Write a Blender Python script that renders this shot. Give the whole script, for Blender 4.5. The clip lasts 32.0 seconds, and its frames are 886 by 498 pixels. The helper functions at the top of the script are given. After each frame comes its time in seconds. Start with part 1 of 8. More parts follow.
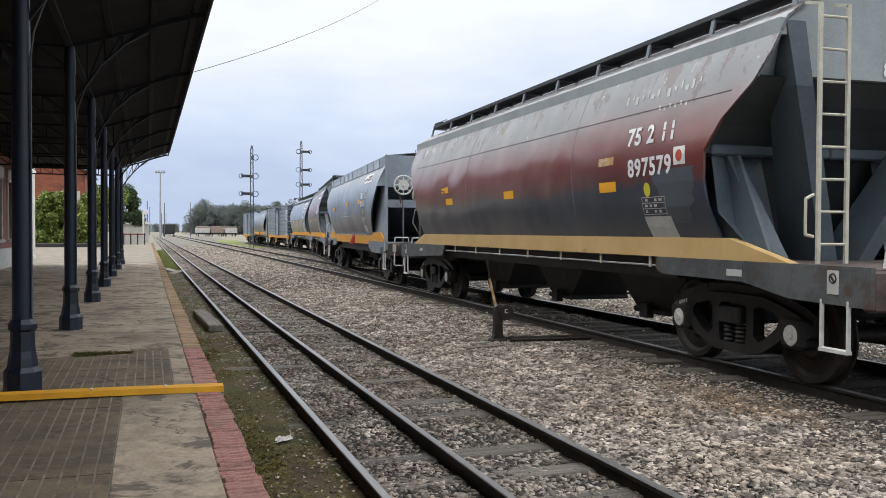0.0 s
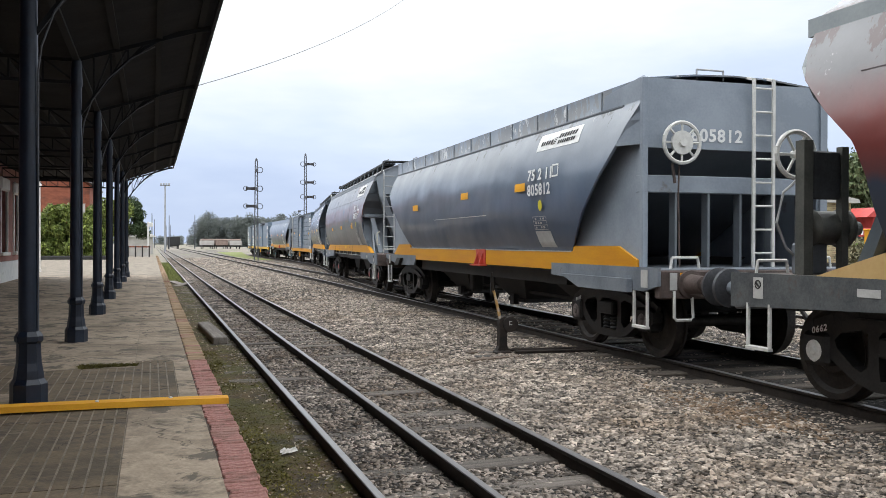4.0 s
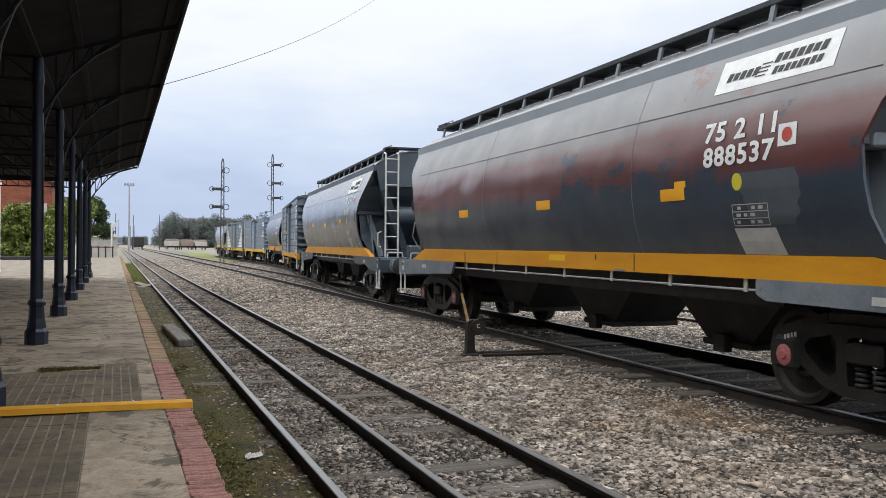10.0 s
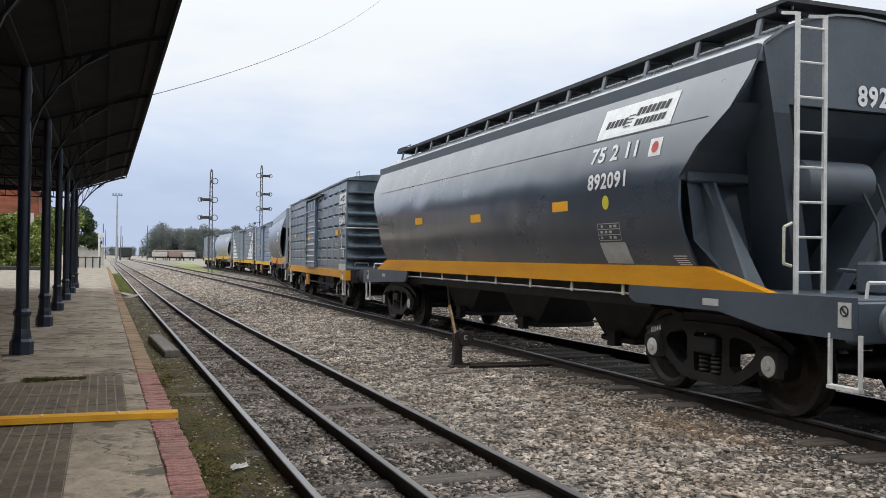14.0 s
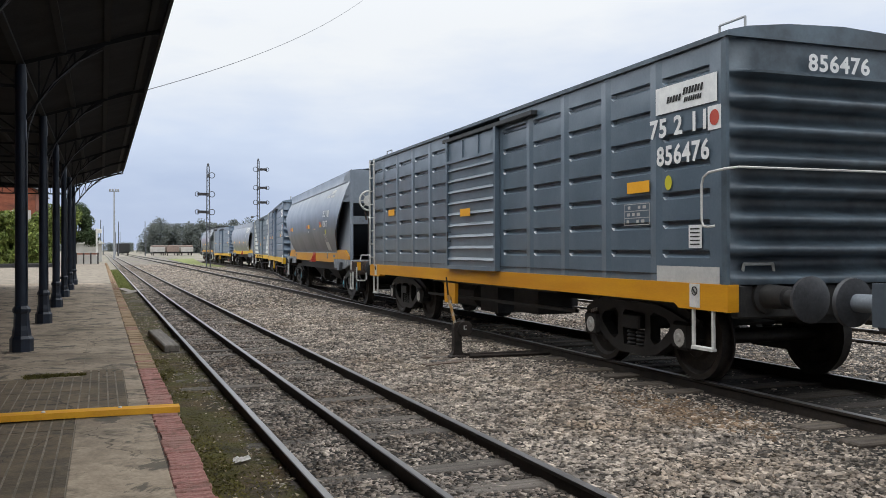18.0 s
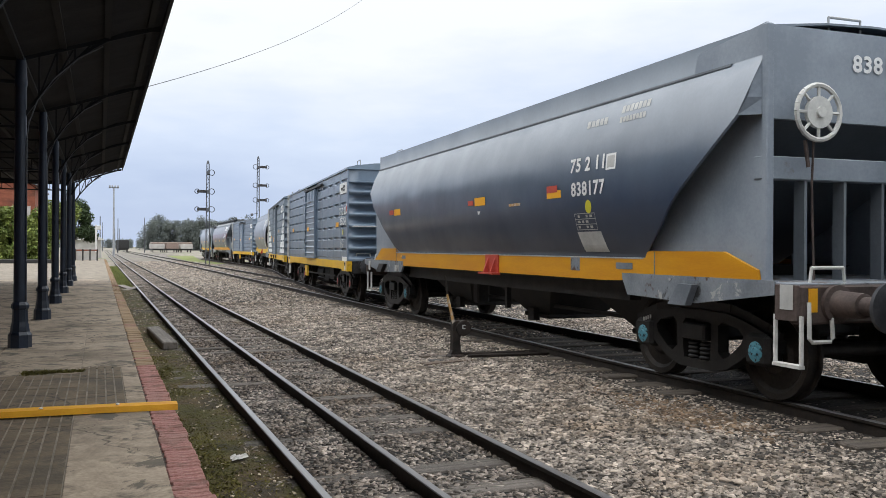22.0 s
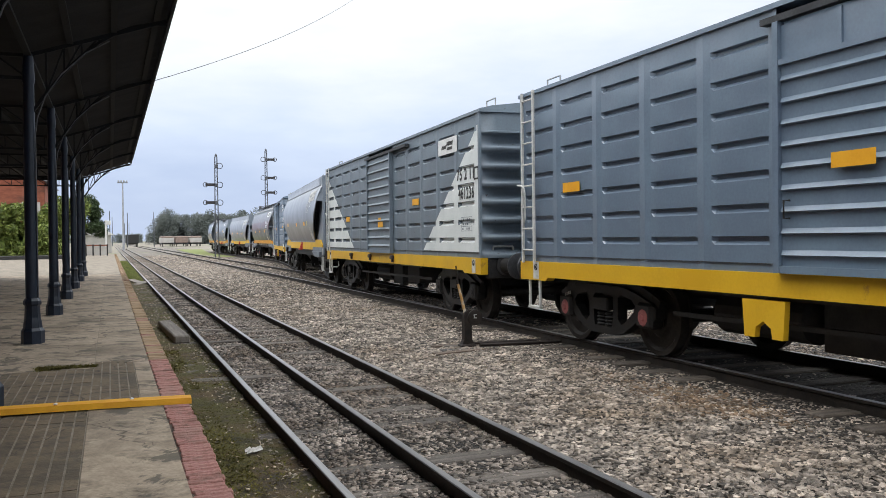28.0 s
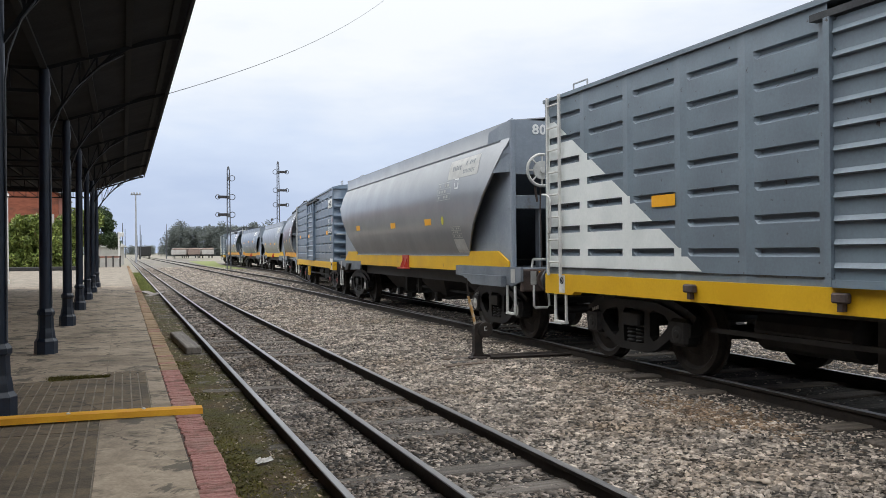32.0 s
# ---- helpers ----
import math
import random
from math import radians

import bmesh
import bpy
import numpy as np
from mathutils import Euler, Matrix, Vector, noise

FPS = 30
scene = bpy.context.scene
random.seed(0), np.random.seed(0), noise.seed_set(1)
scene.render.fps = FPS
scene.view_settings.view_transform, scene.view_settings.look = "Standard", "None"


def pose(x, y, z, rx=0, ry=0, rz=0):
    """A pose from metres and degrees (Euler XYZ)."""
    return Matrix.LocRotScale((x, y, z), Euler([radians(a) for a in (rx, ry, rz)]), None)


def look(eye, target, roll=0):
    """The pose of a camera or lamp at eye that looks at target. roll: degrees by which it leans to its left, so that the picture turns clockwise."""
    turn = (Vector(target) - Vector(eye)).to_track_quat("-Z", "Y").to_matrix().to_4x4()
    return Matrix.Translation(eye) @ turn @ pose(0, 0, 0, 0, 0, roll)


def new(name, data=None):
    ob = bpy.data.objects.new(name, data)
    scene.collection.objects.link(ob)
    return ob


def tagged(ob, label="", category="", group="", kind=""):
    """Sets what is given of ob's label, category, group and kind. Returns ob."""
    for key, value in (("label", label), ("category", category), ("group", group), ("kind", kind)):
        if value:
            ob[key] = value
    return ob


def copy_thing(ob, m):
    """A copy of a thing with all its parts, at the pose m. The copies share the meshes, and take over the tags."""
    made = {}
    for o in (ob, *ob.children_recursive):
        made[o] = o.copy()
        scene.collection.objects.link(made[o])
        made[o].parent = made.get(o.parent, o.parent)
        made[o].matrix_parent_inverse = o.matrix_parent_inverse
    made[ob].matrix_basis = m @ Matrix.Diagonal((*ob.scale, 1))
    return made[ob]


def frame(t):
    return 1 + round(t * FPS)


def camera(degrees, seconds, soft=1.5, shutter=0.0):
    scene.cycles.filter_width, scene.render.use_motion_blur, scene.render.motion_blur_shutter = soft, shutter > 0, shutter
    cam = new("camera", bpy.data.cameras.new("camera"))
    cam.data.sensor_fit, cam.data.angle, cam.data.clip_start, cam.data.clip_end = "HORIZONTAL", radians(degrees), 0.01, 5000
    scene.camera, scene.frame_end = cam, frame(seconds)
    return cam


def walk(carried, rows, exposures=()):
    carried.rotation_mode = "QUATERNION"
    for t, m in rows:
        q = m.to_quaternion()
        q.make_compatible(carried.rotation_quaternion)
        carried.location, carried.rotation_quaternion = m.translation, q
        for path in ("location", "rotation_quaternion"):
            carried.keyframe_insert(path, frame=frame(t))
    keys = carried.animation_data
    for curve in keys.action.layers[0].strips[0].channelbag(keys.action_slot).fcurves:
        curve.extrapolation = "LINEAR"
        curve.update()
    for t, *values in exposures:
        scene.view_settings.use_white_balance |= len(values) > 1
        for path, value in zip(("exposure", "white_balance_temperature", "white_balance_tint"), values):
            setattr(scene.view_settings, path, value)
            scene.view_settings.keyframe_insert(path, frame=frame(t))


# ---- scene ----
cam = camera(54.28, 32.0, soft=0.45, shutter=0.0)
# seconds, eye x y z, yaw, pitch, roll: a hand-held camera on the platform
VIEW = [
    (0, -1.386, 0.007, 1.582, -18.88, -1.14, -0.25),
    (0.5, -1.387, 0.010, 1.584, -18.82, -1.10, 0.22),
    (1, -1.392, 0.013, 1.588, -18.77, -0.55, -0.23),
    (1.5, -1.398, 0.011, 1.587, -18.18, -0.20, -0.35),
    (2, -1.397, 0.006, 1.589, -17.94, -0.28, -0.43),
    (2.5, -1.396, -0.008, 1.585, -18.54, -0.24, -0.36),
    (3, -1.391, -0.012, 1.584, -18.70, -0.28, -0.41),
    (3.5, -1.396, -0.013, 1.581, -18.63, -0.31, -0.29),
    (5.5, -1.395, -0.012, 1.585, -19.05, -0.79, 0.40),
    (6, -1.394, -0.016, 1.587, -19.12, -1.11, 0.80),
    (6.5, -1.393, -0.015, 1.583, -19.08, -0.76, 0.16),
    (7, -1.396, -0.013, 1.585, -19.29, -0.55, -0.32),
    (7.5, -1.398, -0.012, 1.584, -19.28, -0.55, -0.49),
    (8, -1.395, -0.005, 1.585, -19.39, -0.56, -0.57),
    (8.5, -1.393, 0.010, 1.587, -19.85, -0.48, -0.42),
    (9, -1.388, 0.016, 1.587, -20.22, -0.63, -0.47),
    (9.5, -1.388, 0.018, 1.587, -20.75, -0.28, -0.44),
    (10, -1.392, 0.017, 1.589, -20.75, -0.19, -0.49),
    (10.5, -1.387, 0.016, 1.593, -21.00, -0.15, -0.62),
    (11, -1.386, 0.013, 1.594, -21.42, 0.11, -0.59),
    (11.5, -1.383, 0.013, 1.591, -21.58, 0.11, -0.61),
    (12, -1.385, 0.010, 1.590, -21.67, 0.10, -0.68),
    (12.5, -1.385, -0.002, 1.583, -21.41, 0.26, -0.74),
    (13, -1.387, 0.009, 1.592, -21.48, 0.32, -0.97),
    (13.5, -1.386, 0.007, 1.594, -21.73, 0.37, -0.78),
    (14, -1.384, -0.013, 1.583, -21.48, 0.60, -0.72),
    (14.5, -1.387, -0.020, 1.583, -21.59, 0.51, -0.74),
    (15, -1.389, -0.023, 1.585, -21.39, 0.44, -0.59),
    (15.5, -1.383, -0.023, 1.583, -21.03, 0.43, -0.76),
    (17.5, -1.385, -0.022, 1.583, -21.56, 0.17, 0.22),
    (18, -1.389, -0.022, 1.581, -21.60, -0.01, 0.18),
    (18.5, -1.392, -0.021, 1.579, -21.35, -0.03, -0.04),
    (19, -1.392, -0.017, 1.579, -21.31, -0.04, -0.23),
    (19.5, -1.391, -0.015, 1.577, -21.69, -0.15, -0.31),
    (20, -1.394, -0.013, 1.584, -21.69, -0.28, -0.47),
    (20.5, -1.395, -0.015, 1.585, -21.36, 0.30, -0.46),
    (21, -1.390, -0.019, 1.579, -21.29, -0.30, -0.13),
    (21.5, -1.384, -0.021, 1.574, -21.84, -0.40, -0.12),
    (22, -1.386, -0.020, 1.583, -21.64, -0.07, -0.27),
    (22.5, -1.383, -0.017, 1.579, -21.44, 0.81, 0.39),
    (23, -1.367, -0.013, 1.583, -21.12, -0.26, 1.27),
    (23.5, -1.389, -0.010, 1.576, -20.54, -0.80, 1.34),
    (24, -1.389, -0.003, 1.569, -19.63, -0.72, 0.75),
    (24.5, -1.399, 0.016, 1.576, -19.42, -1.34, 0.61),
    (25, -1.393, 0.024, 1.582, -21.46, -1.31, 0.33),
    (25.5, -1.389, 0.022, 1.580, -21.27, -1.42, 0.30),
    (27.5, -1.387, 0.022, 1.580, -21.15, -1.14, 0.74),
    (28, -1.393, 0.023, 1.583, -21.07, -0.76, 0.65),
    (28.5, -1.395, 0.023, 1.581, -20.84, -0.62, 0.55),
    (29, -1.400, 0.027, 1.585, -20.97, -0.43, 0.69),
    (29.5, -1.398, 0.023, 1.586, -20.80, -0.40, 0.77),
    (30, -1.394, 0.020, 1.582, -20.69, -0.40, 0.78),
    (30.5, -1.393, 0.020, 1.582, -20.65, -0.38, 0.80),
    (31, -1.394, 0.021, 1.587, -20.77, -0.04, 0.46),
    (31.5, -1.399, 0.012, 1.588, -20.61, -0.05, 0.45),
    (32, -1.398, -0.012, 1.577, -20.33, 0.09, 0.48),
]
walk(cam, [(t, pose(x, y, z, 90 + p, r, w)) for t, x, y, z, w, p, r in VIEW], [(0, 0.04), (1, 0.2), (3, 0.24), (6, 0.06), (9, 0.02), (15, -0.05), (18, -0.08), (20, 0.02), (22, 0.06), (23.5, 0.06), (25, 0.15), (30, 0.08), (32, 0.02)])
# metres that the train has rolled at each whole second
ROLLED = [-0.07, 3.33, 6.75, 10.01, 13.36, 16.75, 20.2, 23.64, 27.23, 30.92, 34.63, 38.31, 41.97, 45.75, 49.54, 53.34, 57.31, 61.24, 65.22, 69.19, 73.15, 77.04, 80.91, 84.79, 88.67, 92.62, 96.54, 100.43, 104.33, 108.25, 112.13, 115.82, 119.6]

# ---- light ----
world = bpy.data.worlds.new("overcast_sky")
scene.world = world
world.use_nodes = True
wn, wl = world.node_tree.nodes, world.node_tree.links
wn.clear()
w_out, w_bg, w_bg2, w_mix = wn.new("ShaderNodeOutputWorld"), wn.new("ShaderNodeBackground"), wn.new("ShaderNodeBackground"), wn.new("ShaderNodeMixShader")
w_sky = wn.new("ShaderNodeTexSky")
w_sky.sky_type, w_sky.sun_disc = "NISHITA", False
w_sky.sun_elevation, w_sky.sun_rotation = radians(64), radians(290)
w_bg.inputs[1].default_value = 0.12
wl.new(w_sky.outputs[0], w_bg.inputs[0])
w_co, w_map, w_no = wn.new("ShaderNodeTexCoord"), wn.new("ShaderNodeMapping"), wn.new("ShaderNodeTexNoise")
w_map.inputs["Scale"].default_value = (1.0, 1.0, 3.6)
w_no.inputs["Scale"].default_value, w_no.inputs["Detail"].default_value, w_no.inputs["Roughness"].default_value = 2.3, 6.0, 0.55
wl.new(w_co.outputs["Generated"], w_map.inputs[0])
wl.new(w_map.outputs[0], w_no.inputs["Vector"])
# cloud deck: bright overhead, blue-grey towards the horizon
w_sep, w_add, w_ramp = wn.new("ShaderNodeSeparateXYZ"), wn.new("ShaderNodeMath"), wn.new("ShaderNodeValToRGB")
wl.new(w_co.outputs["Generated"], w_sep.inputs[0])
w_add.operation = "MULTIPLY_ADD"
wl.new(w_no.outputs["Fac"], w_add.inputs[0])
w_add.inputs[1].default_value = 0.4
wl.new(w_sep.outputs["Z"], w_add.inputs[2])
el = w_ramp.color_ramp.elements
el[0].position, el[0].color = 0.1, (0.6, 0.7, 0.9, 1)
el[1].position, el[1].color = 0.46, (0.96, 0.99, 1.02, 1)
for p, c in ((0.22, (0.5, 0.6, 0.82, 1)), (0.33, (0.68, 0.775, 0.955, 1))):
    e = el.new(p)
    e.color = c
wl.new(w_add.outputs[0], w_ramp.inputs[0])
wl.new(w_ramp.outputs[0], w_bg2.inputs[0])
w_zen = wn.new("ShaderNodeMapRange")
w_zen.interpolation_type = "SMOOTHSTEP"
for k, val in (("From Min", 0.22), ("From Max", 0.85), ("To Min", 1.02), ("To Max", 2.5)):
    w_zen.inputs[k].default_value = val
wl.new(w_sep.outputs["Z"], w_zen.inputs[0])
wl.new(w_zen.outputs[0], w_bg2.inputs[1])
w_mix.inputs[0].default_value = 0.92
wl.new(w_bg.outputs[0], w_mix.inputs[1])
wl.new(w_bg2.outputs[0], w_mix.inputs[2])
wl.new(w_mix.outputs[0], w_out.inputs[0])
sun = new("sun", bpy.data.lights.new("sun", "SUN"))
sun.data.energy, sun.data.angle, sun.data.color = 0.7, radians(25), (1.0, 0.96, 0.9)
sun.matrix_basis = look((0, 0, 30), (14, -5, 0))
scene.view_settings.exposure = 0.0


# ---- materials ----
MATS = {}


def surf(name, a, b, scale=3.0, rough=0.6, metal=0.0, bump=0.1, fine=40.0, stretch=(1, 1, 1), contrast=(0.35, 0.65), dirt=None, vary=0.0, islands=0.0):
    """Two colours mixed by a coarse and a fine noise, with bump; dirt: a third colour in patches."""
    m = bpy.data.materials.new(name)
    m.use_nodes = True
    nt = m.node_tree
    n, l = nt.nodes, nt.links
    bsdf = n["Principled BSDF"]
    co, mp = n.new("ShaderNodeTexCoord"), n.new("ShaderNodeMapping")
    mp.inputs["Scale"].default_value = stretch
    l.new(co.outputs["Object"], mp.inputs[0])
    no1, no2 = n.new("ShaderNodeTexNoise"), n.new("ShaderNodeTexNoise")
    for no, s, d in ((no1, scale, 6.0), (no2, fine, 4.0)):
        no.inputs["Scale"].default_value, no.inputs["Detail"].default_value, no.inputs["Roughness"].default_value = s, d, 0.6
        l.new(mp.outputs[0], no.inputs["Vector"])
    ad = n.new("ShaderNodeMath")
    ad.operation = "MULTIPLY_ADD"
    l.new(no2.outputs["Fac"], ad.inputs[0])
    ad.inputs[1].default_value = 0.35
    l.new(no1.outputs["Fac"], ad.inputs[2])
    rp = n.new("ShaderNodeValToRGB")
    rp.color_ramp.elements[0].position, rp.color_ramp.elements[0].color = contrast[0] + 0.17, (*a, 1)
    rp.color_ramp.elements[1].position, rp.color_ramp.elements[1].color = contrast[1] + 0.17, (*b, 1)
    l.new(ad.outputs[0], rp.inputs[0])
    col = rp.outputs[0]
    if dirt:
        no3, r3, mx = n.new("ShaderNodeTexNoise"), n.new("ShaderNodeValToRGB"), n.new("ShaderNodeMix")
        no3.inputs["Scale"].default_value, no3.inputs["Detail"].default_value, no3.inputs["Roughness"].default_value = dirt[1], 7.0, 0.65
        l.new(mp.outputs[0], no3.inputs["Vector"])
        r3.color_ramp.elements[0].position, r3.color_ramp.elements[1].position = dirt[2], dirt[2] + (dirt[3] if len(dirt) > 3 else 0.09)
        l.new(no3.outputs["Fac"], r3.inputs[0])
        mx.data_type = "RGBA"
        l.new(r3.outputs[0], mx.inputs[0])
        l.new(col, mx.inputs[6])
        mx.inputs[7].default_value = (*dirt[0], 1)
        col = mx.outputs[2]
    if vary or islands:
        hs = n.new("ShaderNodeHueSaturation")
        if vary:
            src = n.new("ShaderNodeObjectInfo").outputs["Random"]
        else:
            src = n.new("ShaderNodeNewGeometry").outputs["Random Per Island"]
        mr = n.new("ShaderNodeMapRange")
        k = vary or islands
        mr.inputs["To Min"].default_value, mr.inputs["To Max"].default_value = 1 - k, 1 + k
        l.new(src, mr.inputs[0])
        l.new(mr.outputs[0], hs.inputs["Value"])
        l.new(col, hs.inputs["Color"])
        col = hs.outputs[0]
    l.new(col, bsdf.inputs["Base Color"])
    rr = n.new("ShaderNodeMapRange")
    rr.inputs["To Min"].default_value, rr.inputs["To Max"].default_value = max(0.05, rough - 0.12), min(1, rough + 0.12)
    l.new(no1.outputs["Fac"], rr.inputs[0])
    l.new(rr.outputs[0], bsdf.inputs["Roughness"])
    bsdf.inputs["Metallic"].default_value = metal
    if bump:
        bp = n.new("ShaderNodeBump")
        bp.inputs["Strength"].default_value, bp.inputs["Distance"].default_value = bump, 0.02
        l.new(ad.outputs[0], bp.inputs["Height"])
        l.new(bp.outputs[0], bsdf.inputs["Normal"])
    MATS[name] = m
    return m


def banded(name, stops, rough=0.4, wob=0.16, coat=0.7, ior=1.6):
    """Paint in level bands up the body's height, with ragged, run-down edges and rub marks; stops can carry shading."""
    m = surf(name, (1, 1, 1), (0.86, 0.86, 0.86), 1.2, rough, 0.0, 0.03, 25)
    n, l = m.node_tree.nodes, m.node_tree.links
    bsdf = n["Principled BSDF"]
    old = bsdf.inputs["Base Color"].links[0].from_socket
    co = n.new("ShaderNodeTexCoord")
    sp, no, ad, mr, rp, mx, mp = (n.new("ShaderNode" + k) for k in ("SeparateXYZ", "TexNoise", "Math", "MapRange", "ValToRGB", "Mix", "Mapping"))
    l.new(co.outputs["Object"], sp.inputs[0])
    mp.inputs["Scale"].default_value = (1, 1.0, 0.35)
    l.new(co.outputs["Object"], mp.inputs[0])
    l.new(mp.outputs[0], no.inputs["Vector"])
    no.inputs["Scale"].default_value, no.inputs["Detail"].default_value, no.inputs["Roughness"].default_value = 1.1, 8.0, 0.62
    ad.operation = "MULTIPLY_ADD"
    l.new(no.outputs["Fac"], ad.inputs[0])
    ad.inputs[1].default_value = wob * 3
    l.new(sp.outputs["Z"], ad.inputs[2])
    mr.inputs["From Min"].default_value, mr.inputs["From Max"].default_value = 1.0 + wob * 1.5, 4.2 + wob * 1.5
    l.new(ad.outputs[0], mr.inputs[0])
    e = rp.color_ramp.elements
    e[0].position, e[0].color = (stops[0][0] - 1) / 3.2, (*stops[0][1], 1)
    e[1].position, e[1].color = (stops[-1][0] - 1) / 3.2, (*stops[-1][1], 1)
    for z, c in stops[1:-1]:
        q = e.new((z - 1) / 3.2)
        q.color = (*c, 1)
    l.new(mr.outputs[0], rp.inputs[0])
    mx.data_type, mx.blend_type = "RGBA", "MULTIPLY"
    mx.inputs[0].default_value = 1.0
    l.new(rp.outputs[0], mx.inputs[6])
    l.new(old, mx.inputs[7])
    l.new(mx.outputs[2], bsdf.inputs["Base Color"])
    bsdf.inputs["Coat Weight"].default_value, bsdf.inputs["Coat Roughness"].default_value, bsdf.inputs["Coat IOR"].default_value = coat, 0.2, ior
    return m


def pebbled(m, scale, lo, hi, bump=1.0):
    """Gives a ground material a mosaic of small stones, each of its own shade."""
    n, l = m.node_tree.nodes, m.node_tree.links
    bsdf = n["Principled BSDF"]
    old = bsdf.inputs["Base Color"].links[0].from_socket
    co, vo, mx, rp, bp, sp = (n.new("ShaderNode" + k) for k in ("TexCoord", "TexVoronoi", "Mix", "MapRange", "Bump", "SeparateColor"))
    vo.inputs["Scale"].default_value = scale
    l.new(co.outputs["Object"], vo.inputs["Vector"])
    l.new(vo.outputs["Color"], sp.inputs[0])
    rp.inputs["To Min"].default_value, rp.inputs["To Max"].default_value = lo, hi
    l.new(sp.outputs[0], rp.inputs[0])
    mx.data_type, mx.blend_type = "RGBA", "MULTIPLY"
    mx.inputs[0].default_value = 1.0
    l.new(old, mx.inputs[6])
    l.new(rp.outputs[0], mx.inputs[7])
    l.new(mx.outputs[2], bsdf.inputs["Base Color"])
    bp.invert = True
    bp.inputs["Strength"].default_value, bp.inputs["Distance"].default_value = bump, 0.03
    l.new(vo.outputs["Distance"], bp.inputs["Height"])
    if bsdf.inputs["Normal"].links:
        l.new(bsdf.inputs["Normal"].links[0].from_socket, bp.inputs["Normal"])
    l.new(bp.outputs[0], bsdf.inputs["Normal"])


def rippled(m, scale, distance, stretch=(1, 1, 1)):
    """Dents and waves of hammered sheet steel."""
    n, l = m.node_tree.nodes, m.node_tree.links
    bsdf = n["Principled BSDF"]
    co, mp, no, bp = (n.new("ShaderNode" + k) for k in ("TexCoord", "Mapping", "TexNoise", "Bump"))
    mp.inputs["Scale"].default_value = stretch
    l.new(co.outputs["Object"], mp.inputs[0])
    l.new(mp.outputs[0], no.inputs["Vector"])
    no.inputs["Scale"].default_value, no.inputs["Detail"].default_value, no.inputs["Roughness"].default_value = scale, 2.5, 0.45
    bp.inputs["Strength"].default_value, bp.inputs["Distance"].default_value = 1.0, distance
    l.new(no.outputs["Fac"], bp.inputs["Height"])
    if bsdf.inputs["Normal"].links:
        l.new(bsdf.inputs["Normal"].links[0].from_socket, bp.inputs["Normal"])
    l.new(bp.outputs[0], bsdf.inputs["Normal"])
    l.new(bp.outputs[0], bsdf.inputs["Coat Normal"])


def chipped(m, colour, scale, threshold, low, high, stretch=(1, 1, 1)):
    """Flakes of another paint between two heights of the body."""
    n, l = m.node_tree.nodes, m.node_tree.links
    bsdf = n["Principled BSDF"]
    old = bsdf.inputs["Base Color"].links[0].from_socket
    co, mp, no, sp, mr, ml, rp, mx = (n.new("ShaderNode" + k) for k in ("TexCoord", "Mapping", "TexNoise", "SeparateXYZ", "MapRange", "Math", "ValToRGB", "Mix"))
    mp.inputs["Scale"].default_value = stretch
    l.new(co.outputs["Object"], mp.inputs[0])
    l.new(mp.outputs[0], no.inputs["Vector"])
    no.inputs["Scale"].default_value, no.inputs["Detail"].default_value, no.inputs["Roughness"].default_value = scale, 9.0, 0.7
    l.new(co.outputs["Object"], sp.inputs[0])
    mr.inputs["From Min"].default_value, mr.inputs["From Max"].default_value = low, high
    mr.inputs["To Min"].default_value, mr.inputs["To Max"].default_value = -0.12, 0.06
    l.new(sp.outputs["Z"], mr.inputs[0])
    ml.operation = "ADD"
    l.new(no.outputs["Fac"], ml.inputs[0])
    l.new(mr.outputs[0], ml.inputs[1])
    rp.color_ramp.elements[0].position, rp.color_ramp.elements[1].position = threshold, threshold + 0.03
    l.new(ml.outputs[0], rp.inputs[0])
    mx.data_type = "RGBA"
    l.new(rp.outputs[0], mx.inputs[0])
    l.new(old, mx.inputs[6])
    mx.inputs[7].default_value = (*colour, 1)
    l.new(mx.outputs[2], bsdf.inputs["Base Color"])


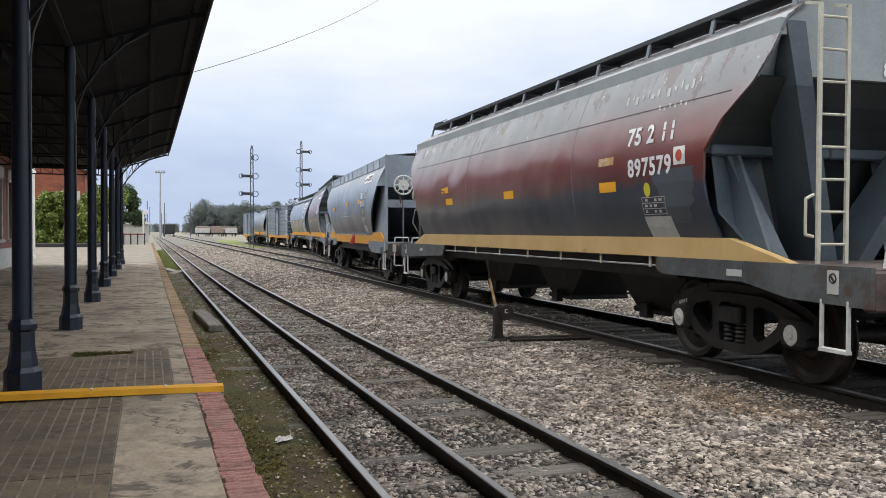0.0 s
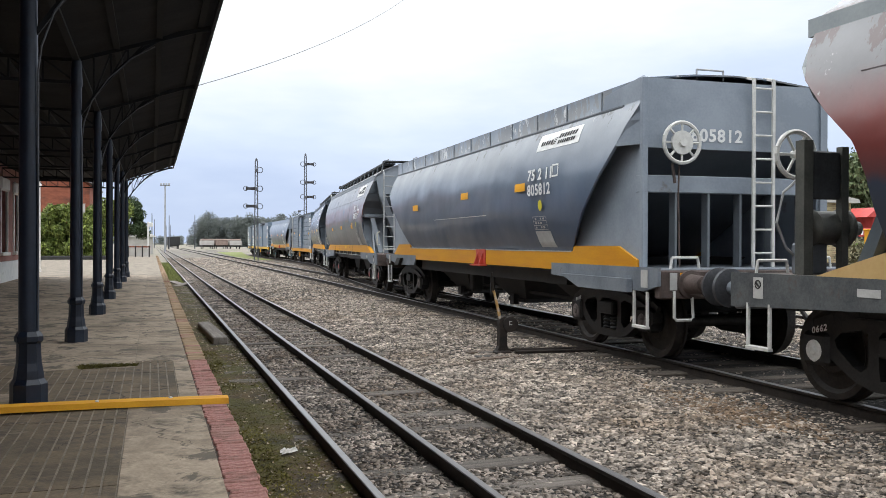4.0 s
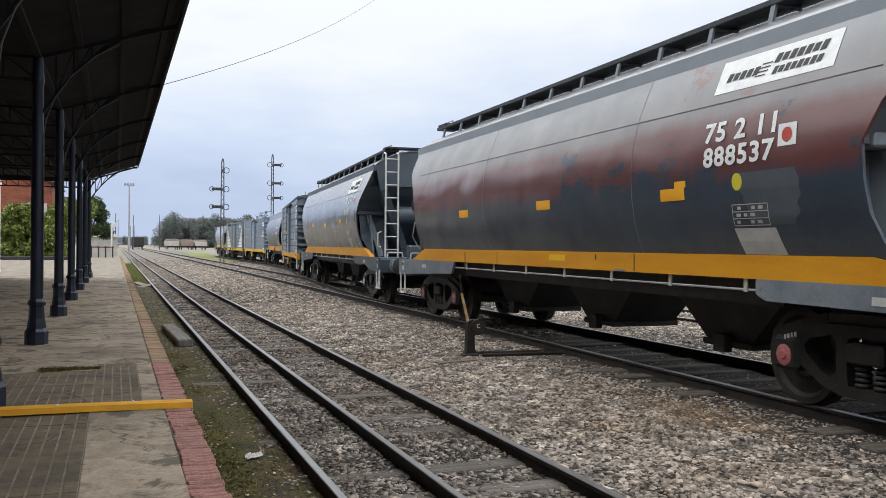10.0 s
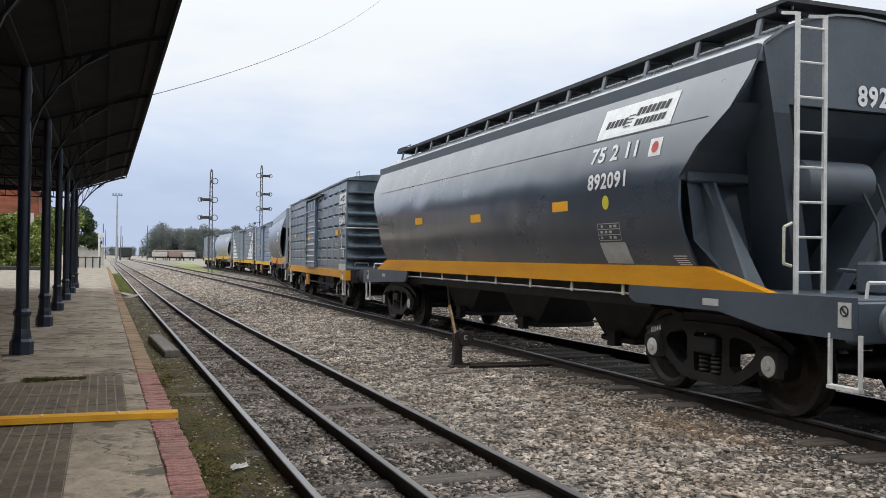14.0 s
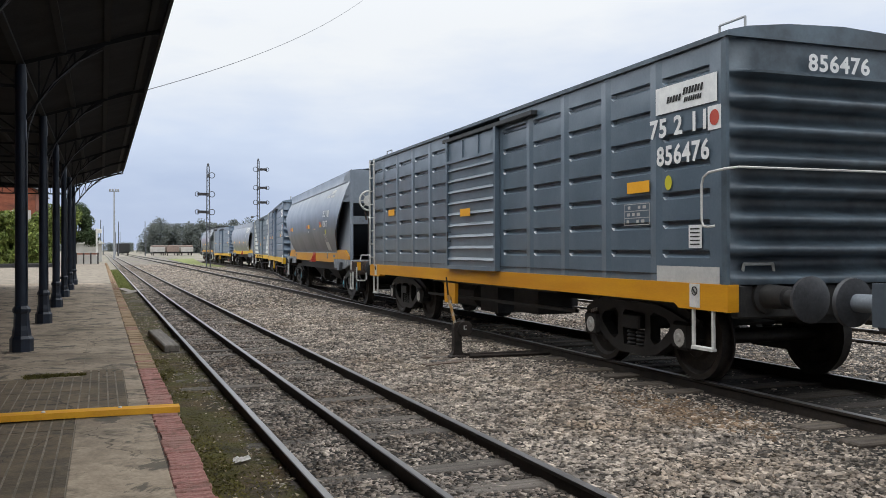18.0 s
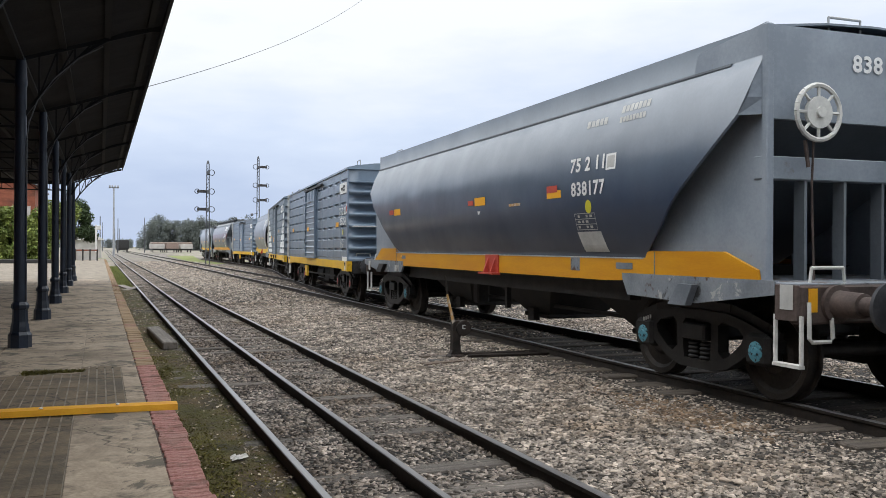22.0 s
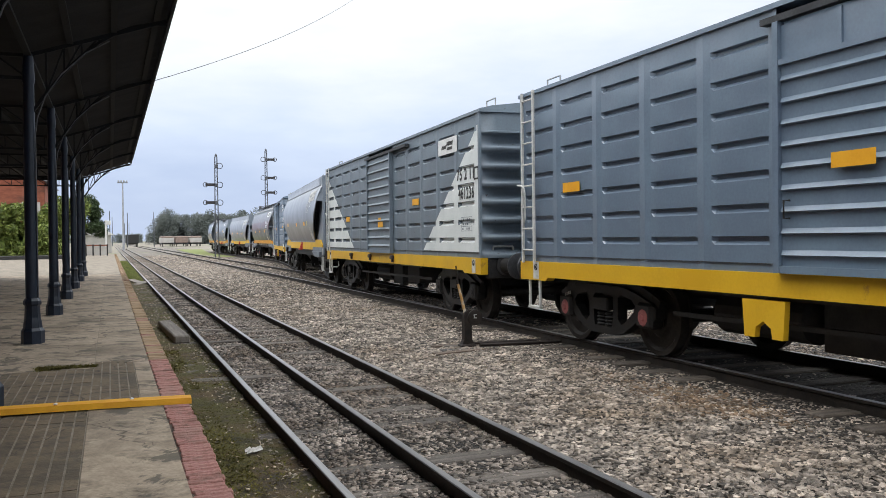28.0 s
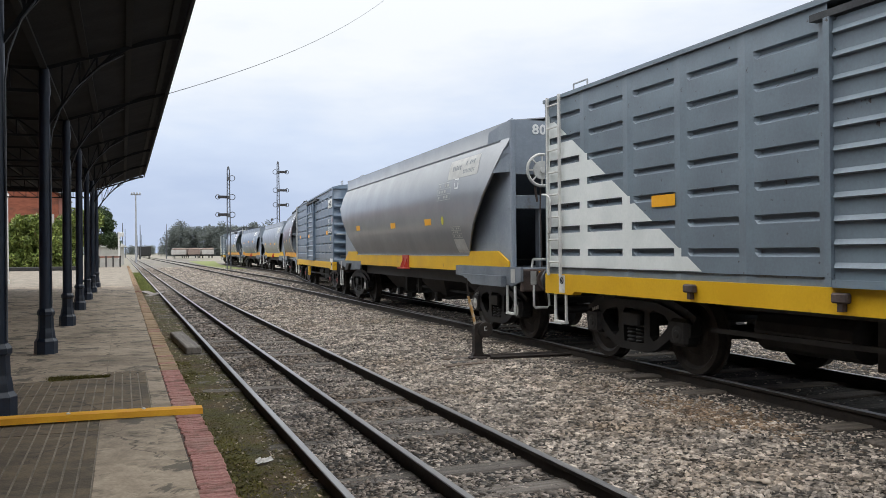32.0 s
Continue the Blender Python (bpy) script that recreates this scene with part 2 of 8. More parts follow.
def cracked(m, scale, width, shade=0.3):
    """Thin wandering cracks and scuffs in paving."""
    n, l = m.node_tree.nodes, m.node_tree.links
    bsdf = n["Principled BSDF"]
    old = bsdf.inputs["Base Color"].links[0].from_socket
    co, no, ad, vo, no2, sub, rp, mx = (n.new("ShaderNode" + k) for k in ("NewGeometry", "TexNoise", "VectorMath", "TexVoronoi", "TexNoise", "Math", "MapRange", "Mix"))
    l.new(co.outputs["Position"], no.inputs["Vector"])
    no.inputs["Scale"].default_value, no.inputs["Detail"].default_value = 3.0, 6.0
    ad.operation = "MULTIPLY_ADD"
    l.new(no.outputs["Color"], ad.inputs[0])
    ad.inputs[1].default_value = (0.5, 0.5, 0.0)
    l.new(co.outputs["Position"], ad.inputs[2])
    vo.feature = "DISTANCE_TO_EDGE"
    vo.inputs["Scale"].default_value = scale
    l.new(ad.outputs[0], vo.inputs["Vector"])
    l.new(co.outputs["Position"], no2.inputs["Vector"])
    no2.inputs["Scale"].default_value, no2.inputs["Detail"].default_value = 1.1, 4.0
    sub.operation = "MULTIPLY_ADD"
    l.new(no2.outputs["Fac"], sub.inputs[0])
    sub.inputs[1].default_value = -width * 9
    sub.inputs[2].default_value = width * 5.2
    rp.inputs["To Min"].default_value, rp.inputs["To Max"].default_value = shade, 1.0
    l.new(vo.outputs["Distance"], rp.inputs[0])
    rp.inputs["From Min"].default_value = 0.0
    lim = n.new("ShaderNodeMath")
    lim.operation = "MAXIMUM"
    lim.inputs[1].default_value = 0.0004
    l.new(sub.outputs[0], lim.inputs[0])
    l.new(lim.outputs[0], rp.inputs["From Max"])
    mx.data_type, mx.blend_type = "RGBA", "MULTIPLY"
    mx.inputs[0].default_value = 1.0
    l.new(old, mx.inputs[6])
    l.new(rp.outputs[0], mx.inputs[7])
    l.new(mx.outputs[2], bsdf.inputs["Base Color"])


def blotched(m, colour, scale, threshold, soft, amount=1.0):
    """Broad soft-edged damp and grime patches of a shape of their own."""
    n, l = m.node_tree.nodes, m.node_tree.links
    bsdf = n["Principled BSDF"]
    old = bsdf.inputs["Base Color"].links[0].from_socket
    co, no, mr, mx = (n.new("ShaderNode" + k) for k in ("NewGeometry", "TexNoise", "MapRange", "Mix"))
    l.new(co.outputs["Position"], no.inputs["Vector"])
    no.inputs["Scale"].default_value, no.inputs["Detail"].default_value, no.inputs["Roughness"].default_value = scale, 7.0, 0.62
    no.inputs["Distortion"].default_value = 0.6
    mr.inputs["From Min"].default_value, mr.inputs["From Max"].default_value, mr.inputs["To Max"].default_value = threshold, threshold + soft, amount
    l.new(no.outputs["Fac"], mr.inputs[0])
    mx.data_type = "RGBA"
    l.new(mr.outputs[0], mx.inputs[0])
    l.new(old, mx.inputs[6])
    mx.inputs[7].default_value = (*colour, 1)
    l.new(mx.outputs[2], bsdf.inputs["Base Color"])


rail_top = surf("worn_rail_steel", (0.17, 0.165, 0.16), (0.32, 0.315, 0.315), 2, 0.34, 0.9, 0.02, 60, (1, 0.1, 1))
rail_side = surf("rusty_rail_web", (0.014, 0.011, 0.009), (0.036, 0.027, 0.021), 6, 0.8, 0.2, 0.3)
timber_brown = surf("rotten_brown_timber", (0.06, 0.044, 0.033), (0.16, 0.12, 0.092), 3, 0.9, 0, 0.5, 60, (0.4, 6, 4), vary=0.3)
timber_dark = surf("dark_sleeper_wood", (0.045, 0.037, 0.03), (0.125, 0.104, 0.084), 3, 0.9, 0, 0.5, 60, (0.4, 6, 4), vary=0.4)
timber = surf("weathered_sleeper_wood", (0.064, 0.053, 0.044), (0.17, 0.149, 0.128), 3, 0.9, 0, 0.5, 60, (0.4, 6, 4), vary=0.35)
soil = surf("trackside_soil", (0.05, 0.032, 0.014), (0.125, 0.082, 0.036), 6.0, 0.95, 0, 1.0, 60, dirt=((0.07, 0.066, 0.012), 1.8, 0.4, 0.16))
# near-black bed: the shade under the train is put into its colour
shaded_bed = surf("shaded_track_bed", (0.012, 0.0105, 0.009), (0.036, 0.03, 0.025), 2.0, 0.9, 0, 0.8, 40, dirt=((0.06, 0.05, 0.04), 3.0, 0.62, 0.15))
gravel = surf("ballast_bed", (0.016, 0.0135, 0.011), (0.04, 0.033, 0.027), 1.2, 0.95, 0, 0.6, 34, dirt=((0.038, 0.026, 0.017), 0.45, 0.56, 0.2))
pebbled(gravel, 24, 0.15, 1.6)

pebbled(soil, 60, 0.7, 1.25, 0.5)
blotched(soil, (0.03, 0.022, 0.011), 2.2, 0.52, 0.1, 0.75)
pebbled(shaded_bed, 22, 0.4, 1.5)
far_gravel = surf("pale_far_ballast", (0.125, 0.11, 0.095), (0.23, 0.205, 0.178), 0.5, 0.95, 0, 0.5, 9, dirt=((0.14, 0.15, 0.07), 0.12, 0.56, 0.12))
pebbled(far_gravel, 9, 0.5, 1.45)
track_stone = surf("dirty_track_stone", (0.08, 0.066, 0.054), (0.36, 0.306, 0.258), 4.0, 0.85, 0, 0.3, 60, dirt=((0.12, 0.088, 0.062), 0.6, 0.46, 0.2), islands=0.8)
stain_stone = surf("rust_stained_stone", (0.1, 0.066, 0.042), (0.24, 0.165, 0.105), 4.0, 0.85, 0, 0.3, 60, islands=0.5)
stone_m = surf("crushed_ballast_stone", (0.112, 0.094, 0.078), (0.465, 0.398, 0.333), 4.0, 0.85, 0, 0.3, 60, dirt=((0.225, 0.168, 0.118), 0.45, 0.5, 0.2), islands=0.75)
dry_ground = surf("dusty_yard_ground", (0.17, 0.145, 0.12), (0.305, 0.27, 0.23), 0.35, 0.95, 0, 0.5, 8, dirt=((0.12, 0.15, 0.05), 0.12, 0.52))
verge_m = surf("fresh_verge_grass", (0.12, 0.15, 0.035), (0.2, 0.22, 0.07), 1.2, 0.95, 0, 0, islands=0.4)
grass_m = surf("short_grass", (0.066, 0.06, 0.008), (0.135, 0.116, 0.018), 1.2, 0.95, 0, 0.7, 30, islands=0.4)
cement = surf("worn_cement_paving", (0.255, 0.2, 0.145), (0.475, 0.38, 0.28), 2.6, 0.85, 0, 0.4, 40, (1, 1, 1), dirt=((0.095, 0.077, 0.058), 2.3, 0.5, 0.16), vary=0.1)
blotched(cement, (0.112, 0.088, 0.06), 0.85, 0.5, 0.16, 0.7)
blotched(cement, (0.075, 0.065, 0.05), 2.6, 0.55, 0.04, 0.8)
cracked(cement, 0.8, 0.012)
tile_m = surf("ribbed_paving_tile", (0.09, 0.066, 0.041), (0.205, 0.152, 0.096), 3.0, 0.85, 0, 0.5, 45, (1, 1, 1), dirt=((0.07, 0.057, 0.041), 2.4, 0.5, 0.16), vary=0.12)
blotched(tile_m, (0.06, 0.05, 0.033), 1.1, 0.5, 0.14, 0.8)
blotched(tile_m, (0.24, 0.195, 0.14), 3.2, 0.6, 0.06, 0.6)
cracked(tile_m, 1.0, 0.012)
joint_dark = surf("dirt_filled_joint", (0.05, 0.036, 0.028), (0.12, 0.085, 0.065), 8.0, 0.95, 0, 0.4, 50)
joint_m = surf("pale_joint_cement", (0.12, 0.1, 0.075), (0.3, 0.255, 0.2), 3.0, 0.9, 0, 0.2, 50)
red_edge = surf("worn_red_edge_paint", (0.25, 0.088, 0.072), (0.46, 0.235, 0.2), 12, 0.85, 0, 1.0, 45, dirt=((0.33, 0.22, 0.18), 9.0, 0.56, 0.15), vary=0.09)
blotched(red_edge, (0.17, 0.085, 0.065), 5.0, 0.5, 0.12, 0.8)
blotched(red_edge, (0.36, 0.2, 0.165), 1.6, 0.5, 0.14, 0.7)
ochre_edge = surf("ochre_edge_paint", (0.25, 0.16, 0.085), (0.36, 0.26, 0.16), 4, 0.85, 0, 0.4, 50, dirt=((0.25, 0.11, 0.08), 1.0, 0.55), vary=0.2)
yellow_board = surf("ochre_painted_board", (0.64, 0.285, 0.006), (0.78, 0.4, 0.014), 3, 0.7, 0, 0.15, 60, (1, 5, 1))
iron_blue = surf("dark_blue_cast_iron", (0.006, 0.011, 0.022), (0.013, 0.023, 0.044), 3, 0.4, 0, 0.1, 50)
black_iron = surf("black_lattice_iron", (0.006, 0.007, 0.009), (0.014, 0.015, 0.017), 3, 0.9, 0, 0.1)
roof_dark = surf("dark_corrugated_sheet", (0.008, 0.009, 0.011), (0.025, 0.025, 0.028), 1.6, 0.8, 0, 0.1)
wall_red = surf("dusky_red_render", (0.24, 0.11, 0.095), (0.34, 0.165, 0.14), 2, 0.85, 0, 0.1)
brick_red = surf("red_brickwork", (0.2, 0.06, 0.034), (0.31, 0.105, 0.06), 1.2, 0.9, 0, 0.3, 12, (1, 1, 2.5), dirt=((0.12, 0.05, 0.035), 0.5, 0.52, 0.15), vary=0.1)
white_paint = surf("white_trim_paint", (0.62, 0.61, 0.58), (0.76, 0.75, 0.72), 3, 0.6, 0, 0.05)
plinth_m = surf("pale_blue_plinth", (0.6, 0.64, 0.65), (0.74, 0.77, 0.77), 2, 0.7, 0, 0.08, dirt=((0.35, 0.35, 0.34), 2, 0.6))
glass_m = surf("dark_window_glass", (0.01, 0.014, 0.014), (0.02, 0.026, 0.026), 2, 0.1, 0, 0.0)
sill_yellow = surf("yellow_sill_paint", (0.55, 0.232, 0.0045), (0.65, 0.305, 0.007), 1.5, 0.5, 0, 0.05, 30, (1, 0.5, 3), dirt=((0.22, 0.1, 0.03), 2.2, 0.68))
sill_yellow2 = surf("clean_yellow_sill_paint", (0.66, 0.375, 0.01), (0.76, 0.46, 0.018), 1.5, 0.5, 0, 0.05, 30, dirt=((0.3, 0.12, 0.04), 2.6, 0.66))
sill_pale = surf("faded_yellow_sill_paint", (0.5, 0.33, 0.13), (0.58, 0.4, 0.18), 1.5, 0.55, 0, 0.05, 30, dirt=((0.22, 0.13, 0.06), 2.2, 0.66))
lime_sill = surf("bright_yellow_touch_up", (0.7, 0.43, 0.01), (0.8, 0.5, 0.015), 4, 0.5, 0, 0)
orange_mark = surf("orange_reflector", (0.78, 0.36, 0.01), (0.85, 0.42, 0.02), 4, 0.5, 0, 0)
lime_mark = surf("yellow_disc_mark", (0.55, 0.5, 0.03), (0.62, 0.56, 0.05), 4, 0.5, 0, 0)
red_mark = surf("red_bracket_paint", (0.4, 0.045, 0.03), (0.5, 0.08, 0.05), 4, 0.5, 0, 0.05)
letter = surf("white_stencil_paint", (0.68, 0.69, 0.69), (0.8, 0.81, 0.8), 8, 0.6, 0, 0)
black_letter = surf("black_stencil_paint", (0.015, 0.015, 0.017), (0.03, 0.03, 0.03), 8, 0.6, 0, 0)
pale_plate = surf("pale_data_plate", (0.4, 0.4, 0.39), (0.52, 0.52, 0.5), 4, 0.6, 0, 0.03)
deck_grey = surf("grey_deck_paint", (0.12, 0.14, 0.165), (0.2, 0.225, 0.255), 2, 0.55, 0, 0.08, 40, dirt=((0.09, 0.07, 0.06), 2, 0.62))
deck_worn = surf("scraped_grey_deck_paint", (0.14, 0.16, 0.185), (0.24, 0.265, 0.295), 2, 0.6, 0, 0.12, 40, dirt=((0.085, 0.05, 0.036), 3.2, 0.56, 0.05))
blotched(deck_worn, (0.42, 0.42, 0.41), 4.5, 0.6, 0.03, 0.8)
blotched(deck_worn, (0.03, 0.028, 0.028), 3.0, 0.6, 0.04, 0.8)
deck_grime = surf("grimy_slate_deck_paint", (0.045, 0.05, 0.054), (0.1, 0.108, 0.112), 2.5, 0.65, 0, 0.15, 40, dirt=((0.075, 0.052, 0.04), 2, 0.55))
deck_rust = surf("rusty_end_beam", (0.05, 0.036, 0.032), (0.115, 0.085, 0.075), 4, 0.75, 0.1, 0.2, 40)
frame_dark = surf("oily_black_underframe", (0.014, 0.014, 0.015), (0.042, 0.04, 0.038), 4, 0.6, 0.1, 0.15)
bogie_m = surf("black_cast_bogie", (0.01, 0.01, 0.0105), (0.026, 0.025, 0.024), 5, 0.5, 0.2, 0.15)
buffer_m = surf("worn_buffer_steel", (0.035, 0.037, 0.042), (0.075, 0.078, 0.086), 4, 0.55, 0.2, 0.1)
wheel_m = surf("dark_wheel_steel", (0.018, 0.0155, 0.0135), (0.05, 0.042, 0.036), 5, 0.6, 0.3, 0.1)
cap_white = surf("white_axle_cap", (0.5, 0.49, 0.46), (0.7, 0.69, 0.66), 9, 0.6, 0, 0.05)
cap_dull = surf("dull_rust_axle_cap", (0.09, 0.075, 0.07), (0.2, 0.17, 0.16), 14, 0.65, 0, 0.08)
cap_red = surf("red_axle_cap", (0.35, 0.09, 0.09), (0.48, 0.17, 0.16), 9, 0.6, 0, 0.05)
cap_blue = surf("blue_axle_cap", (0.07, 0.26, 0.35), (0.13, 0.37, 0.46), 9, 0.6, 0, 0.05, dirt=((0.02, 0.025, 0.03), 22, 0.53, 0.05))
white_rail = surf("off_white_handrail", (0.5, 0.5, 0.48), (0.66, 0.66, 0.63), 6, 0.55, 0, 0.03)
cream_rail = surf("dull_cream_handrail", (0.42, 0.4, 0.32), (0.56, 0.54, 0.45), 6, 0.55, 0, 0.03, dirt=((0.2, 0.15, 0.1), 6, 0.64))
grey_rail = surf("grey_handrail", (0.3, 0.31, 0.32), (0.42, 0.43, 0.43), 6, 0.5, 0, 0.03)
chute_m = surf("black_hopper_chute", (0.016, 0.016, 0.017), (0.045, 0.042, 0.039), 2, 0.65, 0, 0.1)
roofwalk_m = surf("dark_roof_walk", (0.025, 0.027, 0.03), (0.06, 0.065, 0.07), 3, 0.6, 0.2, 0.1)
end_grey = surf("mid_grey_end_paint", (0.115, 0.13, 0.15), (0.165, 0.185, 0.205), 1.3, 0.5, 0, 0.04, 30, dirt=((0.12, 0.11, 0.09), 1.4, 0.66))
end_dark = surf("slate_grey_end_paint", (0.052, 0.066, 0.084), (0.076, 0.094, 0.115), 1.3, 0.45, 0, 0.04, 30)
# sheet under the hood: its shade is put into this darker grey
slope_grey = surf("shaded_grey_sheet", (0.075, 0.087, 0.1), (0.11, 0.125, 0.14), 1.3, 0.5, 0, 0.04, 30, dirt=((0.1, 0.09, 0.08), 1.4, 0.66))
hood_chipped = surf("chipped_pale_hood_paint", (0.22, 0.25, 0.265), (0.31, 0.34, 0.35), 1.3, 0.5, 0, 0.04, 30, dirt=((0.03, 0.022, 0.022), 4.5, 0.69))
strut_slate = surf("slate_strut_paint", (0.06, 0.08, 0.095), (0.1, 0.125, 0.145), 1.3, 0.5, 0, 0.04, 30, dirt=((0.12, 0.1, 0.08), 1.6, 0.64))
slope_dark = surf("dark_slope_sheet", (0.028, 0.033, 0.036), (0.05, 0.057, 0.062), 1.3, 0.5, 0, 0.04, 30)
hood_grey = surf("fresh_grey_hood_paint", (0.205, 0.232, 0.262), (0.25, 0.28, 0.312), 1.0, 0.45, 0, 0.03, 30, dirt=((0.25, 0.27, 0.28), 1.2, 0.7))
slope_mid = surf("plain_grey_slope_sheet", (0.1, 0.115, 0.135), (0.14, 0.16, 0.18), 1.3, 0.5, 0, 0.04, 30)
brake_olive = surf("dull_olive_brake_gear", (0.05, 0.054, 0.048), (0.1, 0.1, 0.088), 3, 0.6, 0.1, 0.1)
end_pale = surf("pale_grey_end_paint", (0.2, 0.235, 0.28), (0.28, 0.32, 0.37), 1.3, 0.5, 0, 0.04, 30, dirt=((0.16, 0.14, 0.12), 1.6, 0.66))
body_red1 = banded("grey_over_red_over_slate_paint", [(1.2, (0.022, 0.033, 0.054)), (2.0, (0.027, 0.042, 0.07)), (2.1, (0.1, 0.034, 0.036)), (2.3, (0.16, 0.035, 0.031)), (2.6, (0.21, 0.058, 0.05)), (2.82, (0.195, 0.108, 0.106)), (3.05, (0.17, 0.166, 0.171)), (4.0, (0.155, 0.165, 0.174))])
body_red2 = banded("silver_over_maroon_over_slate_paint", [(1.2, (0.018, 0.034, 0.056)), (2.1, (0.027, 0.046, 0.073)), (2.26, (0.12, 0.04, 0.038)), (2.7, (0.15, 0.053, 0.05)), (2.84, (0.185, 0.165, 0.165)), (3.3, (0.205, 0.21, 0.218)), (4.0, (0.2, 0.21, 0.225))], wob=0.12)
# single colour: darker below, lighter above is shading put into the stops
body_slate = banded("clean_shaded_slate_grey_paint", [(1.2, (0.036, 0.05, 0.074)), (2.4, (0.043, 0.06, 0.086)), (2.9, (0.07, 0.088, 0.114)), (3.3, (0.092, 0.11, 0.136)), (4.0, (0.09, 0.107, 0.132))], rough=0.3, coat=1.0, ior=1.75)
# chalked tops; lower-hull shade and sky sheen are painted in as well
body_blue = banded("chalked_shaded_blue_grey_paint", [(1.2, (0.03, 0.058, 0.108)), (2.0, (0.05, 0.086, 0.15)), (2.5, (0.14, 0.182, 0.245)), (3.1, (0.235, 0.265, 0.3)), (3.24, (0.235, 0.262, 0.297)), (3.34, (0.115, 0.152, 0.198)), (4.0, (0.125, 0.16, 0.205))], rough=0.36, coat=0.6, ior=1.55)
body_blue2 = banded("chalked_shaded_scuffed_blue_grey_paint", [(1.2, (0.016, 0.031, 0.062)), (2.0, (0.032, 0.053, 0.096)), (2.45, (0.1, 0.132, 0.18)), (2.8, (0.19, 0.222, 0.265)), (3.2, (0.2, 0.232, 0.275)), (3.3, (0.145, 0.182, 0.228)), (4.0, (0.125, 0.162, 0.205))], rough=0.36, coat=0.6, ior=1.55)
chipped(body_red1, (0.09, 0.055, 0.05), 2.6, 0.585, 2.5, 3.35, (1, 1.3, 0.6))
chipped(body_red1, (0.45, 0.44, 0.43), 3.5, 0.66, 2.2, 3.3, (1, 1.2, 1))
chipped(body_red2, (0.2, 0.12, 0.11), 1.6, 0.67, 2.3, 2.9, (1, 0.7, 1.4))
chipped(body_red2, (0.028, 0.046, 0.07), 0.9, 0.55, 2.85, 2.0, (1, 0.8, 1.3))
chipped(body_blue, (0.1, 0.11, 0.12), 2.6, 0.53, 2.95, 3.4, (1, 1.2, 0.5))
chipped(body_blue, (0.42, 0.43, 0.43), 4.0, 0.64, 2.95, 3.35, (1, 1.3, 0.6))
slate_patch = surf("slate_repaint_patch", (0.055, 0.066, 0.08), (0.08, 0.095, 0.112), 1.5, 0.4, 0, 0.03, 25)
# one silver paint, its sky-lit upper half painted lighter
body_silver = banded("pale_shaded_silver_grey_paint", [(1.2, (0.19, 0.205, 0.225)), (2.4, (0.22, 0.235, 0.255)), (3.0, (0.28, 0.295, 0.315)), (4.0, (0.27, 0.29, 0.31))], rough=0.38)
box_slate = surf("slate_boxcar_paint", (0.088, 0.125, 0.163), (0.122, 0.166, 0.209), 0.9, 0.34, 0, 0.03, 30, dirt=((0.2, 0.22, 0.24), 2.6, 0.72))
# boxcar slate with the end wall's shade put in as a dark layer
box_dusk = surf("shaded_slate_end_paint", (0.085, 0.12, 0.152), (0.118, 0.162, 0.2), 0.9, 0.42, 0, 0.03, 30, dirt=((0.048, 0.062, 0.077), 1.7, 0.36, 0.25))
box_blue = surf("blue_grey_boxcar_paint", (0.125, 0.17, 0.235), (0.16, 0.228, 0.3), 0.9, 0.45, 0, 0.03, 30, dirt=((0.36, 0.39, 0.42), 2.4, 0.7))
box_grey = surf("grey_boxcar_paint", (0.145, 0.178, 0.215), (0.185, 0.242, 0.288), 0.9, 0.5, 0, 0.03, 30, dirt=((0.045, 0.035, 0.032), 7.0, 0.645, 0.05))
box_white = surf("chipped_white_panel_paint", (0.66, 0.7, 0.69), (0.78, 0.81, 0.8), 1.4, 0.5, 0, 0.03, 30, dirt=((0.24, 0.26, 0.28), 2.6, 0.72))
for m in (box_slate, box_blue, box_grey):
    q = m.node_tree.nodes["Principled BSDF"].inputs
    q["Coat Weight"].default_value, q["Coat Roughness"].default_value, q["Coat IOR"].default_value = (0.2 if m is box_grey else 0.6), 0.25, 1.7
for m in (body_red1, body_red2, body_slate, body_blue, body_blue2):
    rippled(m, 0.55, 0.055 if m in (body_slate, body_blue2) else 0.1, (1, 1, 1.3))
for m in (box_slate, box_blue, box_grey):
    rippled(m, 1.1, 0.045)
leaf_dark = surf("dark_foliage", (0.025, 0.048, 0.014), (0.06, 0.095, 0.03), 2, 0.7, 0, 0, islands=0.5)
leaf_mid = surf("hedge_foliage", (0.085, 0.13, 0.022), (0.23, 0.27, 0.06), 2, 0.7, 0, 0, islands=0.5)
leaf_willow = surf("pale_willow_foliage", (0.075, 0.11, 0.045), (0.17, 0.21, 0.1), 1.2, 0.7, 0, 0, islands=0.5)
# greyed and lightened: distance haze painted into the leaf colour
leaf_far = surf("haze_paled_far_foliage", (0.12, 0.138, 0.128), (0.165, 0.182, 0.168), 0.05, 0.9, 0, 0, islands=0.15)
dry_leaf = surf("dry_fallen_leaf", (0.12, 0.075, 0.038), (0.46, 0.39, 0.29), 30, 0.85, 0, 0, islands=0.7)
scrub_m = surf("dry_scrub", (0.07, 0.075, 0.035), (0.19, 0.17, 0.1), 1.5, 0.85, 0, 0, islands=0.6)
bark = surf("tree_bark", (0.05, 0.04, 0.03), (0.1, 0.08, 0.06), 4, 0.9, 0, 0.5)
steel_pale = surf("galvanised_pole", (0.3, 0.31, 0.33), (0.42, 0.43, 0.45), 2, 0.6, 0.3, 0.05)
steel_dark = surf("dark_signal_steel", (0.06, 0.065, 0.075), (0.12, 0.125, 0.14), 4, 0.6, 0.2, 0.05)
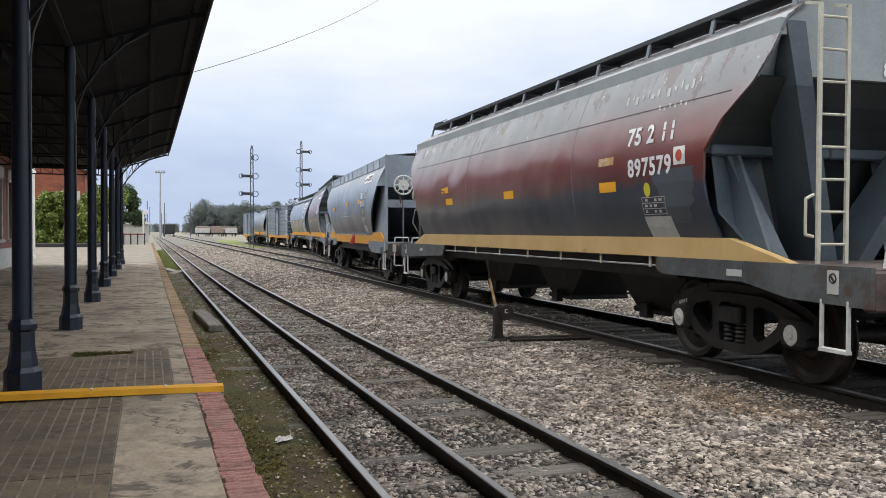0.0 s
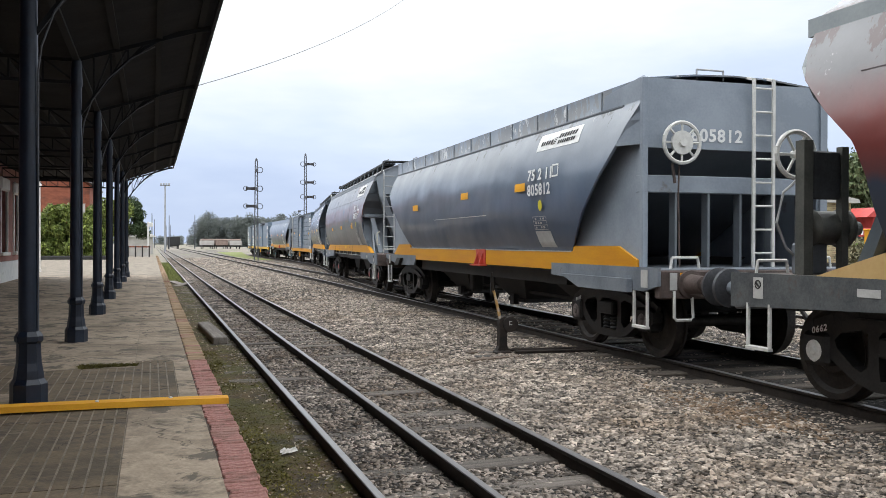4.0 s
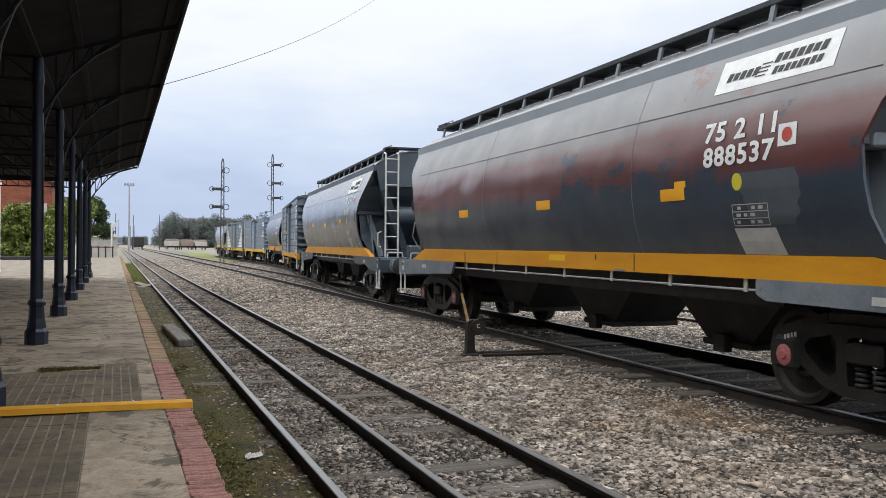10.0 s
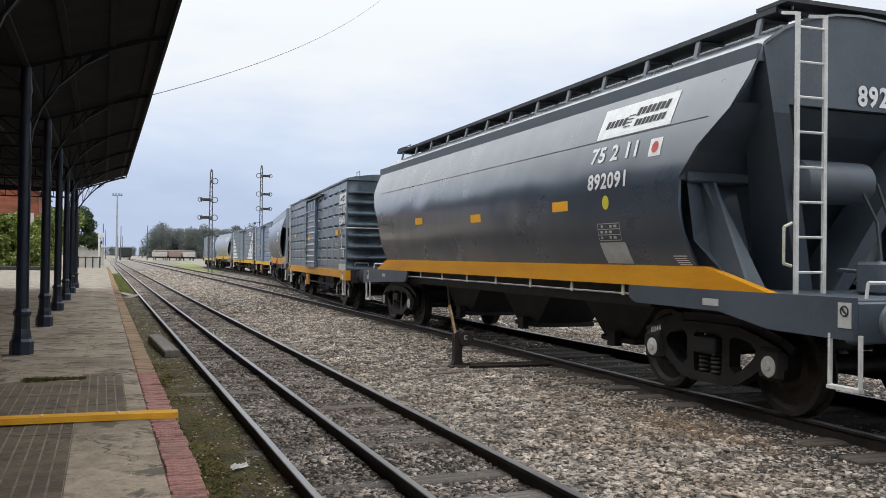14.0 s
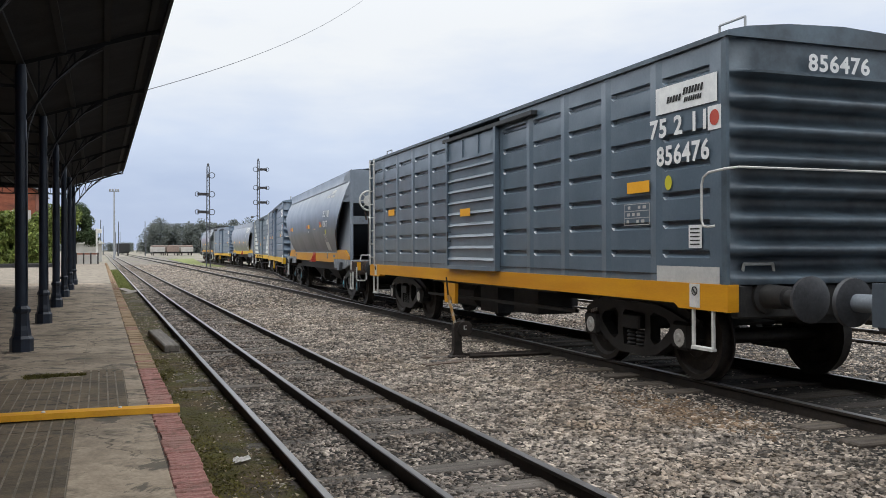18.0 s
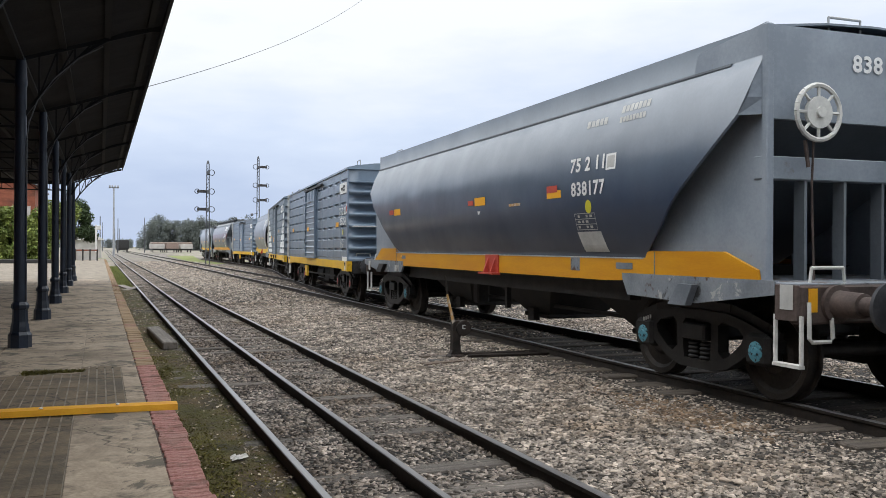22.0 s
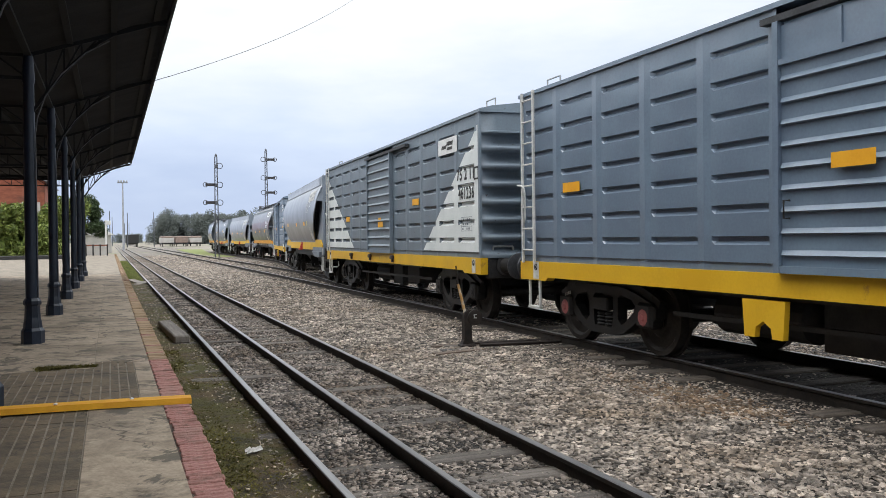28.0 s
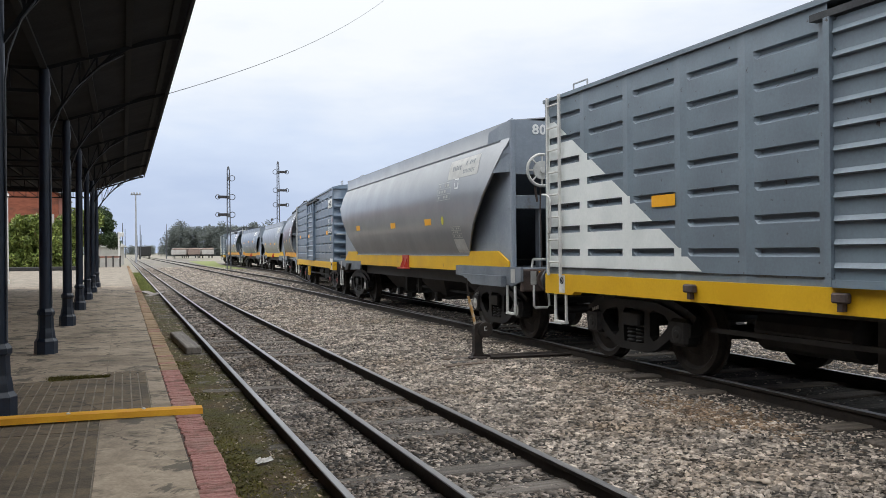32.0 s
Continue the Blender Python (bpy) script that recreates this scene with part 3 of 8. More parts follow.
signal_red = surf("dull_signal_arm", (0.022, 0.02, 0.022), (0.045, 0.04, 0.042), 4, 0.6)
lever_iron = surf("rusty_point_lever", (0.014, 0.012, 0.011), (0.045, 0.034, 0.028), 6, 0.7, 0.3, 0.3)
lever_orange = surf("flaked_orange_handle", (0.42, 0.22, 0.06), (0.55, 0.36, 0.16), 9, 0.6, 0, 0.1, dirt=((0.5, 0.45, 0.38), 14, 0.5))
litter_m = surf("white_litter", (0.42, 0.4, 0.36), (0.72, 0.7, 0.66), 30, 0.7)
plank_cream = surf("weathered_cream_planks", (0.3, 0.24, 0.14), (0.46, 0.38, 0.22), 2, 0.85, 0, 0.2, 40, (1, 0.4, 5), dirt=((0.2, 0.12, 0.07), 1.6, 0.6), vary=0.22)
loco_red = surf("red_locomotive_paint", (0.42, 0.035, 0.03), (0.52, 0.06, 0.05), 2, 0.45)
tin_roof = surf("grey_tin_roof", (0.16, 0.16, 0.165), (0.26, 0.26, 0.265), 2, 0.6, 0.2, 0.1)
pale_wall = surf("pale_far_wall", (0.4, 0.38, 0.35), (0.52, 0.5, 0.47), 1, 0.9)
rust_m = surf("rusty_scrap", (0.19, 0.14, 0.115), (0.3, 0.23, 0.195), 3, 0.85, 0, 0.2, islands=0.4)
board_grey = surf("grey_weathered_board", (0.12, 0.105, 0.09), (0.24, 0.215, 0.19), 3, 0.9, 0, 0.3, 50, (6, 0.5, 4))


# ---- mesh helpers ----
class Mesh:
    """Collects vertices and faces for one part."""

    def __init__(self):
        self.v, self.f = [], []

    def add(self, v, f):
        k = len(self.v)
        self.v += [tuple(p) for p in v]
        self.f += [tuple(i + k for i in q) for q in f]
        return self

    def box(self, x0, x1, y0, y1, z0, z1):
        v = [(x, y, z) for x in (x0, x1) for y in (y0, y1) for z in (z0, z1)]
        return self.add(v, [(0, 1, 3, 2), (4, 6, 7, 5), (0, 4, 5, 1), (2, 3, 7, 6), (0, 2, 6, 4), (1, 5, 7, 3)])

    def cbox(self, x0, x1, y0, y1, z0, z1, c=0.01):
        """A box with chamfered edges."""
        bm = bmesh.new()
        bmesh.ops.create_cube(bm, size=1.0)
        for q in bm.verts:
            q.co = Vector((x0 if q.co.x < 0 else x1, y0 if q.co.y < 0 else y1, z0 if q.co.z < 0 else z1))
        bmesh.ops.bevel(bm, geom=bm.edges[:], offset=c, segments=1, affect="EDGES", clamp_overlap=True)
        bm.verts.index_update()
        self.add([q.co[:] for q in bm.verts], [[q.index for q in p.verts] for p in bm.faces])
        bm.free()
        return self

    def rod(self, p, q, r, n=8, r2=None, cap=True):
        p, q = Vector(p), Vector(q)
        d = (q - p).normalized()
        a = d.orthogonal().normalized()
        b = d.cross(a)
        r2 = r if r2 is None else r2
        v = [tuple(p + r * (a * math.cos(t) + b * math.sin(t))) for t in (2 * math.pi * i / n for i in range(n))]
        v += [tuple(q + r2 * (a * math.cos(t) + b * math.sin(t))) for t in (2 * math.pi * i / n for i in range(n))]
        fs = [(i, (i + 1) % n, n + (i + 1) % n, n + i) for i in range(n)]
        if cap:
            fs += [tuple(range(n))[::-1], tuple(range(n, 2 * n))]
        return self.add(v, fs)

    def pipe(self, pts, r, n=6):
        for p, q in zip(pts[:-1], pts[1:]):
            self.rod(p, q, r, n)
        return self

    def hose(self, pts, r, n=6):
        """One unbroken round bar along points."""
        pts = [Vector(p) for p in pts]
        v = []
        for i, p in enumerate(pts):
            d = (pts[min(i + 1, len(pts) - 1)] - pts[max(i - 1, 0)]).normalized()
            a = d.cross(Vector((0.31, 0.2, 0.93))).normalized()
            c = d.cross(a)
            v += [tuple(p + r * (a * math.cos(k * 2 * math.pi / n) + c * math.sin(k * 2 * math.pi / n))) for k in range(n)]
        m = len(pts)
        return self.add(v, [(i * n + k, i * n + (k + 1) % n, (i + 1) * n + (k + 1) % n, (i + 1) * n + k) for i in range(m - 1) for k in range(n)] + [tuple(range(n))[::-1], tuple(range((m - 1) * n, m * n))])

    def beam(self, p, q, w, h, up=(0, 0, 1)):
        """A square bar from p to q, w across and h along up."""
        p, q = Vector(p), Vector(q)
        d = (q - p).normalized()
        s = d.cross(Vector(up)).normalized()
        u = s.cross(d)
        v = [tuple(e + i * s * w / 2 + j * u * h / 2) for e in (p, q) for i, j in ((-1, -1), (1, -1), (1, 1), (-1, 1))]
        return self.add(v, [(0, 1, 2, 3), (7, 6, 5, 4), (0, 4, 5, 1), (1, 5, 6, 2), (2, 6, 7, 3), (3, 7, 4, 0)])

    def prism(self, ring, y0, y1):
        """A ring of (x, z) drawn out along y."""
        n = len(ring)
        v = [(x, y0, z) for x, z in ring] + [(x, y1, z) for x, z in ring]
        return self.add(v, [(i, (i + 1) % n, n + (i + 1) % n, n + i) for i in range(n)] + [tuple(range(n))[::-1], tuple(range(n, 2 * n))])

    def slab(self, ring, x0, x1):
        """A ring of (y, z) drawn out along x."""
        n = len(ring)
        v = [(x0, y, z) for y, z in ring] + [(x1, y, z) for y, z in ring]
        return self.add(v, [(i, (i + 1) % n, n + (i + 1) % n, n + i) for i in range(n)] + [tuple(range(n))[::-1], tuple(range(n, 2 * n))])

    def lathe(self, prof, n=24, axis="x", at=(0, 0, 0)):
        """Turns (distance along the axis, radius) about the axis."""
        v = []
        for d, r in prof:
            for i in range(n):
                a = 2 * math.pi * i / n
                c, s = r * math.cos(a), r * math.sin(a)
                p = (d, c, s) if axis == "x" else ((c, s, d) if axis == "z" else (c, d, s))
                v.append((p[0] + at[0], p[1] + at[1], p[2] + at[2]))
        fs = [(k * n + i, k * n + (i + 1) % n, (k + 1) * n + (i + 1) % n, (k + 1) * n + i) for k in range(len(prof) - 1) for i in range(n)]
        fs += [tuple(range(n))[::-1], tuple(range((len(prof) - 1) * n, len(prof) * n))]
        return self.add(v, fs)

    def ring(self, c, r, tube, axis="y", n=20, k=6):
        """A torus: a hand wheel's rim."""
        pts = []
        for i in range(n + 1):
            a = 2 * math.pi * i / n
            p = {"y": (r * math.cos(a), 0, r * math.sin(a)), "x": (0, r * math.cos(a), r * math.sin(a))}[axis]
            pts.append((c[0] + p[0], c[1] + p[1], c[2] + p[2]))
        return self.pipe(pts, tube, k)

    def data(self, name, mats, smooth=0.0):
        me = bpy.data.meshes.new(name)
        me.from_pydata(self.v, [], self.f)
        bm = bmesh.new()
        bm.from_mesh(me)
        if len(bm.faces) < 60000:
            bmesh.ops.recalc_face_normals(bm, faces=bm.faces[:])
        if smooth:
            for p in bm.faces:
                p.smooth = True
            for e in bm.edges:
                if len(e.link_faces) != 2 or e.calc_face_angle(3.0) > radians(smooth):
                    e.smooth = False
        bm.to_mesh(me)
        bm.free()
        for m in mats if isinstance(mats, (list, tuple)) else [mats]:
            me.materials.append(m)
        return me


def part(name, mesh, material, parent, label="", smooth=0.0):
    me = mesh if isinstance(mesh, bpy.types.Mesh) else mesh.data(name, material, smooth)
    ob = new(name, me)
    ob.parent = parent
    return tagged(ob, label) if label else ob


def thing(name, label, category, group="", kind="", at=None):
    ob = new(name)
    ob.empty_display_size = 0.2
    if at is not None:
        ob.matrix_basis = at
    return tagged(ob, label, category, group, kind)


def solid(name, mesh, material, label, category, group="", kind="", smooth=0.0, at=None):
    ob = new(name, mesh.data(name, material, smooth))
    if at is not None:
        ob.matrix_basis = at
    return tagged(ob, label, category, group, kind)


TEXTS = {}


def text_mesh(body, height, bold=0.03, squeeze=1.06):
    """Flat outlines of a line of figures as vertices and faces, its middle at the origin."""
    if body not in TEXTS:
        cu = bpy.data.curves.new("stencil", "FONT")
        cu.body, cu.size, cu.align_x, cu.align_y, cu.offset = body, 1.0, "CENTER", "CENTER", bold
        cu.resolution_u, cu.space_character = 3, 1.1
        ob = new("stencil", cu)
        me = bpy.data.meshes.new_from_object(ob.evaluated_get(bpy.context.evaluated_depsgraph_get()))
        TEXTS[body] = ([v.co[:] for v in me.vertices], [list(p.vertices) for p in me.polygons])
        bpy.data.objects.remove(ob)
        bpy.data.curves.remove(cu)
        bpy.data.meshes.remove(me)
    v, fs = TEXTS[body]
    k = height / 0.72
    return [(x * k * squeeze, y * k) for x, y, _ in v], fs


for s in ("75 2 11", "897579", "805812", "888537", "892091", "856476", "838177", "855254", "461236", "8064", "6613", "0662", "0346", "5291"):
    text_mesh(s, 1.0)


# ---- the way of the train ----
WAY = [(5.693, -60), (5.693, 6), (5.88, 13), (6.004, 18), (6.162, 22), (6.399, 26.3), (6.879, 31.5), (7.68, 39.5), (8.4, 45), (9.25, 51), (10.05, 57), (10.6, 63), (11.0, 72), (11.15, 80), (11.2, 86), (11.35, 95), (11.5, 102), (11.8, 112), (12.5, 120), (14, 129), (17, 138), (22, 147), (30, 156.5), (41, 165), (56, 172), (80, 178), (120, 184), (170, 188)]
RAIL_Z = 0.10


def smooth_way():
    pts = np.array(WAY, float)
    k = np.concatenate([[0], np.cumsum(np.hypot(*np.diff(pts, axis=0).T))])
    s = np.arange(0, k[-1], 0.25)
    xy = np.stack([np.interp(s, k, pts[:, 0]), np.interp(s, k, pts[:, 1])], 1)
    w = np.ones(25) / 25
    pad = np.concatenate([np.repeat(xy[:1], 12, 0), xy, np.repeat(xy[-1:], 12, 0)])
    xy = np.stack([np.convolve(pad[:, i], w, "valid") for i in (0, 1)], 1)[12:-12]
    s = np.concatenate([[0], np.cumsum(np.hypot(*np.diff(xy, axis=0).T))])
    return xy, s - np.interp(0, xy[:, 1], s)


WAY_XY, WAY_S = smooth_way()


def on_way(s):
    return np.interp(s, WAY_S, WAY_XY[:, 0]), np.interp(s, WAY_S, WAY_XY[:, 1])


def rolled(t):
    """Metres rolled at t, along a smooth curve through the whole seconds."""
    i = min(int(t), 31)
    p = [ROLLED[max(0, min(32, j))] for j in (i - 1, i, i + 1, i + 2)]
    if i == 0:
        p[0] = 2 * p[1] - p[2]
    if i == 31:
        p[3] = 2 * p[2] - p[1]
    q = t - i
    return 0.5 * (2 * p[1] + (p[2] - p[0]) * q + (2 * p[0] - 5 * p[1] + 4 * p[2] - p[3]) * q * q + (3 * p[1] - p[0] - 3 * p[2] + p[3]) * q ** 3)


def wagon_pose(front, length, t):
    """A wagon's pose on the track, from where its two bogies stand."""
    s = front - rolled(t) + length / 2
    a, b = on_way(s - length / 2 + 2.5), on_way(s + length / 2 - 2.5)
    return pose((a[0] + b[0]) / 2, (a[1] + b[1]) / 2, RAIL_Z, 0, 0, -math.degrees(math.atan2(b[0] - a[0], b[1] - a[1])))


# ---- ground, tracks and platform ----
def ground_z(x):
    return np.interp(x, [-3000, -40, -0.9, -0.6, -0.12, 0.0, 1.7, 2.3, 3.6, 4.4, 7.4, 8.6, 12, 20, 60, 3000], [-0.25, -0.2, -0.12, -0.105, -0.105, -0.12, -0.12, -0.09, -0.06, -0.04, -0.04, -0.06, -0.08, -0.12, -0.2, -0.3])


def relief(x, y):
    """The ballast's slow swells."""
    return 0.022 * noise.noise((x * 0.9, y * 0.9, 3.0))


def build_ground():
    xs = np.unique(np.concatenate([[-3000, -600, -120, -40, -20, -14], np.arange(-1.2, 14.1, 0.3), [16, 20, 30, 60, 150, 600, 3000]]))
    ys = np.unique(np.concatenate([[-300, -60, -20], np.arange(-6, 40, 0.4), np.arange(40, 160, 4), [180, 220, 300, 450, 700, 1200, 2500, 4500]]))
    gx, gy = np.meshgrid(xs, ys, indexing="ij")
    gz = ground_z(gx)
    near = (gx > -1) & (gx < 14) & (gy < 60)
    wob = np.array([relief(x, y) for x, y in zip(gx.ravel(), gy.ravel())]).reshape(gx.shape)
    gz = gz + np.where(near, wob, 0.0)
    n, k = gx.shape
    v = np.stack([gx, gy, gz], -1).reshape(-1, 3)
    fs = [(i * k + j, (i + 1) * k + j, (i + 1) * k + j + 1, i * k + j + 1) for i in range(n - 1) for j in range(k - 1)]
    me = bpy.data.meshes.new("ground")
    me.from_pydata([tuple(p) for p in v], [], fs)
    for m in (gravel, soil, dry_ground, shaded_bed, far_gravel):
        me.materials.append(m)
    for p in me.polygons:
        c = p.center
        p.material_index = 0 if (-0.15 < c.x < 13 and c.y < 260) else (1 if -1.3 < c.x <= -0.15 and c.y < 60 else 2)
        if p.material_index == 0 and c.y > 58:
            p.material_index = 4
        # strip below the train gets the bed with painted-in shade
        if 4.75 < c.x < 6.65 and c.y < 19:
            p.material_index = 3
        p.use_smooth = True
    tagged(new("ground", me), "grey ballast, bare soil and dusty yard ground", "ground", kind="structure")


build_ground()

RAIL = [(-0.07, -0.16), (0.07, -0.16), (0.07, -0.148), (0.012, -0.13), (0.011, -0.042), (0.031, -0.03), (0.031, -0.006), (0.025, 0.0), (-0.025, 0.0), (-0.031, -0.006), (-0.031, -0.03), (-0.011, -0.042), (-0.012, -0.13), (-0.07, -0.148)]


def rail_part(parent, pts, z, label=""):
    """A rail drawn along points (x, y): rusty web and foot, bright head."""
    n = len(RAIL)
    pts = np.array(pts, float)
    d = np.gradient(pts, axis=0)
    d /= np.linalg.norm(d, axis=1)[:, None]
    v = [(p[0] + q[1] * r[0], p[1] - q[0] * r[0], z + r[1]) for p, q in zip(pts, d) for r in RAIL]
    fs = [(k * n + i, k * n + (i + 1) % n, (k + 1) * n + (i + 1) % n, (k + 1) * n + i) for k in range(len(pts) - 1) for i in range(n)]
    fs += [tuple(range(n)), tuple(range((len(pts) - 1) * n, len(pts) * n))[::-1]]
    me = bpy.data.meshes.new("rail")
    me.from_pydata(v, [], fs)
    me.materials.append(rail_side)
    me.materials.append(rail_top)
    for k, p in enumerate(me.polygons):
        if k % n in (6, 7, 8):
            p.material_index = 1
    return part("rail", me, None, parent, label)


def sleeper_mesh(length, name="sleeper", wood=None):
    return Mesh().cbox(-length / 2, length / 2, -0.12, 0.12, -0.1, 0.0, 0.015).data(name, wood or timber)


def build_track(name, label, centre, y0, y1, z, offsets, sink, length=2.7, wood=None):
    """centre: x of the middle line by y."""
    tr = thing(name, label, "railway track", kind="structure")
    ys = np.concatenate([np.arange(y0, 70, 1.0), np.arange(70, y1 + 1, 6.0)])
    for o in offsets:
        rail_part(tr, [(centre(y) + o, y) for y in ys], z)
    me = sleeper_mesh(length, "sleeper", wood)
    y = y0 + 0.3
    while y < min(y1, 90):
        ob = part("sleeper", me, None, tr)
        ob.matrix_basis = pose(centre(y) + random.uniform(-0.06, 0.06), y, z - 0.16 + sink + random.uniform(-0.012, 0.006), random.uniform(-0.6, 0.6), random.uniform(-0.6, 0.6), random.uniform(-2, 2))
        y += 0.66 + random.uniform(-0.03, 0.03)
    return tr


build_track("railway_track_platform", "three-railed mixed gauge track with timber sleepers in grey ballast", lambda y: 0.838, -12, 420, 0.0, (-0.88, -0.168, 0.793), 0.05)
straight_x = lambda y: float(np.interp(y, [-60, 6, 13, 18, 30, 50, 300], [5.70, 5.70, 5.84, 5.92, 6.0, 6.06, 6.2]))
build_track("railway_track_straight", "broad gauge running line with dark timber sleepers", straight_x, -14, 420, RAIL_Z, (-0.838, 0.838), 0.038, 2.7, timber_dark)
build_track("railway_track_siding", "broad gauge siding beyond the moving train", lambda y: 11.6, -30, 42, 0.0, (-0.838, 0.838), 0.02)


def build_branch():
    tr = thing("railway_track_branch", "turnout branch curving away under the train", "railway track", kind="structure")
    for o in (-0.838, 0.838):
        pts = []
        for s in np.arange(15.5 if o < 0 else 15.0, 250, 1.0):
            a, b = on_way(s), on_way(s + 0.5)
            d = Vector((b[0] - a[0], b[1] - a[1])).normalized()
            pts.append((a[0] + d.y * o, a[1] - d.x * o))
        rail_part(tr, pts, RAIL_Z - 0.004)
    me = sleeper_mesh(2.7, "sleeper", timber_dark)
    for s in np.arange(30, 130, 0.7):
        a, b = on_way(s), on_way(s + 0.5)
        part("sleeper", me, None, tr).matrix_basis = pose(a[0], a[1], RAIL_Z - 0.14, 0, 0, -math.degrees(math.atan2(b[0] - a[0], b[1] - a[1])))


build_branch()


def scatter_stones(name, label, rng, zones, material, middle=None):
    """Loose crushed stones: flat-topped jittered shards near the path, jittered octahedra farther off."""
    vs, fs, k = [], [], 0
    far_v = np.array([(1, 0, 0), (-1, 0, 0), (0, 1, 0), (0, -1, 0), (0, 0, 1), (0, 0, -1)], float)
    far_f = np.array([(0, 2, 4), (2, 1, 4), (1, 3, 4), (3, 0, 4), (2, 0, 5), (1, 2, 5), (3, 1, 5), (0, 3, 5)])
    shard_v = np.array([(1, 0.15, -0.5), (-0.1, 1, -0.5), (-1, -0.1, -0.5), (0.1, -1, -0.5), (0.55, 0.35, 0.8), (-0.45, 0.6, 0.8), (-0.6, -0.35, 0.8), (0.45, -0.6, 0.8)], float)
    shard_f = np.array([(4, 5, 6), (4, 6, 7), (0, 1, 5), (0, 5, 4), (1, 2, 6), (1, 6, 5), (2, 3, 7), (2, 7, 6), (3, 0, 4), (3, 4, 7)])
    for x0, x1, y0, y1, count, r0, r1 in zones:
        base, tris = (shard_v, shard_f) if y1 <= 14 and x0 > 0 else (far_v, far_f)
        n = len(base)
        p = np.stack([rng.uniform(x0, x1, count), rng.uniform(y0, y1, count)], 1)
        if middle:
            p = np.stack([rng.normal(middle[0], middle[2], count), rng.normal(middle[1], middle[3], count)], 1)
        r = rng.uniform(r0, r1, (count, 1, 1)) * rng.uniform(0.55, 1.4, (count, 1, 3)) * np.array([1.05, 0.85, 0.4])
        v = base[None] * r + rng.normal(0, 1, (count, n, 3)) * r * (0.2 if n == 8 else 0.34)
        a = rng.uniform(0, 2 * np.pi, count)
        tilt = rng.normal(0, 0.3, count)
        c, s = np.cos(a)[:, None], np.sin(a)[:, None]
        y = v[..., 1] * np.cos(tilt)[:, None] - v[..., 2] * np.sin(tilt)[:, None]
        z = v[..., 1] * np.sin(tilt)[:, None] + v[..., 2] * np.cos(tilt)[:, None]
        x = v[..., 0]
        swell = np.array([relief(*q) for q in p]) if y1 < 60 else 0.0
        gz = ground_z(p[:, 0]) + swell + r[:, 0, 2] * 0.3 - 0.004
        w = np.stack([x * c - y * s + p[:, :1], x * s + y * c + p[:, 1:], z + gz[:, None]], -1)
        vs.append(w.reshape(-1, 3))
        fs.append((tris[None] + (np.arange(count) * n)[:, None, None] + k).reshape(-1, 3))
        k += count * n
    v, f_ = np.concatenate(vs), np.concatenate(fs)
    me = bpy.data.meshes.new(name)
    me.vertices.add(len(v))
    me.vertices.foreach_set("co", v.ravel().astype(np.float32))
    me.loops.add(f_.size)
    me.loops.foreach_set("vertex_index", f_.ravel().astype(np.int32))
    me.polygons.add(len(f_))
    me.polygons.foreach_set("loop_start", (np.arange(len(f_)) * 3).astype(np.int32))
    me.update(calc_edges=True)
    me.materials.append(material)
    return tagged(new(name, me), label, "ballast", kind="stuff")


scatter_stones("ballast", "loose crushed grey-brown ballast stones", np.random.default_rng(4), [
    (1.72, 3.7, 3, 12, 22500, 0.014, 0.04), (3.7, 4.3, 3, 12, 6300, 0.011, 0.03), (4.3, 4.86, 3, 12, 3600, 0.01, 0.025), (4.9, 6.4, 3, 14, 900, 0.011, 0.028), (6.6, 13.5, 5, 20, 32000, 0.016, 0.042),
    (1.72, 4.9, 12, 25, 32000, 0.014, 0.04), (5, 13, 14, 32, 14000, 0.022, 0.05), (1.72, 5, 25, 60, 20000, 0.022, 0.056), (5, 9, 30, 60, 6000, 0.03, 0.07), (1.7, 9, 60, 100, 8000, 0.04, 0.09),
    (1.72, 4.86, -5, 3, 6000, 0.016, 0.046), (6.6, 12, -5, 5, 4000, 0.02, 0.05), (-0.78, -0.06, 3.5, 16, 900, 0.004, 0.012), (-0.28, -0.06, 3.5, 16, 500, 0.008, 0.022), (-0.75, -0.06, 16, 34, 700, 0.01, 0.03)], stone_m)
scatter_stones("track_ballast", "darker dirty ballast stones between the platform rails", np.random.default_rng(9), [
    (0.06, 0.64, 3, 12, 5000, 0.014, 0.035), (0.71, 1.64, 3, 12, 8200, 0.014, 0.037), (0.06, 1.64, 12, 25, 14500, 0.015, 0.039), (0.06, 1.7, 25, 60, 10000, 0.022, 0.052), (0.06, 1.7, 60, 100, 1200, 0.04, 0.09), (0.06, 1.64, -5, 3, 3000, 0.016, 0.042)], track_stone)
scatter_stones("stained_ballast", "rust-brown stained stones among the grey ballast", np.random.default_rng(8), [(3.0, 4.8, 5, 10, 1500, 0.013, 0.034)], stain_stone, (3.98, 7.1, 0.2, 0.6))


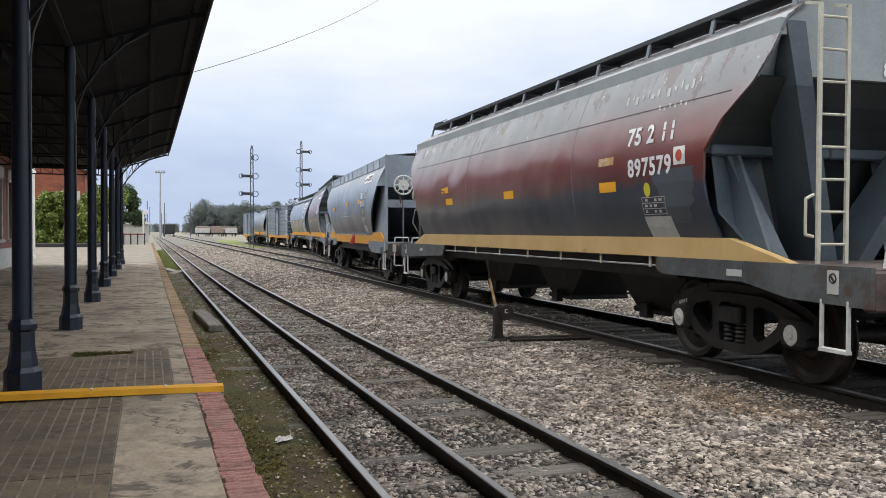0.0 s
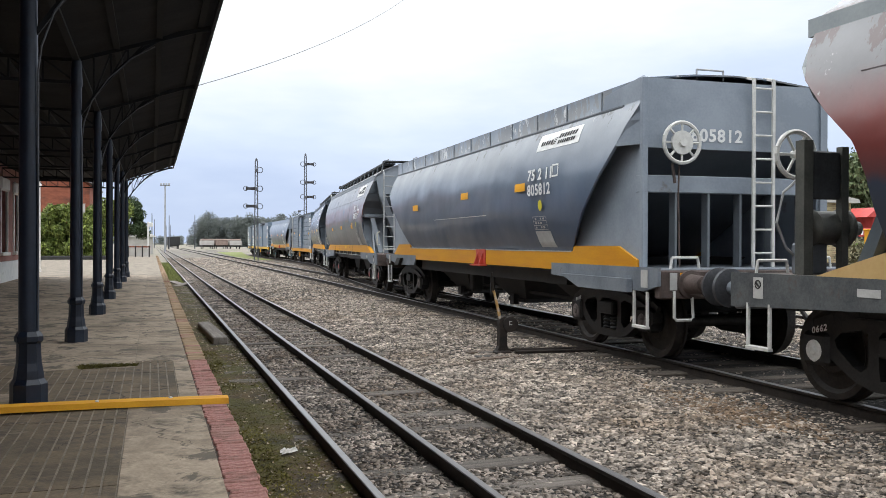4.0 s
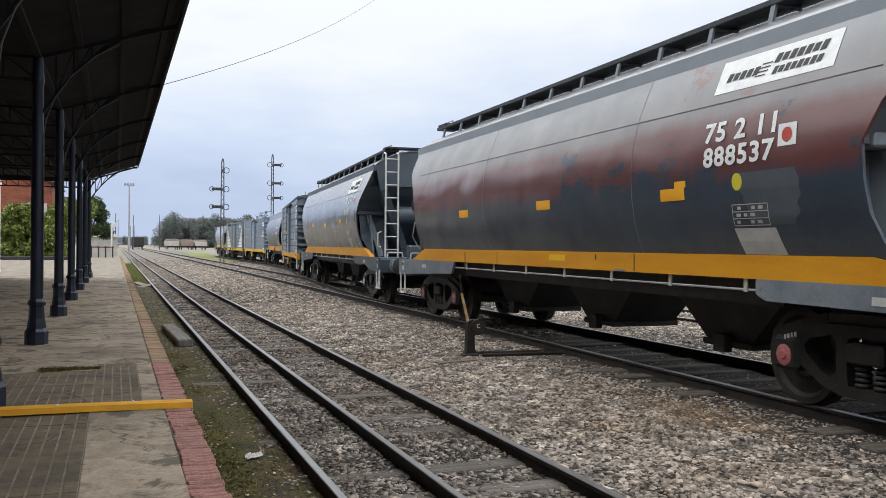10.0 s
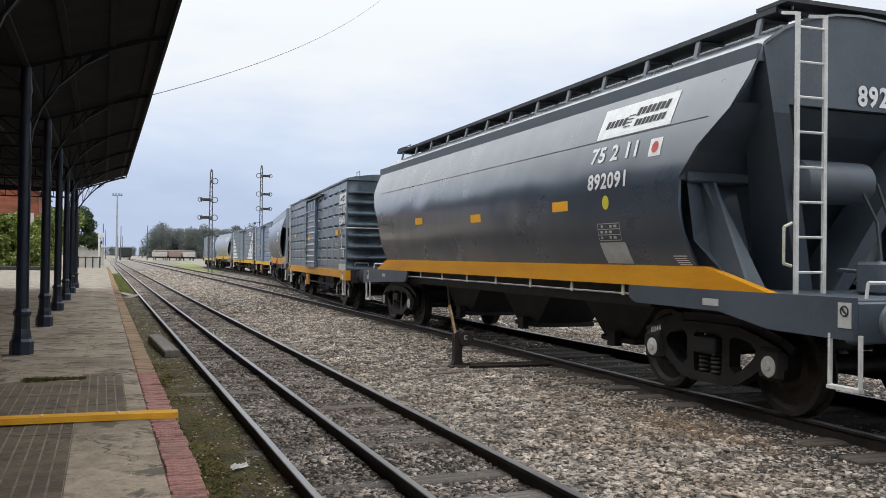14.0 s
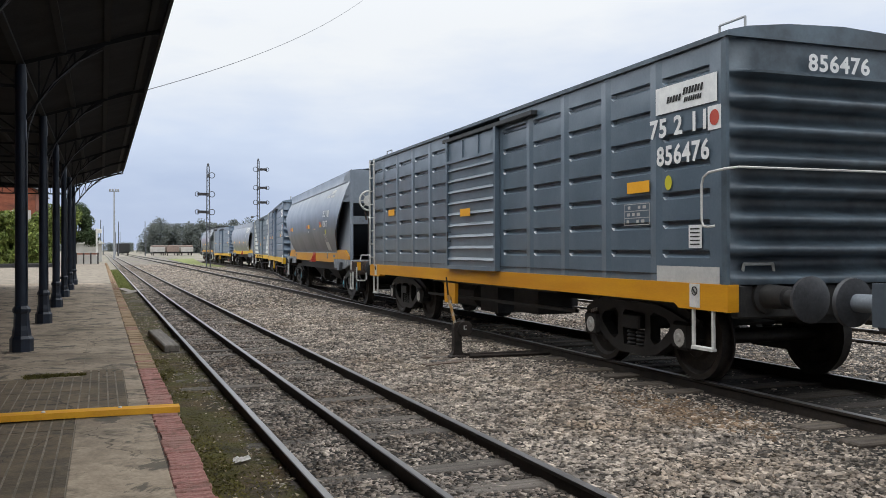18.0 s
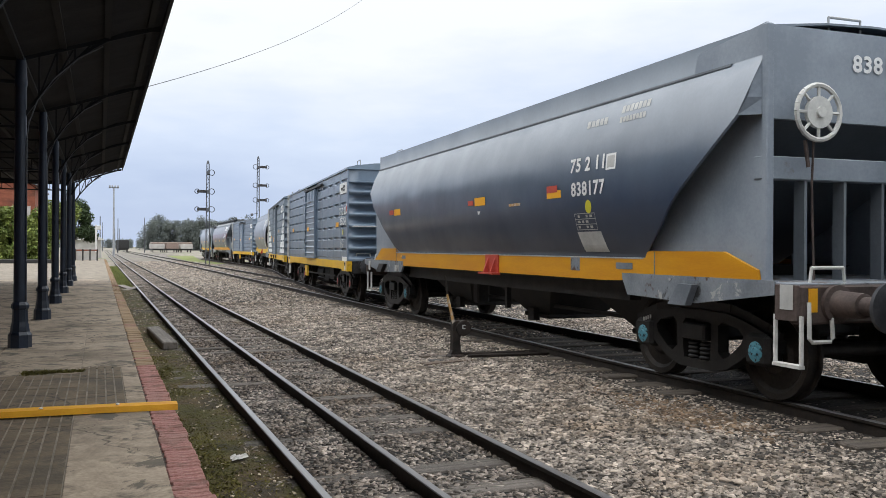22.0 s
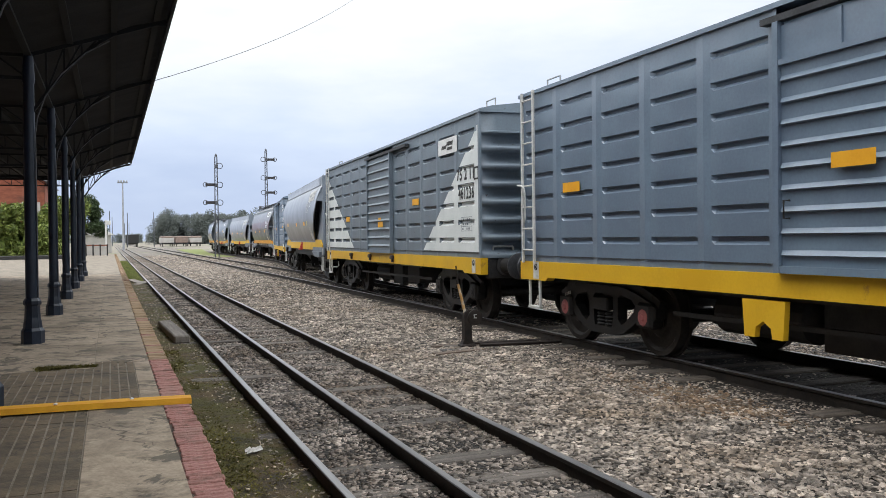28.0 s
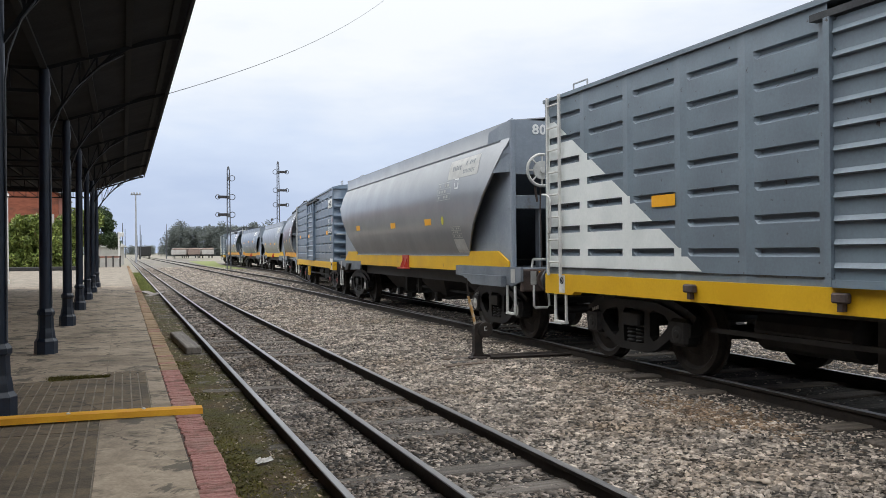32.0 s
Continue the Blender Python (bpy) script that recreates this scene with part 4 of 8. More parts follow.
def build_platform():
    pf = thing("platform", "low station platform with cement paving and a painted brick edge", "platform", kind="structure")
    part("platform_base", Mesh().box(-14, -1.028, -10, 96, -0.5, 0.246), joint_m, pf)
    part("edge_bed", Mesh().box(-1.026, -0.85, -10, 96, -0.5, 0.236), joint_dark, pf)
    w = 0.95
    flat = {}
    ribbed = Mesh()
    n = 11
    for i in range(n):
        ribbed.box(-w / 2 + i * w / n + 0.007, -w / 2 + (i + 1) * w / n - 0.007, -0.473, 0.473, -0.02, 0.004)
    ribbed = ribbed.data("ribbed_slab", tile_m)
    narrow = Mesh()
    for i in range(5):
        narrow.box(-0.2 + i * 0.08 + 0.007, -0.2 + (i + 1) * 0.08 - 0.007, -0.473, 0.473, -0.02, 0.004)
    narrow = narrow.data("ribbed_slab", tile_m)
    for wd in (0.16, 0.4, 0.56, 0.95, 1.2):
        flat[wd] = [Mesh().cbox(-wd / 2 + 0.002, wd / 2 - 0.002, -h / 2 + 0.002, h / 2 - 0.002, -0.02, 0.004, 0.002).data("paving_slab", cement) for h in (0.8, 1.15, 1.6)]
    x, col = -1.012, 0
    while col < 8:
        wd = (0.16, 0.4, 0.95, 0.95, 1.2, 0.95, 0.95, 0.95)[col]
        y = -6.0 + 0.3 * col % 1
        while y < 37:
            # one slab spans the first two columns before the board
            wide = col < 2 and (y < 6.2 or y > 10)
            if wide and col == 1:
                y += 0.8
                continue
            rib = (x < -1.5 and y < 7.0) or (7.4 < y < 9.7 and -4.0 < x < -1.1) or (col > 3 and y < 14)
            if rib:
                ob = part("paving_slab", narrow if wd == 0.4 else ribbed, None, pf)
                h, ob.matrix_basis = 0.95, pose(x - wd / 2, y + 0.475, 0.246 + random.uniform(0.0, 0.002))
                ob.scale.x = 1.0 if wd == 0.4 else wd / 0.95
            else:
                i = random.choice((0, 1, 1, 2))
                h = (0.8, 1.15, 1.6)[i]
                w = 0.56 if wide else wd
                ob = part("paving_slab", flat[w][i], None, pf)
                ob.matrix_basis = pose(x - w / 2, y + h / 2, 0.246 + random.uniform(0.0, 0.003), random.uniform(-0.05, 0.05), random.uniform(-0.05, 0.05), 0)
            y += h
        x -= wd
        col += 1
    # edge course of bricks laid across
    me = [Mesh().cbox(-0.096, 0.1, -0.0366, 0.0366, -0.3, 0.0, 0.006).data("edge_brick", m) for m in (red_edge, ochre_edge)]
    y = 3.4
    for i in range(300):
        m = me[1] if y > 10.2 and random.random() < 0.9 else me[0]
        part("edge_brick", m, None, pf).matrix_basis = pose(-0.908 + 0.004 * math.sin(y * 2.3) + 0.003 * math.sin(y * 7.1) + random.uniform(-0.01, 0.01), y, 0.25 + random.uniform(-0.006, 0.003), random.uniform(-2.2, 2.2), random.uniform(-1.5, 1.5), random.uniform(-1.8, 1.8))
        y += 0.0745
    rest = Mesh()
    back = Mesh()
    for i in range(128):
        back.box(-1.01 + random.uniform(-0.01, 0.01), -0.81 + random.uniform(-0.012, 0.012), 3.32 - i * 0.0745 - 0.034, 3.32 - i * 0.0745 + 0.034, -0.3, 0.25 + random.uniform(-0.006, 0.002))
    tagged(part("edge_course_behind", back, red_edge, pf), kind="stuff")
    while y < 96:
        rest.box(-1.01 + random.uniform(-0.01, 0.01), -0.81 + random.uniform(-0.012, 0.012), y - 0.034, y + 0.034, -0.3, 0.25 + random.uniform(-0.008, 0.003))
        y += 0.0745
    tagged(part("edge_course", rest, ochre_edge, pf), kind="stuff")


# yellow board across the platform
def build_board():
    bd = thing("cable_cover_board", "ochre yellow painted wooden cover board lying across the platform", "board")
    m = Mesh()
    n = 14
    ring = [(-0.075, 0.0), (-0.06, 0.045), (0.06, 0.05), (0.075, 0.0)]
    v = [(-0.79 - i * 0.33, 7.42 + 0.012 * math.sin(i * 0.7) + y, 0.25 + 0.02 * math.sin(3.1 * i / n) + z) for i in range(n + 1) for y, z in ring]
    m.add(v, [(4 * i + k, 4 * i + (k + 1) % 4, 4 * i + 4 + (k + 1) % 4, 4 * i + 4 + k) for i in range(n) for k in range(4)] + [(0, 3, 2, 1), (4 * n, 4 * n + 1, 4 * n + 2, 4 * n + 3)])
    part("board", m, yellow_board, bd)
    for x in (-1.25, -1.81, -2.6, -3.4):
        part("bolt", Mesh().lathe([(0, 0.016), (0.006, 0.016), (0.011, 0.008)], 10, "z", (x, 7.39, 0.25 + 0.065)), white_paint, bd, "white bolt head")


build_board()

# loose plank beside the near rail, scrap boards farther on, white litter
solid("loose_plank", Mesh().cbox(-0.125, 0.125, -1.5, 1.5, 0, 0.13, 0.02), board_grey, "short weathered grey timber plank lying on the dirt strip", "plank", at=pose(-0.36, 16.3, -0.11, 0, 0, 2.0))
for x, y, a, w in ((-0.42, 37.2, 14, 0.34), (-0.2, 36.0, -22, 0.25)):
    solid("scrap_board", Mesh().cbox(-w / 2, w / 2, -0.85, 0.85, 0, 0.05, 0.01), board_grey, "broken pale board lying on the dirt strip", "board", at=pose(x, y, -0.09, 3, 2, a))
lt = Mesh()
for i in range(9):
    a, b = random.uniform(-0.05, 0.05), random.uniform(-0.05, 0.05)
    lt.add([(a - 0.028, b - 0.03, 0.0), (a + 0.03, b - 0.02, 0.012), (a + 0.02, b + 0.04, 0.028), (a - 0.02, b + 0.03, 0.01)], [(0, 1, 2, 3)])
solid("litter", lt, litter_m, "crumpled white paper litter on mossy dirt", "litter", at=pose(-0.36, 6.93, -0.095))


# ---- canopy and station ----
COLS = [7.84 + 4.73 * k for k in range(-3, 7)]


def build_canopy():
    first = thing("canopy_column", "slender dark blue cast iron column on a stepped octagonal base", "column", "canopy columns", at=pose(-2.36, COLS[0], 0.25))
    part("base", Mesh().lathe([(0, 0.145), (0.17, 0.145), (0.21, 0.118), (0.28, 0.11), (0.34, 0.098), (0.5, 0.092), (0.52, 0.11), (0.56, 0.11), (0.6, 0.085)], 8, "z"), iron_blue, first)
    part("shaft", Mesh().lathe([(0.6, 0.08), (1.6, 0.077), (2.7, 0.072), (3.4, 0.066), (3.44, 0.078), (3.5, 0.078), (3.8, 0.06)], 14, "z"), iron_blue, first, smooth=40)
    lat = Mesh()
    # lattice bracket out to the eave: straight upper chord, curved lower chord
    for i in range(8):
        a, b = i / 8, (i + 1) / 8
        top = [(u * 1.74, 3.78 + 0.58 * u) for u in (a, b)]
        low = [(u * 1.74, 3.0 + 1.34 * (1 - (1 - u) ** 2.1) - 0.02) for u in (a, b)]
        lat.beam((top[0][0], 0, top[0][1]), (top[1][0], 0, top[1][1]), 0.05, 0.05, (0, 1, 0))
        lat.beam((low[0][0], 0, low[0][1]), (low[1][0], 0, low[1][1]), 0.04, 0.04, (0, 1, 0))
        if i > 0:
            lat.beam((low[0][0], 0, low[0][1]), (top[0][0], 0, top[0][1]), 0.025, 0.025, (0, 1, 0))
            lat.beam((low[0][0], 0, low[0][1]), (top[1][0], 0, top[1][1]), 0.022, 0.022, (0, 1, 0))
    for i in range(9):
        a, b = i / 9 * 3.7, (i + 1) / 9 * 3.7
        for z in (3.48, 3.78):
            lat.beam((-a, 0, z), (-b, 0, z), 0.045, 0.045, (0, 1, 0))
        lat.beam((-a, 0, 3.48), (-b, 0, 3.78), 0.025, 0.025, (0, 1, 0))
        lat.beam((-b, 0, 3.48), (-b, 0, 3.78), 0.025, 0.025, (0, 1, 0))
    part("lattice_bracket", lat, black_iron, first)
    # added rod that traces the bright edge line up column and bracket
    part("conduit", Mesh().pipe([(0.075, -0.04, 0.62), (0.075, -0.04, 2.75), (0.1, -0.04, 2.95), (0.2, -0.04, 3.25), (0.4, -0.04, 3.55), (0.7, -0.04, 3.85), (1.0, -0.04, 4.03)], 0.009, 6), steel_dark, first, "thin rod along the column edge and bracket curve")
    for y in COLS[1:]:
        copy_thing(first, pose(-2.36, y, 0.25))
    cp = thing("platform_canopy", "dark corrugated sheet canopy over the platform", "canopy", kind="structure")
    sheet = Mesh()
    ys = np.arange(-8, 36.6, 0.11)
    prof = [(-6.3, 4.2), (-2.36, 4.1), (-0.56, 4.72)]
    for j in range(2):
        (xa, za), (xb, zb) = prof[j], prof[j + 1]
        v = []
        for i, y in enumerate(ys):
            w = 0.018 if i % 2 else -0.018
            v += [(xa, y, za + w), (xb + (random.uniform(-0.012, 0.012) if j else 0), y, zb + w)]
        sheet.add(v, [(2 * i, 2 * i + 1, 2 * i + 3, 2 * i + 2) for i in range(len(ys) - 1)])
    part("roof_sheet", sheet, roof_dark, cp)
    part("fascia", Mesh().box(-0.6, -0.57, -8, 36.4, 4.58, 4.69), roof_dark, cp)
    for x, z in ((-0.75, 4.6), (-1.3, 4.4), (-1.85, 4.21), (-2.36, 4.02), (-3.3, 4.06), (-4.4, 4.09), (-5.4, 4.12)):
        part("purlin", Mesh().box(x - 0.04, x + 0.04, -8, 36.4, z + 0.0, z + 0.045), black_iron, cp)
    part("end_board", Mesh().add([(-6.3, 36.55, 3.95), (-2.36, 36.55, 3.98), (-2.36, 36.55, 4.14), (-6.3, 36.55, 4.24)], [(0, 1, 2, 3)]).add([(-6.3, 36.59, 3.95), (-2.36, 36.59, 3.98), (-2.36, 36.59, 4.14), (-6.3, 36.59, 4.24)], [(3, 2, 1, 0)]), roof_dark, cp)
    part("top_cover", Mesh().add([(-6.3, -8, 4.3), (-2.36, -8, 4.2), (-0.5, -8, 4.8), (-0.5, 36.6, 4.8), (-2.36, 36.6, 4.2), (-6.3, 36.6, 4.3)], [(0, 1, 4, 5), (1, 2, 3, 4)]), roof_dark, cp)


def build_station():
    st = thing("station_building", "dusky red rendered station wall with white trims and a pale plinth", "building", kind="structure")
    # wall pieces round tall window openings
    opens = [(y - 0.6, y + 0.6) for y in (-2, 3, 8, 13, 18, 23, 28, 32.0)] + [(34.2, 35.0)]
    y = -10.0
    for a, b in opens + [(36.6, 36.6)]:
        part("wall", Mesh().box(-6.45, -6.1, y, a, 0.95, 4.6), wall_red, st)
        if b > a:
            part("wall", Mesh().box(-6.45, -6.1, a, b, 3.3, 4.6), wall_red, st)
            part("wall", Mesh().box(-6.45, -6.1, a, b, 0.95, 1.25), wall_red, st)
            wd = part("window", Mesh().box(-6.36, -6.33, a, b, 1.25, 3.3), glass_m, st, "dark tall window pane")
            part("window_frame", Mesh().box(-6.12, -6.05, a - 0.13, a, 1.25, 3.3).box(-6.12, -6.05, b, b + 0.13, 1.25, 3.3), white_paint, wd)
            part("window_head", Mesh().cbox(-6.12, -6.0, a - 0.24, b + 0.24, 3.3, 3.75, 0.08), white_paint, wd)
            part("window_sill", Mesh().cbox(-6.12, -5.97, a - 0.2, b + 0.2, 1.14, 1.26, 0.02), white_paint, wd)
        y = b
    part("plinth", Mesh().box(-6.5, -6.06, -10, 36.62, 0.2, 0.94), plinth_m, st)
    part("corner_pilaster", Mesh().box(-6.3, -6.03, 36.45, 36.75, 0.2, 4.15), white_paint, st)
    part("back_wall", Mesh().box(-14, -6.5, -10, 36.5, 0.2, 5.5), wall_red, st)


build_canopy()
build_station()


# ---- plants ----
def leaves(centres, radii, count, size, rng, squash=1.0, droop=1.0):
    """Many small leaf sprays round clump centres, as crossed slivers."""
    c = np.repeat(np.array(centres, float), count, axis=0)
    r = np.repeat(np.array(radii, float), count, axis=0)[:, None]
    d = rng.normal(0, 1, c.shape)
    d /= np.linalg.norm(d, axis=1)[:, None]
    p = c + d * r * rng.uniform(0.45, 1.12, (len(c), 1)) * np.array([1, 1, squash])
    n = len(p)
    u = rng.normal(0, 1, (n, 3)) * np.array([1, 1, droop])
    u /= np.linalg.norm(u, axis=1)[:, None]
    w = np.cross(u, rng.normal(0, 1, (n, 3)))
    w /= np.linalg.norm(w, axis=1)[:, None]
    s = rng.uniform(0.55, 1.4, (n, 1)) * size
    v = np.stack([p - u * s, p + w * s * 0.45, p + u * s, p - w * s * 0.45], 1).reshape(-1, 3)
    k = np.arange(n)[:, None] * 4
    return v, k + np.array([[0, 1, 2, 3]])


def leaf_object(name, v, fs, material, parent=None):
    me = bpy.data.meshes.new(name)
    me.from_pydata([tuple(p) for p in v], [], [tuple(q) for q in fs])
    me.materials.append(material)
    ob = new(name, me)
    ob.parent = parent
    return ob


def build_tree(x, y, height, spread, material, label, seed, sprays=150, size=0.35, trunk=0.22, group="", droop=1.0):
    rng = np.random.default_rng(seed)
    tr = thing("tree", label, "tree", group, at=pose(x, y, float(ground_z(x))))
    m = Mesh()
    m.rod((0, 0, -0.2), (0.1, 0, height * 0.35), trunk, 8, trunk * 0.7)
    cs, rs = [], []
    for i in range(14):
        a, h = rng.uniform(0, 6.28), rng.uniform(0.38, 0.9)
        k = spread * (1.05 - abs(h - 0.6) * 1.1) * rng.uniform(0.35, 1.0)
        p = (k * math.cos(a), k * math.sin(a), height * h)
        m.rod((0.1, 0, height * 0.33), p, trunk * 0.35, 5, trunk * 0.08)
        cs.append(p)
        rs.append(spread * rng.uniform(0.25, 0.45))
    cs.append((0, 0, height * 0.72))
    rs.append(spread * 0.5)
    part("trunk", m, bark, tr)
    v, fs = leaves(cs, rs, sprays, size, rng, 0.8 if droop == 1 else 1.15, droop)
    leaf_object("crown", v, fs, material, tr)
    return tr


def build_bush(name, x0, x1, y0, y1, h, material, label, category, seed, clumps=24, sprays=130, size=0.22):
    rng = np.random.default_rng(seed)
    cs, rs = [], []
    for i in range(clumps):
        t = rng.uniform(0, 1)
        top = h * rng.uniform(0.55, 1.0)
        for z in np.arange(0.35, top, 0.75):
            cs.append((rng.uniform(x0, x1), rng.uniform(y0, y1), z))
            rs.append(rng.uniform(0.4, 0.75))
    v, fs = leaves(cs, rs, sprays, size, rng)
    ob = leaf_object(name, v, fs, material)
    return tagged(ob, label, category)


build_bush("hedge", -13.5, -5.2, 76, 80, 4.6, leaf_mid, "tall untrimmed green hedge beyond the platform", "hedge", 5, 44, 420, 0.15)
build_tree(-4.6, 118, 7.6, 2.8, leaf_dark, "dark green broadleaf tree beyond the platform end", 11, 1100, 0.13)
build_tree(-6.5, 112, 7.0, 3.0, leaf_mid, "green broadleaf tree behind the hedge", 12, 600, 0.2)
build_tree(-10, 120, 8.0, 3.2, leaf_dark, "dark green broadleaf tree beyond the brick shed", 13, 600, 0.2)
for i, (x, y, h, s) in enumerate(((44, 70, 9.5, 4.2), (51, 70, 10, 4.5), (58.5, 69, 10.5, 4.6), (66, 68, 11.3, 5.0), (73.5, 67, 11.8, 5.2), (34, 76, 8.5, 4.0), (81, 64, 11.5, 4.8), (29, 84, 8, 4))):
    build_tree(x, y, h, s, leaf_willow, "drooping pale green tree behind the goods yard", 20 + i, 1000, 0.26, 0.3, "yard trees", 2.6)
build_bush("scrub", 27, 40, 36, 41, 1.9, leaf_mid, "tangled scrub along the yard fence", "scrub", 6, 46, 60, 0.22)


def build_wood():
    rng = np.random.default_rng(8)
    for name, x0, x1, y, h, label in (("far_wood", 14, 100, 420, 19, "hazy grove of tall trees on the horizon"), ("far_tree_line", -160, 320, 900, 11, "low hazy tree line on the horizon")):
        cs, rs = [], []
        n = 95 if name == "far_wood" else 170
        for i in range(n):
            x = rng.uniform(x0, x1)
            top = h * (0.72 + 0.28 * noise.noise((x * 0.06, y, 0))) * min(1, 0.55 + (x - x0) / 18 if name == "far_wood" else 1) * rng.uniform(0.85, 1.05)
            for z in np.arange(1.0, top, 2.6):
                cs.append((x, y + rng.uniform(-8, 8), z))
                rs.append(rng.uniform(1.8, 3.2))
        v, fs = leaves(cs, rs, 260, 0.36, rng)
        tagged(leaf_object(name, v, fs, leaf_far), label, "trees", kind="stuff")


build_wood()


def blades(name, label, zones, material, rng, h0=0.04, h1=0.12):
    vs = []
    for x0, x1, y0, y1, n, z in zones:
        p = np.stack([rng.uniform(x0, x1, n), rng.uniform(y0, y1, n), np.full(n, z)], 1)
        a = rng.uniform(0, 6.28, n)
        w = np.stack([np.cos(a), np.sin(a), np.zeros(n)], 1) * rng.uniform(0.004, 0.012, (n, 1))
        tip = p + np.stack([rng.normal(0, 0.03, n), rng.normal(0, 0.03, n), rng.uniform(h0, h1, n)], 1)
        vs.append(np.stack([p - w, p + w, tip], 1).reshape(-1, 3))
    v = np.concatenate(vs)
    ob = leaf_object(name, v, np.arange(len(v)).reshape(-1, 3), material)
    return tagged(ob, label, "grass", kind="stuff")


blades("grass", "sparse short grass and moss on the dirt strip", [(-0.8, -0.45, 4, 14, 15000, -0.112), (-0.5, -0.15, 4, 14, 3500, -0.112), (-0.78, -0.05, 14, 34, 1800, -0.115)], grass_m, np.random.default_rng(3), 0.006, 0.02)
def fallen_leaves():
    """Curled dry leaves and paper scraps on the dirt strip."""
    rng = np.random.default_rng(14)
    n = 760
    p = np.stack([rng.uniform(-0.78, -0.08, n), 4 + 20 * rng.uniform(0, 1, n) ** 1.4, np.full(n, -0.1)], 1)
    a = rng.uniform(0, 6.28, n)
    u = np.stack([np.cos(a), np.sin(a), rng.uniform(-0.3, 0.3, n)], 1) * rng.uniform(0.008, 0.028, (n, 1))
    w = np.stack([-np.sin(a), np.cos(a), rng.uniform(-0.2, 0.2, n)], 1) * rng.uniform(0.007, 0.016, (n, 1))
    up = np.array([0, 0, 1.0]) * rng.uniform(0.002, 0.014, (n, 1))
    v = np.stack([p - u + up, p - w, p + u + up, p + w], 1).reshape(-1, 3)
    ob = leaf_object("fallen_leaves", v, np.arange(len(v)).reshape(-1, 4), dry_leaf)
    tagged(ob, "scattered dry brown leaves and pale scraps on mossy dirt", "leaves", kind="stuff")


fallen_leaves()
blades("grass_tuft", "small tufts of green grass growing in a paving joint", [(-2.1, -1.55, 9.88, 10.06, 900, 0.25), (-2.15, -1.9, 9.8, 10.1, 300, 0.25)], grass_m, np.random.default_rng(5), 0.008, 0.03)
blades("grass_verge", "green grass verge between platform and rail", [(-0.82, -0.1, 38, 76, 12000, -0.11)], verge_m, np.random.default_rng(6), 0.03, 0.1)
solid("grass_bank", Mesh().add([(7.4, 84, -0.03), (9.8, 84, -0.03), (9.9, 100, -0.02), (10.2, 112, -0.02), (14, 160, 0.0), (9.5, 160, 0.0), (8.0, 110, -0.02)], [(0, 1, 2, 6), (2, 3, 6), (3, 4, 5, 6)]), verge_m, "mown green grass bank between the diverging tracks", "grass", kind="structure")


# ---- far things ----
def build_signal(x, y, height, arms, side, label):
    sg = thing("semaphore_signal", label, "signal", "semaphore signals", at=pose(x, y, float(ground_z(x))))
    m = Mesh()
    for dx in (-0.17, 0.17):
        m.beam((dx, 0, 0), (dx * 0.55, 0, height), 0.085, 0.085, (0, 1, 0))
    z = 0.4
    k = 1
    while z < height - 0.4:
        a, b = 0.17 - 0.0765 * z / height, 0.17 - 0.0765 * (z + 0.42) / height
        m.beam((-a * k, 0, z), (b * k, 0, z + 0.42), 0.03, 0.03, (0, 1, 0))
        z += 0.42
        k = -k
    part("mast", m, steel_dark, sg, "grey lattice mast")
    part("finial", Mesh().lathe([(height, 0.12), (height + 0.2, 0.1), (height + 0.3, 0.02)], 8, "z"), steel_dark, sg)
    for z, kind in arms:
        ln = -0.95 if kind == "left" else 0.95
        if kind in ("left", "right"):
            arm = part("arm", Mesh().cbox(min(0, ln), max(0, ln), -0.1, -0.06, z - 0.13, z + 0.13, 0.01), signal_red, sg, "dull dark signal arm")
            part("end_disc", Mesh().ring((ln, -0.09, z), 0.2, 0.035, "y", 14, 5), steel_dark, arm)
        part("spectacle", Mesh().ring((0.32 if kind != "right" else -0.32, -0.09, z), 0.25, 0.035, "y", 16, 5), steel_dark, sg)
        part("lamp", Mesh().cbox(-0.14, 0.14, -0.3, -0.02, z - 0.2, z + 0.12, 0.02), steel_dark, sg)
    z = min(a[0] for a in arms) - 1.4
    part("bracket", Mesh().beam((0, -0.08, z), (side * 0.65, -0.08, z - 0.2), 0.06, 0.06, (0, 1, 0)).lathe([(-0.15, 0.13), (0.1, 0.13)], 8, "x", (side * 0.65, -0.08, z - 0.2)), steel_dark, sg)


build_signal(7.6, 80, 9.1, [(8.3, "none"), (6.6, "left"), (5.0, "left")], 1, "tall lattice semaphore signal with two arms beside the branch")
build_signal(14.6, 95, 11.3, [(10.4, "right"), (8.4, "right"), (6.8, "right")], -1, "tall lattice semaphore signal with three arms behind the wagons")


def build_pole(x, y, h, r, head, label):
    po = thing("lamp_pole" if head else "utility_pole", label, "pole", at=pose(x, y, float(ground_z(x))))
    part("shaft", Mesh().rod((0, 0, 0), (0, 0, h), r, 10, r * 0.6), steel_pale if head else steel_dark, po)
    if head:
        part("crossbar", Mesh().box(-0.9, 0.9, -0.06, 0.06, h - 0.1, h + 0.05), steel_pale, po)
        for dx in (-0.7, -0.25, 0.25, 0.7):
            part("floodlight", Mesh().cbox(dx - 0.16, dx + 0.16, -0.25, 0.1, h + 0.05, h + 0.4, 0.03), steel_pale, po)


build_pole(0.92, 170, 12.5, 0.2, True, "tall pale floodlight pole beside the tracks")
for x, y, h in ((-1.4, 210, 8.5), (2.9, 240, 9), (9.9, 250, 9.5), (-0.6, 320, 10), (3.5, 330, 8), (6, 380, 9)):
    build_pole(x, y, h, 0.14, False, "slender grey utility pole in the far yard")

